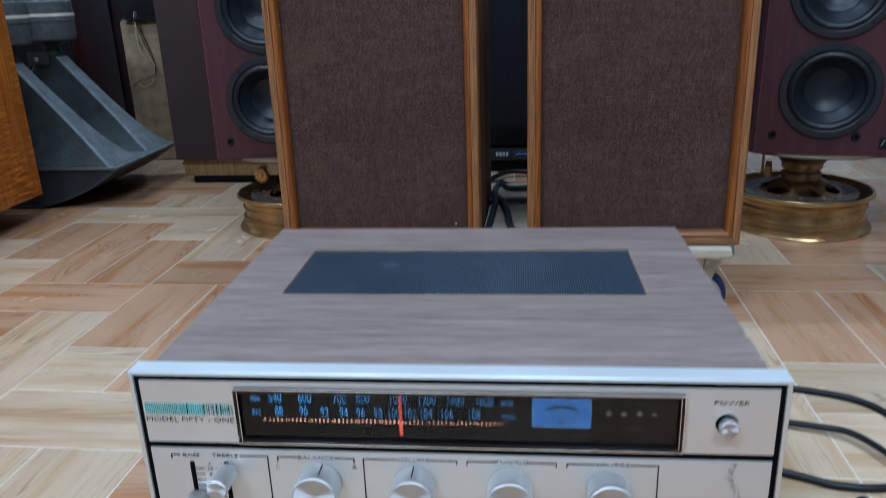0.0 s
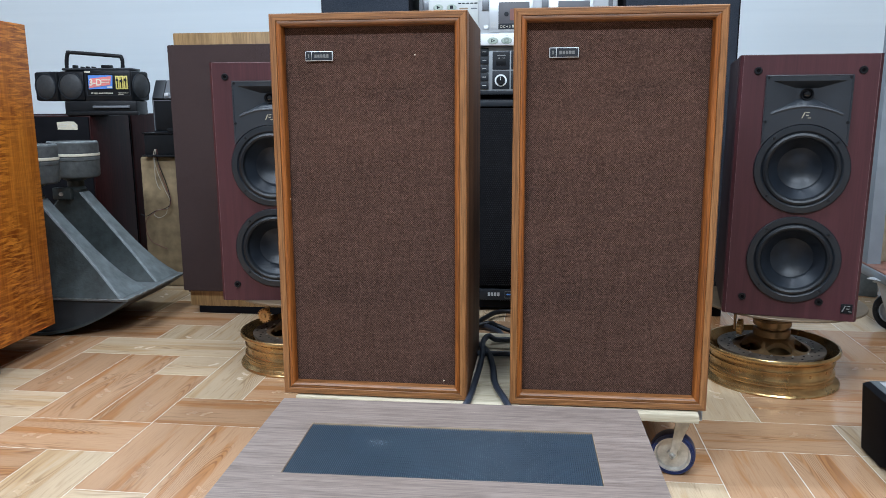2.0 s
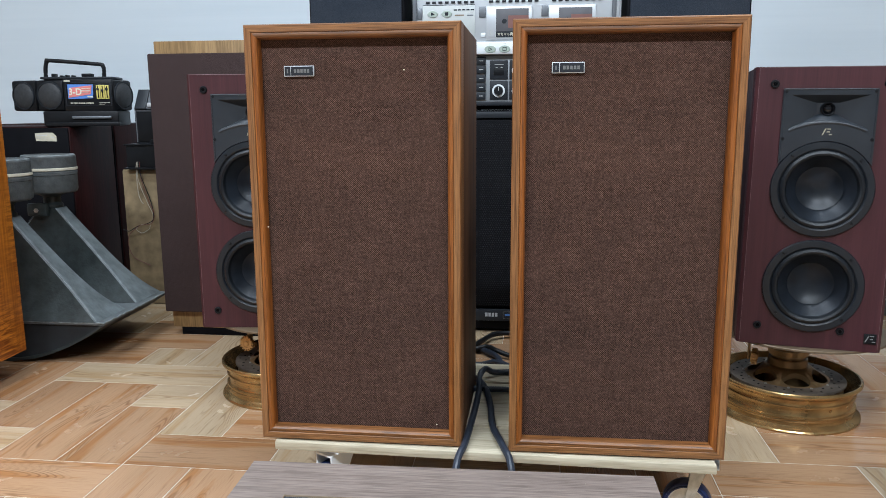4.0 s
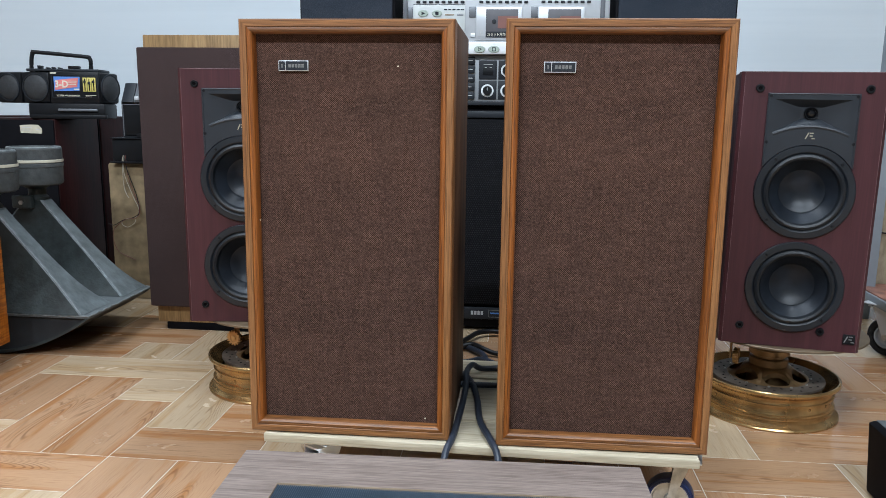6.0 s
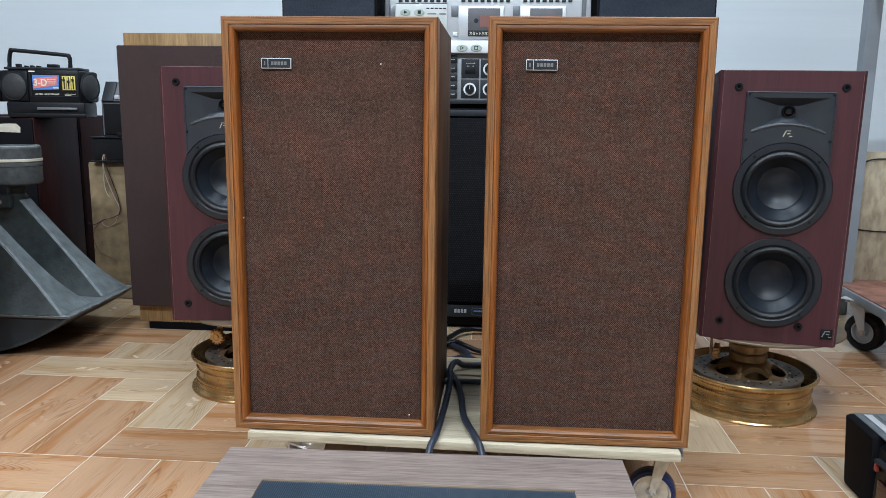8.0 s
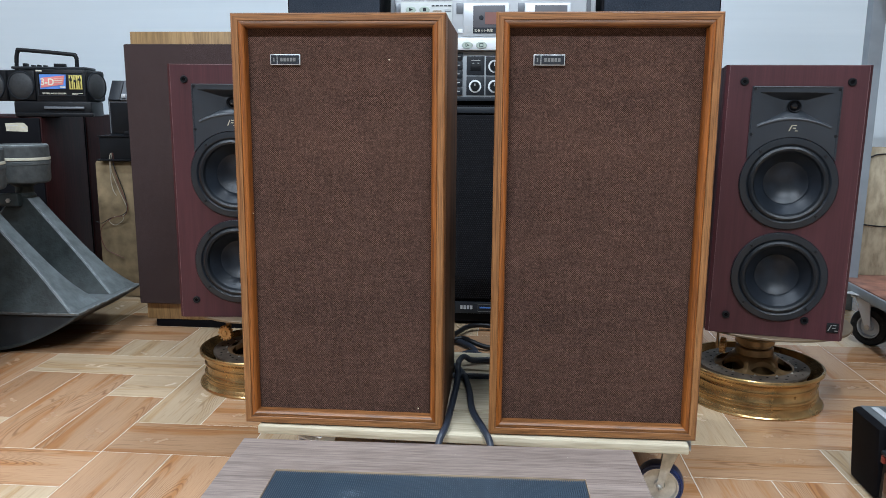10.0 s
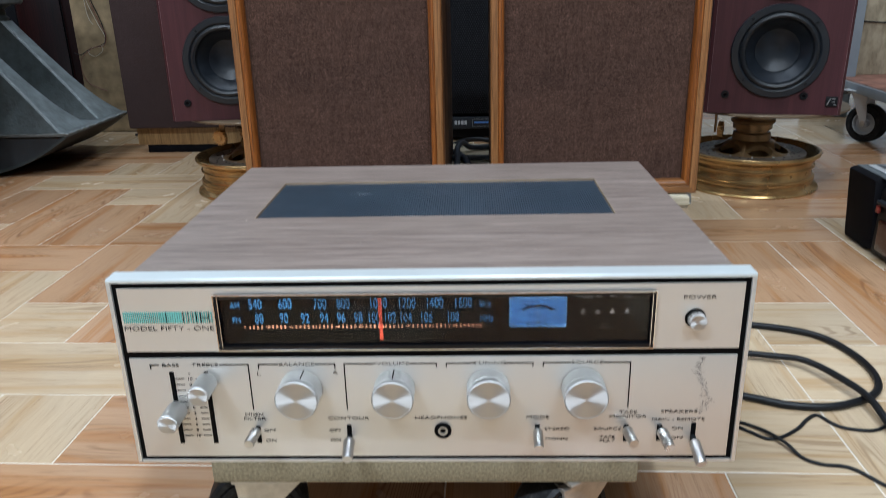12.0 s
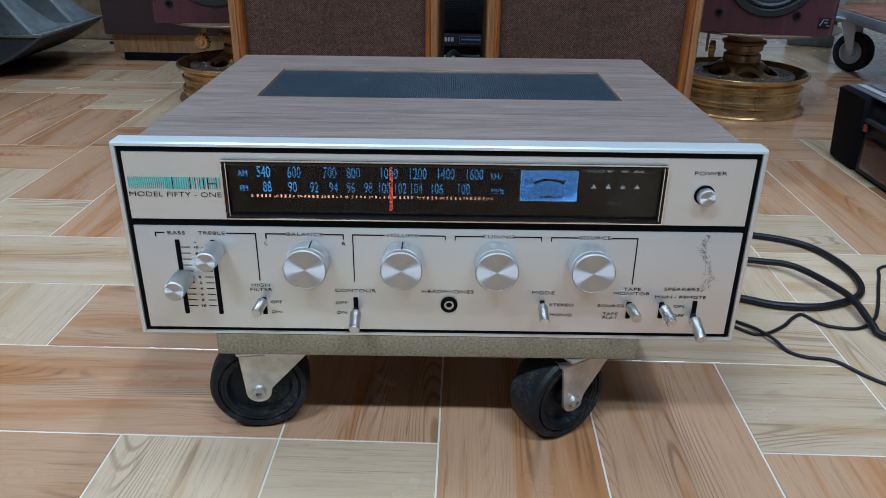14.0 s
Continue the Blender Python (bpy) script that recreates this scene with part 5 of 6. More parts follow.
# ---- large speaker, towers and stacked hi-fi against the wall ----
def oak_speaker():
    t = thing("oak_floor_speaker", "large honey-oak floor speaker with a dark brown cloth front", "speaker", pose(-0.905, 1.490, 0))
    part("plinth", box(0.027, 0.573, 0.016, 0.36, 0.0, 0.021, 0.002), BLACK_MATTE, t, "recessed black plinth")
    part("cabinet", box(0.004, 0.596, 0.014, 0.40, 0.0212, 0.779, 0.002), OAK, t, "honey-oak veneer cabinet")
    part("grille", box(-0.004, 0.604, -0.010, 0.0138, 0.0700, 0.7465, 0.004), PLUM_CLOTH, t, "dark brown cloth-covered grille board")
    return t


oak_speaker()


def black_tower(x, w, y=1.60, h=0.965):
    t = thing("black_tower_speaker", "tall black floor speaker with a mesh front beside the hi-fi", "speaker", pose(x, y, 0), "black tower speakers")
    part("cabinet", box(0, w, 0.012, 0.30, 0.0, h, 0.003), BLACK_MATTE, t)
    part("grille", box(0.006, w - 0.006, 0.0, 0.0118, 0.03, h - 0.01, 0.003), TOWER_CLOTH, t, "black cloth grille")
    return t


TOWER_CLOTH = cloth("plain_black_cloth", (0.016, 0.020, 0.027), (0.064, 0.076, 0.098), 0.0020)
black_tower(-0.5175, 0.2530)
black_tower(0.300, 0.2990)


def mesh_speaker():
    t = thing("mesh_front_speaker", "black speaker with a dimpled mesh front under the cassette deck", "speaker", pose(0.018, 1.60, 0))
    part("cabinet", box(-0.235, 0.245, 0.012, 0.30, 0.0085, 0.601, 0.003), BLACK_MATTE, t)
    part("mesh_front", box(-0.228, 0.238, 0.002, 0.0118, 0.075, 0.576, 0.003), BLACK_CLOTH, t, "black dimpled metal mesh")
    bm = bmesh.new()
    for i in range(26):
        for j in range(83):
            x = -0.085 + 0.0062 * i + (0.0031 if j % 2 else 0)
            z = 0.080 + 0.0059 * j
            v = [bm.verts.new((x + dx, 0.0012 if k == 4 else 0.0022, z + dz)) for k, (dx, dz) in enumerate(((-0.0024, 0), (0, -0.0024), (0.0024, 0), (0, 0.0024), (0, 0)))]
            for k in range(4):
                bm.faces.new((v[k], v[(k + 1) % 4], v[4]))
    tagged(part("mesh_dimple", bm, BLACK, t), kind="stuff")
    part("top_strip", box(-0.228, 0.238, 0.004, 0.0118, 0.5800, 0.597, 0.002), CHARCOAL, t)
    strip = part("name_strip", box(-0.095, 0.115, -0.001, 0.011, 0.035, 0.0665, 0.001), CHARCOAL, t, "dark strip with pale marks")
    part("name_marks", bars([(-0.0695 + 0.0090 * k, -0.0695 + 0.0090 * k + 0.0066, 0.0470, 0.0575) for k in range(4)], -0.0013, 0.0004), SILVER, strip)
    part("blue_marks", bars([(-0.016, 0.067, 0.0505, 0.0545)], -0.0016, 0.0004), PRINT_BLUE, strip)
    part("name_frame", bars([(-0.0200, 0.0700, 0.0410, 0.0420), (-0.0200, 0.0700, 0.0605, 0.0615), (-0.0210, -0.0200, 0.0410, 0.0615)], -0.0013, 0.0004), DULL_MARK, strip)
    for x in (-0.2, 0.21):
        for y in (0.04, 0.26):
            part("foot", lathe([(0, 0.0), (0.016, 0.0), (0.018, 0.009), (0, 0.009)], Matrix.Translation((x, y, 0)), 16), RUBBER, t)
    return t


mesh_speaker()


def round_dial(parent, x, z, r, y=-0.001):
    d = part("control_knob", lathe([(0, 0.010), (r * 0.62, 0.010), (r * 0.66, 0.008), (r * 0.68, 0.0), (0, 0.0)], Matrix.Translation((x, y, z)) @ FRONT, 28), BLACK, parent)
    part("knob_ring", lathe([(r * 0.74, 0.0012), (r, 0.0012), (r, 0.0), (r * 0.74, 0.0)], Matrix.Translation((x, y, z)) @ FRONT, 36, closed=True), WHITE_PLASTIC, parent)
    part("pointer", bars([(x - 0.0006, x + 0.0006, z, z + r * 0.55)], y - 0.0102, 0.0003), WHITE_PLASTIC, d)
    return d


def amplifier():
    t = thing("amplifier", "dark silver amplifier with knobs and push keys, on the mesh speaker", "amplifier", pose(0.018, 1.61, 0.6095))
    body = part("case", box(-0.215, 0.215, 0.012, 0.27, 0.006, 0.1300, 0.002), SILVER_DARK, t)
    face = part("front_panel", box(-0.218, 0.218, 0.0, 0.0118, 0.010, 0.1305, 0.002), GREY_FACE, t, "grey metallic front panel")
    # black block added to stand for the shade in the gap below
    part("dark_gap_filler", box(-0.212, 0.212, 0.014, 0.26, -0.0078, 0.0058, 0.001), BLACK_MATTE, t)
    part("lower_band", box(-0.218, 0.218, -0.002, 0.0, 0.003, 0.0135, 0.0005), CHARCOAL, face)
    for k in range(5):
        z = 0.0180 + 0.0222 * k
        part("push_key", box(-0.120, -0.0715, -0.006, -0.0002, z, z + 0.0195, 0.0012), CHARCOAL, face)
        part("key_mark", bars([(-0.088, -0.0775, z + 0.0088, z + 0.0104)], -0.0062, 0.0002), GREY_PRINT, face)
    for i in range(3):
        for j in range(2):
            x0, z0 = -0.0608 + 0.0505 * i, 0.0180 + 0.0515 * j
            f = part("field", box(x0, x0 + 0.0465, -0.0022, -0.0002, z0, z0 + 0.0480, 0.0006), CHARCOAL, face)
            if (i, j) == (0, 1):
                part("window", box(x0 + 0.010, x0 + 0.037, -0.0030, -0.0023, z0 + 0.0105, z0 + 0.0285, 0.0004), BLACK, f)
                part("window_marks", bars([(x0 + 0.012, x0 + 0.036, z0 + 0.0370, z0 + 0.0382), (x0 + 0.015, x0 + 0.020, z0 + 0.0295, z0 + 0.0310), (x0 + 0.028, x0 + 0.033, z0 + 0.0295, z0 + 0.0310)], -0.0024, 0.0003), GREY_PRINT, f)
            else:
                round_dial(f, x0 + 0.0228, z0 + 0.0225, 0.0165, -0.0023)
    for x in (-0.17, -0.145, 0.16, 0.19):
        part("toggle", lathe([(0, 0.012), (0.004, 0.012), (0.005, 0.0), (0, 0.0)], Matrix.Translation((x, 0, 0.06)) @ FRONT, 16), ALU_KNOB, face)
    for x in (-0.18, 0.18):
        for y in (0.03, 0.24):
            part("foot", lathe([(0, -0.0082), (0.014, -0.0082), (0.015, 0.006), (0, 0.006)], Matrix.Translation((x, y, 0)), 16), RUBBER, t)
    return t


amplifier()


def cassette_stereo():
    t = thing("cassette_stereo", "silver twin-cassette stereo with rows of small keys, on the amplifier", "cassette player", pose(0.018, 1.60, 0.7403))
    part("case", box(-0.260, 0.268, 0.012, 0.22, 0.0, 0.215, 0.004), SILVER, t)
    face = part("front_panel", box(-0.256, 0.262, 0.0, 0.0118, 0.0325, 0.212, 0.002), SILVER, t, "silver plastic front")
    for x in (-0.259, 0.243):
        part("end_rail", box(x, x + 0.011, -0.006, -0.0004, 0.050, 0.215, 0.002), SILVER_DARK, t, "grey metal end rail")
    part("lower_strip", box(-0.260, 0.268, -0.012, 0.0118, 0.0005, 0.0318, 0.003), WHITE_PLASTIC, t, "white key strip")
    pitch = 0.1576
    for k, x in enumerate((-0.0591, -0.0225, -0.0591 + pitch, -0.0225 + pitch)):
        key = part("oval_key", lathe([(0, 0.0024), (0.0130, 0.0024), (0.0145, 0.0), (0, 0.0)], Matrix.Translation((x, -0.0122, 0.0130)) @ FRONT @ Matrix.Diagonal((1, 0.62, 1, 1)), 32), KEY_GREEN, t, "greenish oval key")
        if k % 2 == 0:
            symbol = prism([(x - 0.004, 0.0082), (x + 0.006, 0.0130), (x - 0.004, 0.0178)], 0.0006, "y", -0.0150)
            cut = prism([(x - 0.0025, 0.0105), (x + 0.0028, 0.0130), (x - 0.0025, 0.0155)], 0.0006, "y", -0.0153)
        else:
            symbol, cut = bars([(x - 0.0050, x + 0.0050, 0.0082, 0.0178)], -0.0148, 0.0003), bars([(x - 0.0034, x + 0.0034, 0.0098, 0.0162)], -0.0151, 0.0003)
        part("key_symbol", symbol, CHARCOAL, key)
        part("symbol_field", cut, KEY_GREEN, key)
        part("strip_mark", bars([(x - 0.003, x + 0.003, 0.0255, 0.0268)], -0.0122, 0.0003), GREY_PRINT, t)
    for x0, x1 in ((-0.0705, 0.0465), (-0.0705 + pitch, 0.0465 + pitch)):
        door = part("cassette_door", box(x0, x1, -0.005, -0.0002, 0.0370, 0.1185, 0.002), SILVER, face, "cassette door with a dark window")
        part("door_window", box(x0 + 0.0255, x1 - 0.0095, -0.0062, -0.0052, 0.0430, 0.1125, 0.0006), WINDOW_BROWN, door)
        part("tape_band", bars([(x0 + 0.0560, x1 - 0.0095, 0.0655, 0.0955)], -0.0064, 0.0002), TAPE_RED, door)
        part("spindle", lathe([(0, 0.0012), (0.0050, 0.001), (0.006, 0.0)], Matrix.Translation((x0 + 0.0465, -0.0063, 0.082)) @ FRONT, 16), CHARCOAL, door)
        part("label_band", bars([(x0 + 0.0255, x1 - 0.0095, 0.0430, 0.0575)], -0.0063, 0.0001), CHARCOAL, door)
        lettering("\u30ab\u30bb\u30c3\u30c8\u518d\u751f", x0 + 0.0530, 0.0503, 0.0062, door, CREAM_PRINT, 0.9, -0.0066)
        mx = x0 + 0.006
        part("corner_mark", bars([(mx, mx + 0.012, 0.0460, 0.0470), (mx, mx + 0.012, 0.0600, 0.0610), (mx, mx + 0.001, 0.0470, 0.0600), (mx + 0.011, mx + 0.012, 0.0470, 0.0600), (mx + 0.003, mx + 0.009, 0.0495, 0.0510), (mx + 0.003, mx + 0.009, 0.0530, 0.0545), (mx + 0.0052, mx + 0.0068, 0.0495, 0.0580)], -0.0052, 0.0002), GREY_PRINT, door)
        part("dark_panel", box(x0 - 0.0181, x0 - 0.0010, -0.002, -0.0002, 0.0925, 0.1195, 0.0006), SILVER_DARK, face)
        part("small_key", box(x0 - 0.0135, x0 - 0.0015, -0.004, -0.0002, 0.0445, 0.0535, 0.001), WHITE_PLASTIC, face)
    part("dark_panel", box(-0.2470, -0.2345, -0.002, -0.0002, 0.0900, 0.1180, 0.0006), SILVER_DARK, face)
    tuner = part("key_panel", box(-0.233, -0.099, -0.003, -0.0002, 0.0450, 0.1230, 0.001), PANEL_PALE, face, "pale panel with oval keys and fine marks")
    for k, x in enumerate((-0.207, -0.171)):
        key = part("oval_key", lathe([(0, 0.002), (0.0120, 0.002), (0.0135, 0.0), (0, 0.0)], Matrix.Translation((x, -0.003, 0.1025)) @ FRONT @ Matrix.Diagonal((1, 0.64, 1, 1)), 28), KEY_GREEN, tuner)
        part("key_symbol", prism([(x - 0.004, 0.0980), (x + 0.0055, 0.1025), (x - 0.004, 0.1070)], 0.0005, "y", -0.0056) if k == 0 else bars([(x - 0.0042, x + 0.0042, 0.0983, 0.1067)], -0.0054, 0.0003), CHARCOAL, key)
    for k in range(5):
        part("panel_mark", bars([(-0.1530 + 0.0108 * k, -0.1450 + 0.0108 * k, 0.1105, 0.1135)], -0.0032, 0.0003), CHARCOAL, tuner)
    part("panel_mark", bars([(-0.150, -0.127, 0.0975, 0.1005)], -0.0032, 0.0003), PANEL_BROWN, tuner)
    part("panel_mark", bars([(-0.119, -0.1030, 0.0970, 0.1000)], -0.0032, 0.0003), SILVER_DARK, tuner)
    for k in range(4):
        part("panel_mark", bars([(-0.119 + 0.0045 * k, -0.1165 + 0.0045 * k, 0.1035, 0.1060)], -0.0032, 0.0003), GREY_PRINT, tuner)
    part("panel_groove", bars([(-0.233, -0.172, 0.1242, 0.1252), (-0.166, -0.099, 0.1242, 0.1252)], -0.0003, 0.0003), CHARCOAL, face)
    for xa in (-0.2250, -0.0630, 0.0946):
        for k in range(8):
            part("preset_key", box(xa + 0.0163 * k, xa + 0.0163 * k + 0.0100, -0.003, -0.0002, 0.1285, 0.1338, 0.0006), CHARCOAL, face)
    part("scale_slot", bars([(-0.235, -0.060, 0.1430, 0.1445), (-0.052, 0.090, 0.1430, 0.1445), (0.10, 0.235, 0.1430, 0.1445)], -0.0003, 0.0003), SILVER_DARK, face)
    part("dial_scale", box(-0.24, 0.24, -0.002, -0.0002, 0.166, 0.200, 0.001), BLACK, face)
    return t


PANEL_PALE = plain("pale_grey_panel", (0.50, 0.52, 0.505), 0.45, vary=0.05)
PANEL_BROWN = plain("brown_print", (0.26, 0.19, 0.12), 0.5, vary=0.1)
KEY_GREEN = plain("grey_green_keys", (0.38, 0.44, 0.38), 0.4, vary=0.06)
WINDOW_BROWN = plain("smoked_window", (0.085, 0.082, 0.090), 0.5, vary=0.1)
TAPE_RED = plain("dull_red_tape_shell", (0.20, 0.09, 0.075), 0.4, vary=0.1)
cassette_stereo()


# ---- orange oak cabinet at the side ----
def oak_cabinet():
    t = thing("orange_oak_cabinet", "orange-stained oak speaker cabinet on small dark feet", "cabinet", pose(-1.080, 1.150, 0, 0, 0, 1.5))
    part("side_panel", box(-0.018, 0.0, -0.62, 0.0, 0.064, 0.768, 0.0018), ORANGE_OAK, t, "flame-figured orange oak side")
    part("body", box(-0.40, -0.0185, -0.62, -0.002, 0.066, 0.766, 0.002), ORANGE_OAK, t)
    part("foot", box(-0.060, -0.012, -0.230, -0.190, 0.0, 0.0635, 0.006), BLACK, t, "dark foot")
    part("foot", box(-0.060, -0.012, -0.60, -0.56, 0.0, 0.0635, 0.006), BLACK, t, "dark foot")
    part("foot", box(-0.39, -0.34, -0.230, -0.190, 0.0, 0.0635, 0.006), BLACK, t, "dark foot")
    part("foot", box(-0.39, -0.34, -0.60, -0.56, 0.0, 0.0635, 0.006), BLACK, t, "dark foot")
    part("caster_ball", lathe([(0, 0.768), (0.012, 0.768), (0.014, 0.776), (0.008, 0.784), (0, 0.786)], Matrix.Translation((-0.055, -0.12, 0)), 20), BLACK, t)
    return t


oak_cabinet()


# ---- cast horn with two drivers ----
def flare(s):
    """Half width, half depth and height of a horn cell at s from throat (0) to mouth (1)."""
    return 0.027 + 0.215 * s**1.03 + 0.014 * s**8, 0.024 + 0.010 * s + 0.034 * s**5, 0.350 - 0.244 * s


def horn_cell(cy):
    """One flared throat that opens downward into the mouth flange."""
    bm = bmesh.new()
    rings = []
    n = 26
    for k in range(n + 1):
        hx, hy, z = flare(k / n)
        c = min(0.006, hx * 0.2)
        pts = [(-hx + c, -hy), (hx - c, -hy), (hx, -hy + c), (hx, hy - c), (hx - c, hy), (-hx + c, hy), (-hx, hy - c), (-hx, -hy + c)]
        rings.append([bm.verts.new((x, cy + y, z)) for x, y in pts])
    for a, b in zip(rings, rings[1:]):
        for k in range(8):
            f = bm.faces.new((a[k], a[(k + 1) % 8], b[(k + 1) % 8], b[k]))
            # side walls take the paler copy, which paints the light on them
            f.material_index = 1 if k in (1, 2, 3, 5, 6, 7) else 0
    bm.faces.new(rings[0])
    return bm


def driver(t, cy, x=0.0):
    m = Matrix.Translation((x, cy, 0))
    d = part("driver", lathe([(0, 0.3900), (0.0600, 0.3900), (0.0648, 0.3935), (0.0668, 0.3990), (0.0672, 0.4380), (0.0686, 0.4392), (0.0686, 0.4462), (0.0676, 0.4475), (0.0672, 0.4855), (0.0655, 0.4885), (0.0630, 0.4900), (0.0560, 0.4908), (0.0540, 0.4895), (0, 0.4895)], m, 56), DRIVER_PAINT, t, "round grey compression driver")
    part("driver_band", lathe([(0.0686, 0.4505), (0.0691, 0.4515), (0.0691, 0.4570), (0.0686, 0.4580)], m, 56), CREAM_PRINT, d, "pale band round the driver")
    part("driver_rim", lathe([(0.0560, 0.4909), (0.0632, 0.4902), (0.0658, 0.4887), (0.0636, 0.4912), (0.0560, 0.4914)], m, 56), HAMMER_WORN, d, "paler worn top edge")
    part("neck", lathe([(0.026, 0.3460), (0.028, 0.3570), (0.022, 0.3640), (0.022, 0.3800), (0.040, 0.3900), (0, 0.3900)], m, 28), HAMMER, d)
    part("clamp", box(x - 0.046, x + 0.008, cy - 0.044, cy - 0.024, 0.3300, 0.3640, 0.004), HAMMER, d)
    part("clamp_bolt", lathe([(0, 0.004), (0.006, 0.004), (0.006, 0.0), (0, 0.0)], Matrix.Translation((x - 0.018, cy - 0.044, 0.3460)) @ FRONT, 6), STEEL, d)
    return d


def cast_horn():
    t = thing("cast_horn_speaker", "grey cast-metal twin horn speaker lying mouth down on the floor", "horn speaker", pose(-1.215, 1.400, 0, 0, 0, 0.5))
    rnd = random.Random(21)
    for cy in (0.095, -0.095):
        cell = part("horn_cell", horn_cell(cy), [HAMMER, LIT_SIDE_AND_CRATE], t, "flared horn throat in chipped grey paint, light painted on its sides")
        for s in (-1, 1):
            # worn edge along the flare's front; its pale colour also paints the light
            pts = []
            for k in range(23):
                hx, hy, z = flare(0.02 + 0.97 * k / 22)
                pts.append((s * (hx - 0.002), cy - hy + 0.0015, z + 0.0005))
            part("worn_edge", tube(pts, 0.0011, 2, 8), HAMMER_WORN, cell, "worn edge, paler to paint in the light on the crest")
        driver(t, cy)
    # flange with a raised, slightly wavy rim
    part("mouth_flange", box(-0.272, 0.272, -0.160, 0.160, 0.097, 0.105, 0.003), HAMMER_LIT_FLANGE, t, "flat mouth flange with chipped edges, paler for the light on it")
    for y, wear in ((-0.160, 0.0022), (0.160, 0.0014)):
        pts = [(-0.272 + 0.544 * k / 34, y + rnd.uniform(-0.0010, 0.0010), 0.1035 + rnd.uniform(-0.0012, 0.0012)) for k in range(35)]
        part("worn_edge", tube(pts, wear, 1, 6), HAMMER_WORN, t, "paler chipped edge")
    for s in (-1, 1):
        pts = [(s * 0.272 + rnd.uniform(-0.0012, 0.0012), -0.160 + 0.320 * k / 22, 0.1035 + rnd.uniform(-0.0012, 0.0012)) for k in range(23)]
        part("worn_edge", tube(pts, 0.0020, 1, 6), HAMMER_WORN, t, "paler chipped edge")
    # curved mouth below the flange
    arc = []
    for k in range(33):
        a = math.pi * k / 32
        arc.append((0.268 * math.cos(a), 0.0968 - 0.0958 * math.sin(a) ** 2))
    part("mouth", prism(arc, 0.310, "y", -0.152), HAMMER_DARK, t, "dark curved mouth of the horn")
    inner = [(0.965 * x, 0.097 - (0.097 - z) * 0.93) for x, z in reversed(arc)]
    bm = prism(arc + inner, 0.006, "y", -0.1585)
    part("mouth_lip", bm, HAMMER, t)
    return t


cast_horn()


# ---- cabinets, radio and boxes along the wall ----
def dark_cabinet(x0, x1, y0, y1, h, front, side, label, paper=False):
    t = thing("dark_cabinet", label, "cabinet", pose(x0, y0, 0), "dark cabinets by the wall")
    w, d = x1 - x0, y1 - y0
    part("body", box(0, w, 0.006, d, 0.0, h, 0.006), side, t)
    part("front_board", box(0.002, w - 0.004, 0.0, 0.0058, 0.004, h - 0.004, 0.002), front, t)
    if paper:
        part("paper_label", prism([(w - 0.110, h - 0.044), (w - 0.042, h - 0.0455), (w - 0.041, h - 0.030), (w - 0.052, h - 0.019), (w - 0.075, h - 0.0185), (w - 0.112, h - 0.0205)], 0.0008, "y", -0.0012), PAPER, t, "torn yellowed paper label")
        part("label_marks", bars([(w - 0.104, w - 0.072, h - 0.028, h - 0.026), (w - 0.104, w - 0.080, h - 0.036, h - 0.0345), (w - 0.060, w - 0.048, h - 0.034, h - 0.031)], -0.0014, 0.0003), GREY_PRINT, t)
    return t


dark_cabinet(-1.80, -1.3475, 1.80, 2.045, 0.559, BLACK_MATTE, MAHOGANY, "black-fronted mahogany cabinet with a torn paper label", True)
dark_cabinet(-1.80, -1.3455, 2.05, 2.32, 0.563, BLACK_MATTE, MAHOGANY, "dark mahogany cabinet standing against the wall")


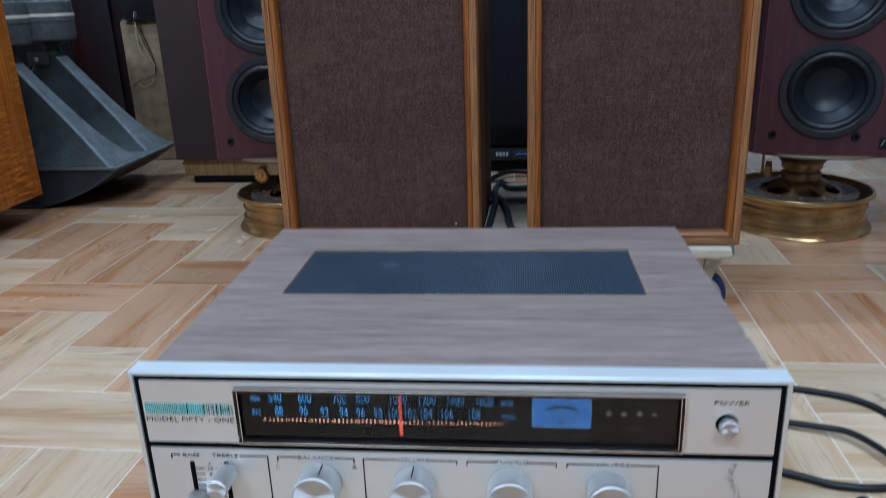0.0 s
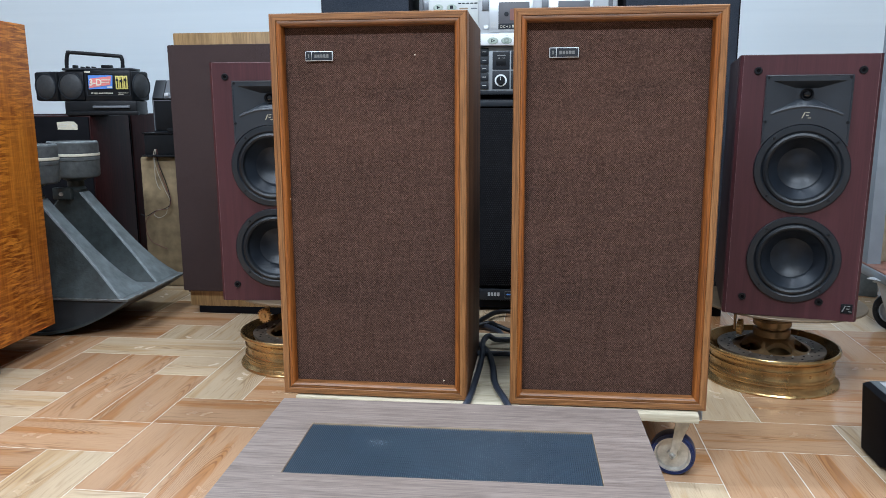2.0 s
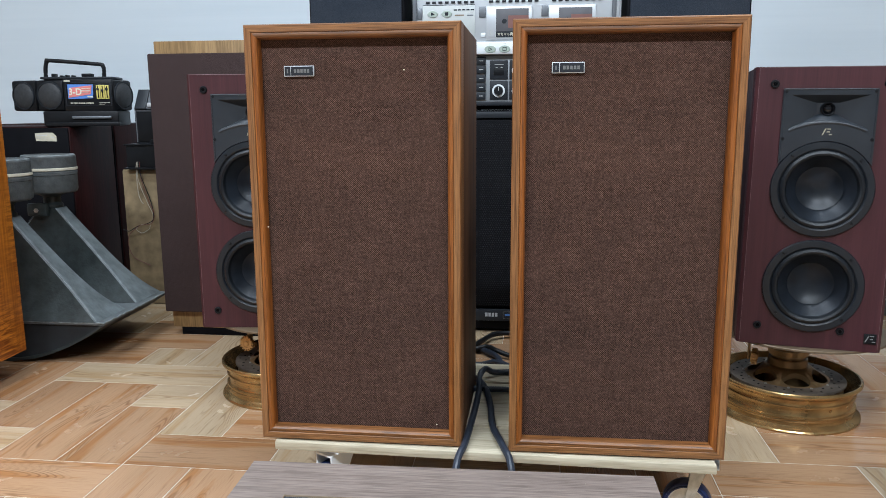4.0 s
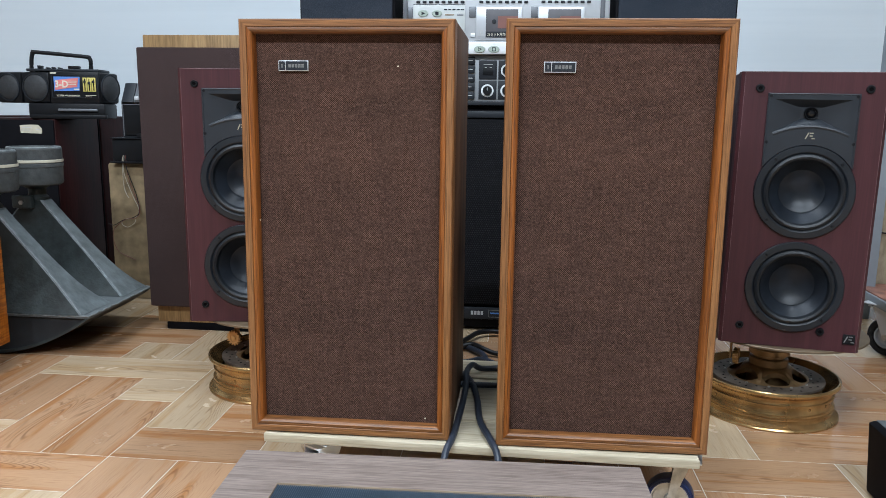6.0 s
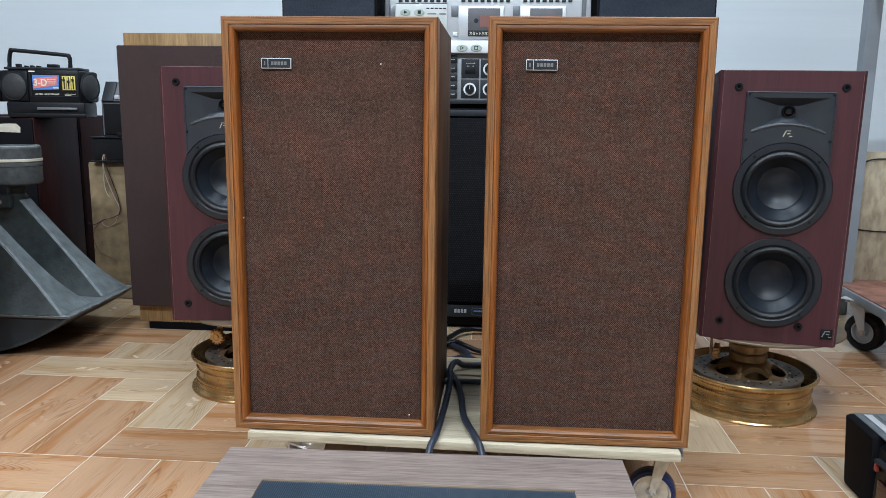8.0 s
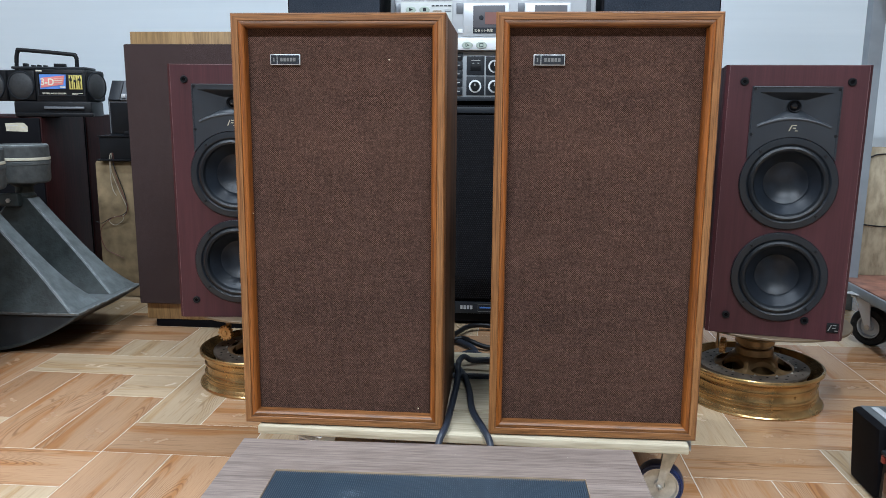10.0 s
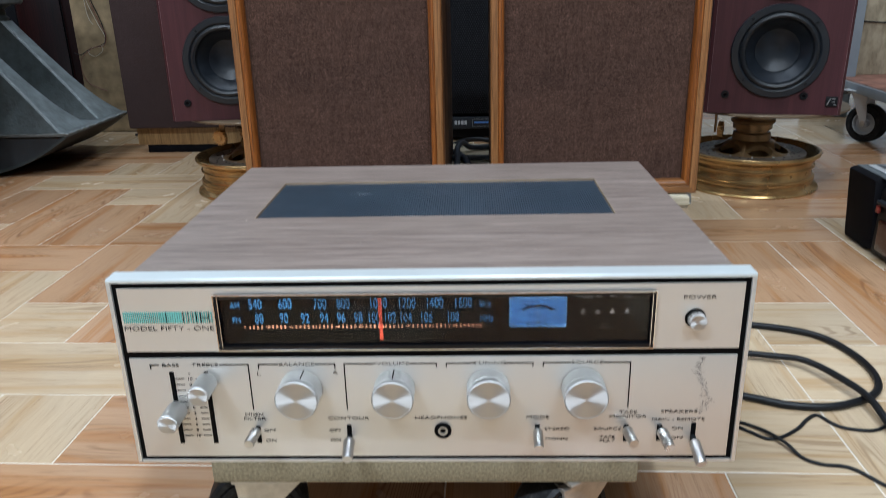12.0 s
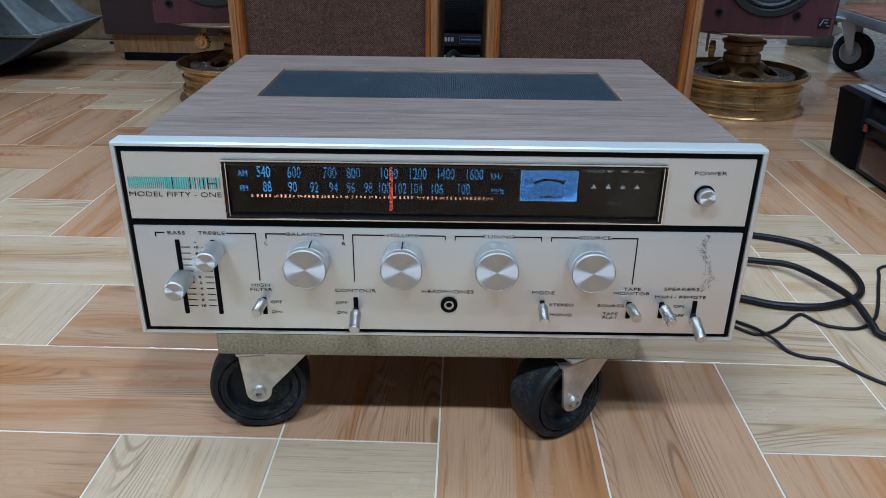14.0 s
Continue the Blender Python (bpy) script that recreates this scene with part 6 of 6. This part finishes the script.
def boombox():
    t = thing("boombox", "black portable radio-cassette with a raised carrying handle, on a dark cabinet", "boombox", pose(-1.350, 1.868, 0.5600, 0, 0, 9))
    part("base", box(-0.092, 0.138, -0.045, 0.06, 0.0, 0.046, 0.006), BLACK, t)
    part("base_lip", box(-0.080, 0.146, -0.060, -0.0452, -0.001, 0.012, 0.003), BLACK, t)
    part("chrome_strip", box(0.000, 0.118, -0.0535, -0.0455, 0.022, 0.030, 0.002), SILVER_DARK, t)
    body = part("body", box(-0.026, 0.124, -0.040, 0.07, 0.042, 0.142, 0.006), BLACK, t)
    part("top_slope", box(-0.100, 0.120, -0.024, 0.065, 0.1422, 0.150, 0.003), CHARCOAL, t)
    part("front_frame", bars([(-0.018, 0.120, 0.062, 0.064), (-0.018, 0.120, 0.130, 0.132), (-0.018, -0.016, 0.064, 0.130), (0.118, 0.120, 0.064, 0.130)], -0.0405, 0.0012), CHARCOAL, body)
    part("sticker_blue", prism([(-0.011, 0.082), (0.064, 0.084), (0.067, 0.126), (-0.011, 0.126)], 0.0008, "y", -0.0415), PRINT_BLUE, body, "blue and pink printed panel")
    part("sticker_pink", prism([(-0.009, 0.086), (0.058, 0.096), (0.063, 0.123), (-0.004, 0.116)], 0.0008, "y", -0.0425), PINK, body)
    lettering("3-D", 0.012, 0.104, 0.020, body, CREAM_PRINT, 0.9, -0.0432, slim=-0.035)
    lettering("3D FREE ANGLE SPEAKER", 0.030, 0.0693, 0.0045, body, CREAM_PRINT, 0.98, -0.0424, slim=-0.03)
    part("sticker_marks", bars([(0.032, 0.058, 0.112, 0.1135), (0.031, 0.057, 0.107, 0.1085), (0.030, 0.055, 0.102, 0.1035)], -0.0433, 0.0003), CREAM_PRINT, body)
    for mark in ((-0.020, -0.002, 0.1345, 0.1385), (0.048, 0.064, 0.0865, 0.0905), (0.082, 0.114, 0.0695, 0.0708), (0.082, 0.100, 0.0655, 0.0667)):
        part("printed_mark", bars([mark], -0.0424, 0.0004), CREAM_PRINT, body)
    for k in range(3):
        x = 0.0755 + 0.0132 * k
        part("equaliser_field", box(x, x + 0.0118, -0.0425, -0.0402, 0.082, 0.124, 0.0005), YELLOW_PRINT, body)
        part("equaliser_slot", bars([(x + 0.0046, x + 0.0074, 0.085, 0.121)], -0.0427, 0.0003), INK, body)
        part("equaliser_knob", box(x + 0.0026, x + 0.0094, -0.047, -0.0427, 0.108 - 0.004 * (k % 2), 0.115 - 0.004 * (k % 2), 0.0008), CHARCOAL, body)
    for s, x, y, turn, w in ((-1, -0.0285, -0.034, -10, 0.090), (-1, -0.1225, -0.014, -20, 0.094), (1, 0.1270, -0.036, 72, 0.084)):
        h = new("speaker_box")
        h.parent = t
        h.matrix_local = pose(x, y, 0, 0, 0, turn)
        xa, xb = (0, w) if s > 0 else (-w, 0)
        part("shell", box(xa, xb, 0.0, 0.070, 0.046, 0.140, 0.008), BLACK, h)
        m = Matrix.Translation(((xa + xb) / 2, 0.0, 0.093)) @ FRONT
        part("round_grille", lathe([(0, 0.010), (0.022, 0.0085), (0.036, 0.004), (0.0395, 0.001), (0.0395, -0.002), (0, -0.002)], m, 40), GRILLE_GREY, h)
        part("grille_ring", lathe([(0.0396, 0.0), (0.0396, 0.0035), (0.0425, 0.0035), (0.0430, 0.0)], m, 40), CHARCOAL, h)
    part("handle", tube([(-0.102, 0.02, 0.135), (-0.100, 0.02, 0.176), (-0.094, 0.02, 0.198), (-0.084, 0.02, 0.2015), (0.062, 0.02, 0.1900), (0.076, 0.02, 0.186), (0.080, 0.02, 0.172), (0.078, 0.02, 0.135)], 0.0062, 6, 10), BLACK, t, "square black carrying handle")
    for k, (x, w, z) in enumerate(((-0.070, 0.010, 0.160), (-0.045, 0.006, 0.155), (-0.028, 0.006, 0.156), (-0.010, 0.007, 0.155), (0.022, 0.030, 0.160))):
        part("top_key", box(x, x + w, -0.012, 0.012, 0.1502, z, 0.0015), BLACK, t)
    return t


GRILLE_GREY = plain("dark_grey_grille", (0.028, 0.029, 0.031), 0.6, vary=0.3, scale=200, bumps=0.4, bump_scale=700)
boombox()


def board_box():
    t = thing("fibreboard_box", "brown fibreboard speaker box with loose wires hanging out", "box", pose(-1.192, 1.810, 0))
    part("body", box(0.0, 0.34, 0.0, 0.26, 0.000, 0.4280, 0.008), HARDBOARD, t)
    part("pale_wire", tube([(0.060, -0.012, 0.452), (0.058, -0.016, 0.43), (0.055, -0.010, 0.364), (0.061, -0.010, 0.335), (0.068, -0.008, 0.322)], 0.0013, 8, 6), WIRE_WHITE, t)
    part("pale_wire", tube([(0.062, -0.010, 0.452), (0.060, -0.014, 0.40), (0.081, -0.010, 0.330), (0.0985, -0.010, 0.286), (0.086, -0.012, 0.260), (0.059, -0.010, 0.257), (0.0415, -0.012, 0.243), (0.059, -0.012, 0.231), (0.081, -0.010, 0.243), (0.086, -0.008, 0.256)], 0.0011, 8, 6), WIRE_WHITE, t)
    part("red_wire", tube([(0.066, -0.010, 0.452), (0.071, -0.012, 0.39), (0.090, -0.010, 0.325), (0.103, -0.012, 0.292), (0.092, -0.012, 0.262), (0.059, -0.013, 0.256), (0.030, -0.012, 0.238), (0.012, -0.010, 0.217), (0.010, -0.008, 0.183), (0.024, -0.008, 0.153), (0.047, -0.006, 0.139), (0.076, -0.006, 0.127)], 0.0011, 8, 6), WIRE_RED, t)
    part("dark_wire", tube([(0.064, -0.010, 0.452), (0.070, -0.014, 0.41), (0.094, -0.010, 0.33), (0.100, -0.012, 0.28), (0.084, -0.012, 0.263), (0.046, -0.012, 0.252), (0.016, -0.010, 0.236), (-0.004, -0.010, 0.242)], 0.0013, 8, 6), CABLE, t)
    return t


board_box()


def speaker_pod():
    t = thing("black_speaker_pod", "small black plastic box on top of the fibreboard box", "box", pose(-1.167, 1.80, 0.4282))
    part("base", box(0.0, 0.24, 0.0, 0.17, 0.0, 0.072, 0.004), BLACK, t)
    part("lip", box(-0.004, 0.244, -0.004, 0.174, 0.0722, 0.0765, 0.0015), BLACK, t)
    part("ledge", box(-0.004, 0.244, -0.012, -0.0002, 0.0, 0.006, 0.002), BLACK, t)
    return t


def tape_player():
    t = thing("black_tape_player", "upright black cassette player with a sloped grey-edged top", "cassette player", pose(-1.138, 1.815, 0.5049))
    part("body", prism([(0.0, 0.0), (0.11, 0.0), (0.11, 0.16), (0.030, 0.16), (0.0, 0.105)], 0.22, "x", 0.0, 0.004), CHARCOAL, t)
    part("face", box(0.010, 0.20, -0.004, 0.002, 0.006, 0.098, 0.003), BLACK, t)
    part("top_lid", prism([(-0.004, 0.104), (0.028, 0.160), (0.024, 0.164), (-0.009, 0.107)], 0.036, "x", 0.006, 0.0008), CHARCOAL, t)
    part("key_panel", prism([(-0.004, 0.104), (0.028, 0.160), (0.024, 0.164), (-0.009, 0.107)], 0.150, "x", 0.044, 0.0008), SILVER_DARK, t)
    for k in range(3):
        part("small_key", box(0.048 + 0.018 * k, 0.062 + 0.018 * k, -0.012 + 0.010 * (k % 2), 0.010 + 0.010 * (k % 2), 0.112 + 0.020 * (k % 2), 0.124 + 0.020 * (k % 2), 0.002), SILVER, t)
    part("face_edge", bars([(0.008, 0.202, 0.0985, 0.1010), (0.006, 0.0085, 0.006, 0.1010)], -0.0045, 0.0006), SILVER_DARK, t)
    part("front_latch", box(0.05, 0.085, -0.012, -0.002, 0.0, 0.014, 0.003), BLACK, t)
    return t


speaker_pod()
tape_player()


# ---- trolley and rack on the other side ----
def rack_trolley():
    t = thing("rack_trolley", "grey steel rack trolley with a red-brown board and plywood back", "trolley", pose(0.972, 1.250, 0, 0, 0, -1.5))
    part("platform", box(0.0, 0.75, 0.0, 0.46, 0.132, 0.1505, 0.002), RED_PLANK, t, "worn red-brown board")
    part("edge_channel", box(-0.004, 0.754, -0.008, -0.0004, 0.124, 0.148, 0.002), GREY_STEEL, t, "grey steel channel")
    part("edge_channel", box(-0.008, -0.0004, -0.0002, 0.46, 0.124, 0.148, 0.002), GREY_STEEL, t)
    for x, y in ((0.004, 0.402), (0.70, 0.402)):
        part("post", prism([(x, y), (x + 0.034, y), (x + 0.034, y + 0.004), (x + 0.004, y + 0.004), (x + 0.004, y + 0.034), (x, y + 0.034)], 1.10, "z", 0.1507), GREY_STEEL, t, "grey slotted angle post")
    part("shelf_beam", box(0.0385, 0.70, 0.394, 0.4015, 0.885, 0.925, 0.001), GREY_STEEL, t)
    part("shelf_board", box(0.006, 0.734, 0.05, 0.3935, 0.926, 0.944, 0.001), PLYWOOD, t)
    part("back_board", box(0.030, 0.73, 0.440, 0.452, 0.1507, 0.500, 0.001), PLYWOOD, t, "stained plywood sheet")
    part("wire", tube([(0.04, 0.437, 0.465), (0.07, 0.435, 0.480), (0.13, 0.435, 0.482)], 0.002, 6, 6), CABLE, t)
    part("wire", tube([(0.04, 0.437, 0.292), (0.10, 0.435, 0.287), (0.2, 0.435, 0.285)], 0.002, 6, 6), CABLE, t)
    for x, y, a in ((0.12, 0.060, 150), (0.69, 0.06, 170), (0.020, 0.300, 128), (0.69, 0.38, 20)):
        caster(t, x, y, 0.1315, 0.0485, 0.032, a, RUBBER, GREY_FACE, SILVER, 0.62, 0.62)
    return t


rack_trolley()


def floor_box():
    t = thing("grey_crate", "grey-green plastic crate on the floor by the wall", "crate", pose(1.00, 1.93, 0, 0, 0, -24))
    part("body", box(0.0, 0.13, 0.0, 0.20, 0.0, 0.075, 0.006), LIT_SIDE_AND_CRATE, t)
    part("rim", box(-0.004, 0.134, -0.004, 0.204, 0.0752, 0.084, 0.003), SILVER_DARK, t)
    return t


floor_box()


def lying_radio():
    t = thing("portable_stereo", "black portable cassette stereo standing on the floor tiles", "stereo", pose(0.627, 0.790, 0, 0, 0, 0) @ Matrix.Diagonal((1, 1.28, 0.99, 1)))
    end = [(0.011, 0.004), (0.19, 0.004), (0.19, 0.112), (0.175, 0.121), (0.012, 0.123), (0.003, 0.119)]
    bm = prism(end, 0.074, "y", -0.074, 0.009)
    part("speaker_end", bm, BLACK_MATTE, t, "rounded black speaker end")
    part("body", prism([(0.012, 0.006), (0.186, 0.006), (0.186, 0.106), (0.160, 0.117), (0.030, 0.117), (0.014, 0.106)], 0.2415, "y", -0.3158, 0.004), BLACK, t)
    part("speaker_end", prism(end, 0.074, "y", -0.39, 0.009), BLACK_MATTE, t, "rounded black speaker end")
    part("cassette_door", box(0.0065, 0.0118, -0.300, -0.090, 0.014, 0.064, 0.003), RED_PLASTIC, t, "smoked dark red cassette door")
    part("door_shelf", box(0.004, 0.014, -0.305, -0.082, 0.086, 0.092, 0.002), CHARCOAL, t)
    part("top_deck", box(0.014, 0.176, -0.382, -0.006, 0.1216, 0.1240, 0.001), DECK_GREY, t, "grey top deck")
    part("deck_stripe", box(0.026, 0.038, -0.372, -0.014, 0.1242, 0.1256, 0.0004), SILVER, t, "silver stripe along the top")
    part("tuning_scale", box(0.046, 0.060, -0.372, -0.014, 0.1242, 0.1252, 0.0004), SILVER_DARK, t)
    part("scale_marks", box(0.068, 0.100, -0.270, -0.030, 0.1242, 0.1252, 0.0004), SILVER, t)
    part("handle_recess", box(0.108, 0.150, -0.360, -0.028, 0.1242, 0.1310, 0.003), CHARCOAL, t)
    for k in range(5):
        part("top_key", box(0.070, 0.096, -0.262 + 0.034 * k, -0.236 + 0.034 * k, 0.1254, 0.1290, 0.001), CHARCOAL, t)
    part("red_lamp", box(0.0080, 0.0122, -0.0845, -0.0775, 0.070, 0.081, 0.001), RED_WINDOW, t)
    return t


DECK_GREY = plain("grey_green_plastic", (0.085, 0.098, 0.104), 0.42, vary=0.15, scale=40)
RED_WINDOW = plain("small_red_mark", (0.28, 0.04, 0.03), 0.4, vary=0.1)
lying_radio()


# ---- cables ----
def cable(points, radius, mat, label, flat=1.0, per=10):
    ob = new("cable", finish(tube(points, radius, per, 12, None, flat), "cable", mat))
    return tagged(ob, label, "cable", "loose cables")


cable([(0.13, 0.345, 0.16), (0.16, 0.372, 0.05), (0.22, 0.405, 0.008), (0.31, 0.430, 0.0042), (0.388, 0.419, 0.0042), (0.439, 0.393, 0.0042), (0.460, 0.345, 0.0042), (0.461, 0.295, 0.0042), (0.442, 0.257, 0.0042), (0.395, 0.233, 0.0042), (0.351, 0.233, 0.0042), (0.318, 0.246, 0.0042), (0.22, 0.29, 0.0042), (0.12, 0.345, 0.0042), (0.02, 0.37, 0.0042)], 0.0040, CABLE, "thick black mains cable looped on the tiles")
cable([(0.10, 0.345, 0.15), (0.15, 0.365, 0.05), (0.24, 0.36, 0.010), (0.355, 0.336, 0.008), (0.394, 0.314, 0.012), (0.419, 0.262, 0.0128), (0.426, 0.230, 0.0120), (0.426, 0.194, 0.008), (0.434, 0.172, 0.0039), (0.50, 0.130, 0.0039), (0.60, 0.09, 0.0039)], 0.0037, CABLE, "black cable running out over the tiles")
cable([(0.08, 0.345, 0.14), (0.13, 0.36, 0.04), (0.22, 0.27, 0.0017), (0.291, 0.190, 0.0017), (0.312, 0.177, 0.0017), (0.339, 0.193, 0.0017), (0.356, 0.211, 0.0017), (0.369, 0.219, 0.0017), (0.378, 0.204, 0.0017), (0.388, 0.196, 0.0017), (0.413, 0.193, 0.0017), (0.437, 0.210, 0.0017), (0.457, 0.241, 0.0017), (0.491, 0.308, 0.0017), (0.515, 0.342, 0.0017), (0.60, 0.36, 0.0017)], 0.0015, CABLE, "thin flat black twin lead bent in waves", 1.25)
cable([(0.06, 0.345, 0.14), (0.10, 0.355, 0.04), (0.20, 0.25, 0.0017), (0.292, 0.203, 0.0017), (0.316, 0.170, 0.0047), (0.327, 0.147, 0.0017), (0.341, 0.137, 0.0017), (0.365, 0.131, 0.0017), (0.394, 0.096, 0.0017), (0.47, 0.05, 0.0017), (0.55, 0.02, 0.0017)], 0.0015, CABLE, "thin black lead trailing over the tiles", 1.25)
cable([(-0.09, 0.42, 0.006), (-0.050, 0.50, 0.01), (-0.034, 0.555, 0.05), (-0.028, 0.592, 0.112), (-0.0195, 0.630, 0.1265), (-0.0150, 0.745, 0.1265), (-0.0140, 0.830, 0.1280), (-0.0165, 0.890, 0.1340), (-0.0080, 0.912, 0.1400), (0.004, 0.925, 0.1300), (0.02, 0.935, 0.1262), (0.06, 0.945, 0.1262)], 0.0052, CABLE_BLUE, "dark blue speaker cable between the speakers")
cable([(0.09, 0.42, 0.006), (0.060, 0.50, 0.01), (0.056, 0.560, 0.05), (0.048, 0.592, 0.112), (0.036, 0.622, 0.1265), (0.0175, 0.690, 0.1265), (0.0095, 0.770, 0.1265), (-0.001, 0.838, 0.1265), (-0.014, 0.880, 0.1265), (-0.03, 0.905, 0.1265), (-0.06, 0.93, 0.1265)], 0.0052, CABLE_BLUE, "dark blue speaker cable between the speakers")
cable([(-0.06, 0.83, 0.1262), (-0.02, 0.848, 0.1262), (0.0, 0.8455, 0.1268), (0.036, 0.848, 0.1262), (0.09, 0.846, 0.1262)], 0.0050, CABLE_BLUE, "dark blue cable lying across the pine dolly")
cable([(-0.06, 1.03, 0.018), (-0.02, 1.045, 0.03), (0.01, 1.06, 0.022), (0.028, 1.075, 0.012), (0.016, 1.10, 0.0062), (-0.01, 1.10, 0.010), (-0.03, 1.07, 0.012), (0.0, 1.04, 0.008), (0.07, 1.06, 0.0062)], 0.0056, CABLE, "coiled black cable on the floor behind the dolly")
cable([(-0.09, 1.18, 0.006), (-0.04, 1.19, 0.012), (0.0, 1.205, 0.026), (0.05, 1.215, 0.032), (0.11, 1.22, 0.02), (0.16, 1.22, 0.006)], 0.0062, CABLE, "black cable arched over the floor behind the dolly")
cable([(-0.09, 1.14, 0.006), (-0.03, 1.13, 0.0062), (0.02, 1.14, 0.0062), (0.09, 1.15, 0.0062)], 0.0056, CABLE, "black cable on the floor behind the dolly")
cable([(-0.14, 1.44, 0.006), (-0.085, 1.435, 0.007), (-0.053, 1.424, 0.010), (-0.033, 1.401, 0.012), (-0.006, 1.362, 0.012), (0.004, 1.318, 0.010), (0.006, 1.292, 0.008), (0.026, 1.284, 0.0062), (0.10, 1.29, 0.0062)], 0.0066, CABLE_BLUE, "dark blue cable curled on the floor behind the dolly")
cable([(-0.13, 1.44, 0.006), (-0.075, 1.452, 0.010), (-0.053, 1.480, 0.014), (-0.024, 1.535, 0.016), (0.022, 1.555, 0.014), (0.09, 1.54, 0.0066)], 0.0066, CABLE, "black cable arched over the floor behind the dolly")
cable([(-0.10, 1.40, 0.006), (-0.04, 1.42, 0.018), (-0.010, 1.392, 0.0185), (0.026, 1.379, 0.010), (0.09, 1.375, 0.0062)], 0.0060, CABLE, "black cable on the floor behind the dolly")
cable([(-0.12, 1.335, 0.006), (-0.05, 1.320, 0.0062), (-0.008, 1.306, 0.019), (0.030, 1.270, 0.020), (0.10, 1.25, 0.0062)], 0.0060, CABLE_BLUE, "dark blue cable on the floor behind the dolly")
cable([(-1.02, 1.74, 0.005), (-0.97, 1.75, 0.005), (-0.93, 1.78, 0.005), (-0.90, 1.86, 0.005)], 0.0042, CABLE, "short black cable on the floor by the horn")


# ---- tiled floor ----
P = 0.1255
GAP = 0.0008
# one square tile carries eight planks, in units of a plank's width: u0, u1, v0, v1, pale
PLANKS = [(2, 3, 0, 3, 0), (1, 2, 1, 3, 0), (3, 4, 0, 2, 0), (0, 1, 2, 4, 0), (1, 4, 3, 4, 1), (3, 4, 2, 3, 1), (0, 2, 0, 1, 1), (0, 1, 1, 2, 1)]
floor = tagged(new("floor", finish(box(-3.0, 3.0, -3.5, WALL_Y, -0.05, -0.0004), "floor", GROUT, False)), "wood-look ceramic tile floor in a herringbone plank pattern", "floor", kind="structure")
plank_mesh = {}


def plank_shape(bm, x, y, w, l, turned):
    """A plank centred on x, y with a softened edge, top at z = 0; l runs along y unless turned."""
    hx, hy = w / 2 - GAP, l / 2 - GAP
    if turned:
        hx, hy = hy, hx
    c = 0.0003
    lo = [bm.verts.new((x + sx * hx, y + sy * hy, -0.006)) for sx, sy in ((-1, -1), (1, -1), (1, 1), (-1, 1))]
    mid = [bm.verts.new((x + sx * hx, y + sy * hy, -c)) for sx, sy in ((-1, -1), (1, -1), (1, 1), (-1, 1))]
    top = [bm.verts.new((x + sx * (hx - c), y + sy * (hy - c), 0.0)) for sx, sy in ((-1, -1), (1, -1), (1, 1), (-1, 1))]
    for a, b in ((lo, mid), (mid, top)):
        for k in range(4):
            bm.faces.new((a[k], a[(k + 1) % 4], b[(k + 1) % 4], b[k]))
    bm.faces.new(top)


for length in (1, 2, 3):
    for pale in (0, 1):
        bm = bmesh.new()
        plank_shape(bm, 0, 0, P, P * length, False)
        plank_mesh[length, pale] = finish(bm, "plank", TILE_LIGHT if pale else TILE_BROWN, False)

QUARTERS = ((0, 1), (3, 2))  # quarter turns of four neighbouring tiles
rest = {0: bmesh.new(), 1: bmesh.new()}
rnd = random.Random(7)
for ti in range(-25, 27, 4):
    for tj in range(-30, 19, 4):
        turn = QUARTERS[(tj + 2) // 4 % 2][(ti + 9) // 4 % 2]
        near = -13 <= ti <= 7 and -2 <= tj <= 14
        for u0, u1, v0, v1, pale in PLANKS:
            for _ in range(turn):
                u0, u1, v0, v1 = 4 - v1, 4 - v0, u0, u1
            cx, cy = P * (ti + (u0 + u1) / 2), P * (tj + (v0 + v1) / 2)
            if not (-2.9 < cx < 2.9 and -3.4 < cy < 2.36):
                continue
            across = u1 - u0 > v1 - v0 or (u1 - u0 == v1 - v0 and turn % 2 == 0)
            length = max(u1 - u0, v1 - v0)
            if near:
                ob = new("plank", plank_mesh[length, pale])
                ob.parent = floor
                ob.matrix_local = pose(cx, cy, rnd.uniform(-0.0001, 0.0001), 0, 0, (90 if across else 0) + 180 * rnd.randint(0, 1))
            else:
                plank_shape(rest[pale], cx, cy, P, P * length, across)
for pale, bm in rest.items():
    ob = new("far_planks", finish(bm, "far_planks", TILE_LIGHT if pale else TILE_BROWN, False))
    ob.parent = floor
    tagged(ob, kind="stuff")
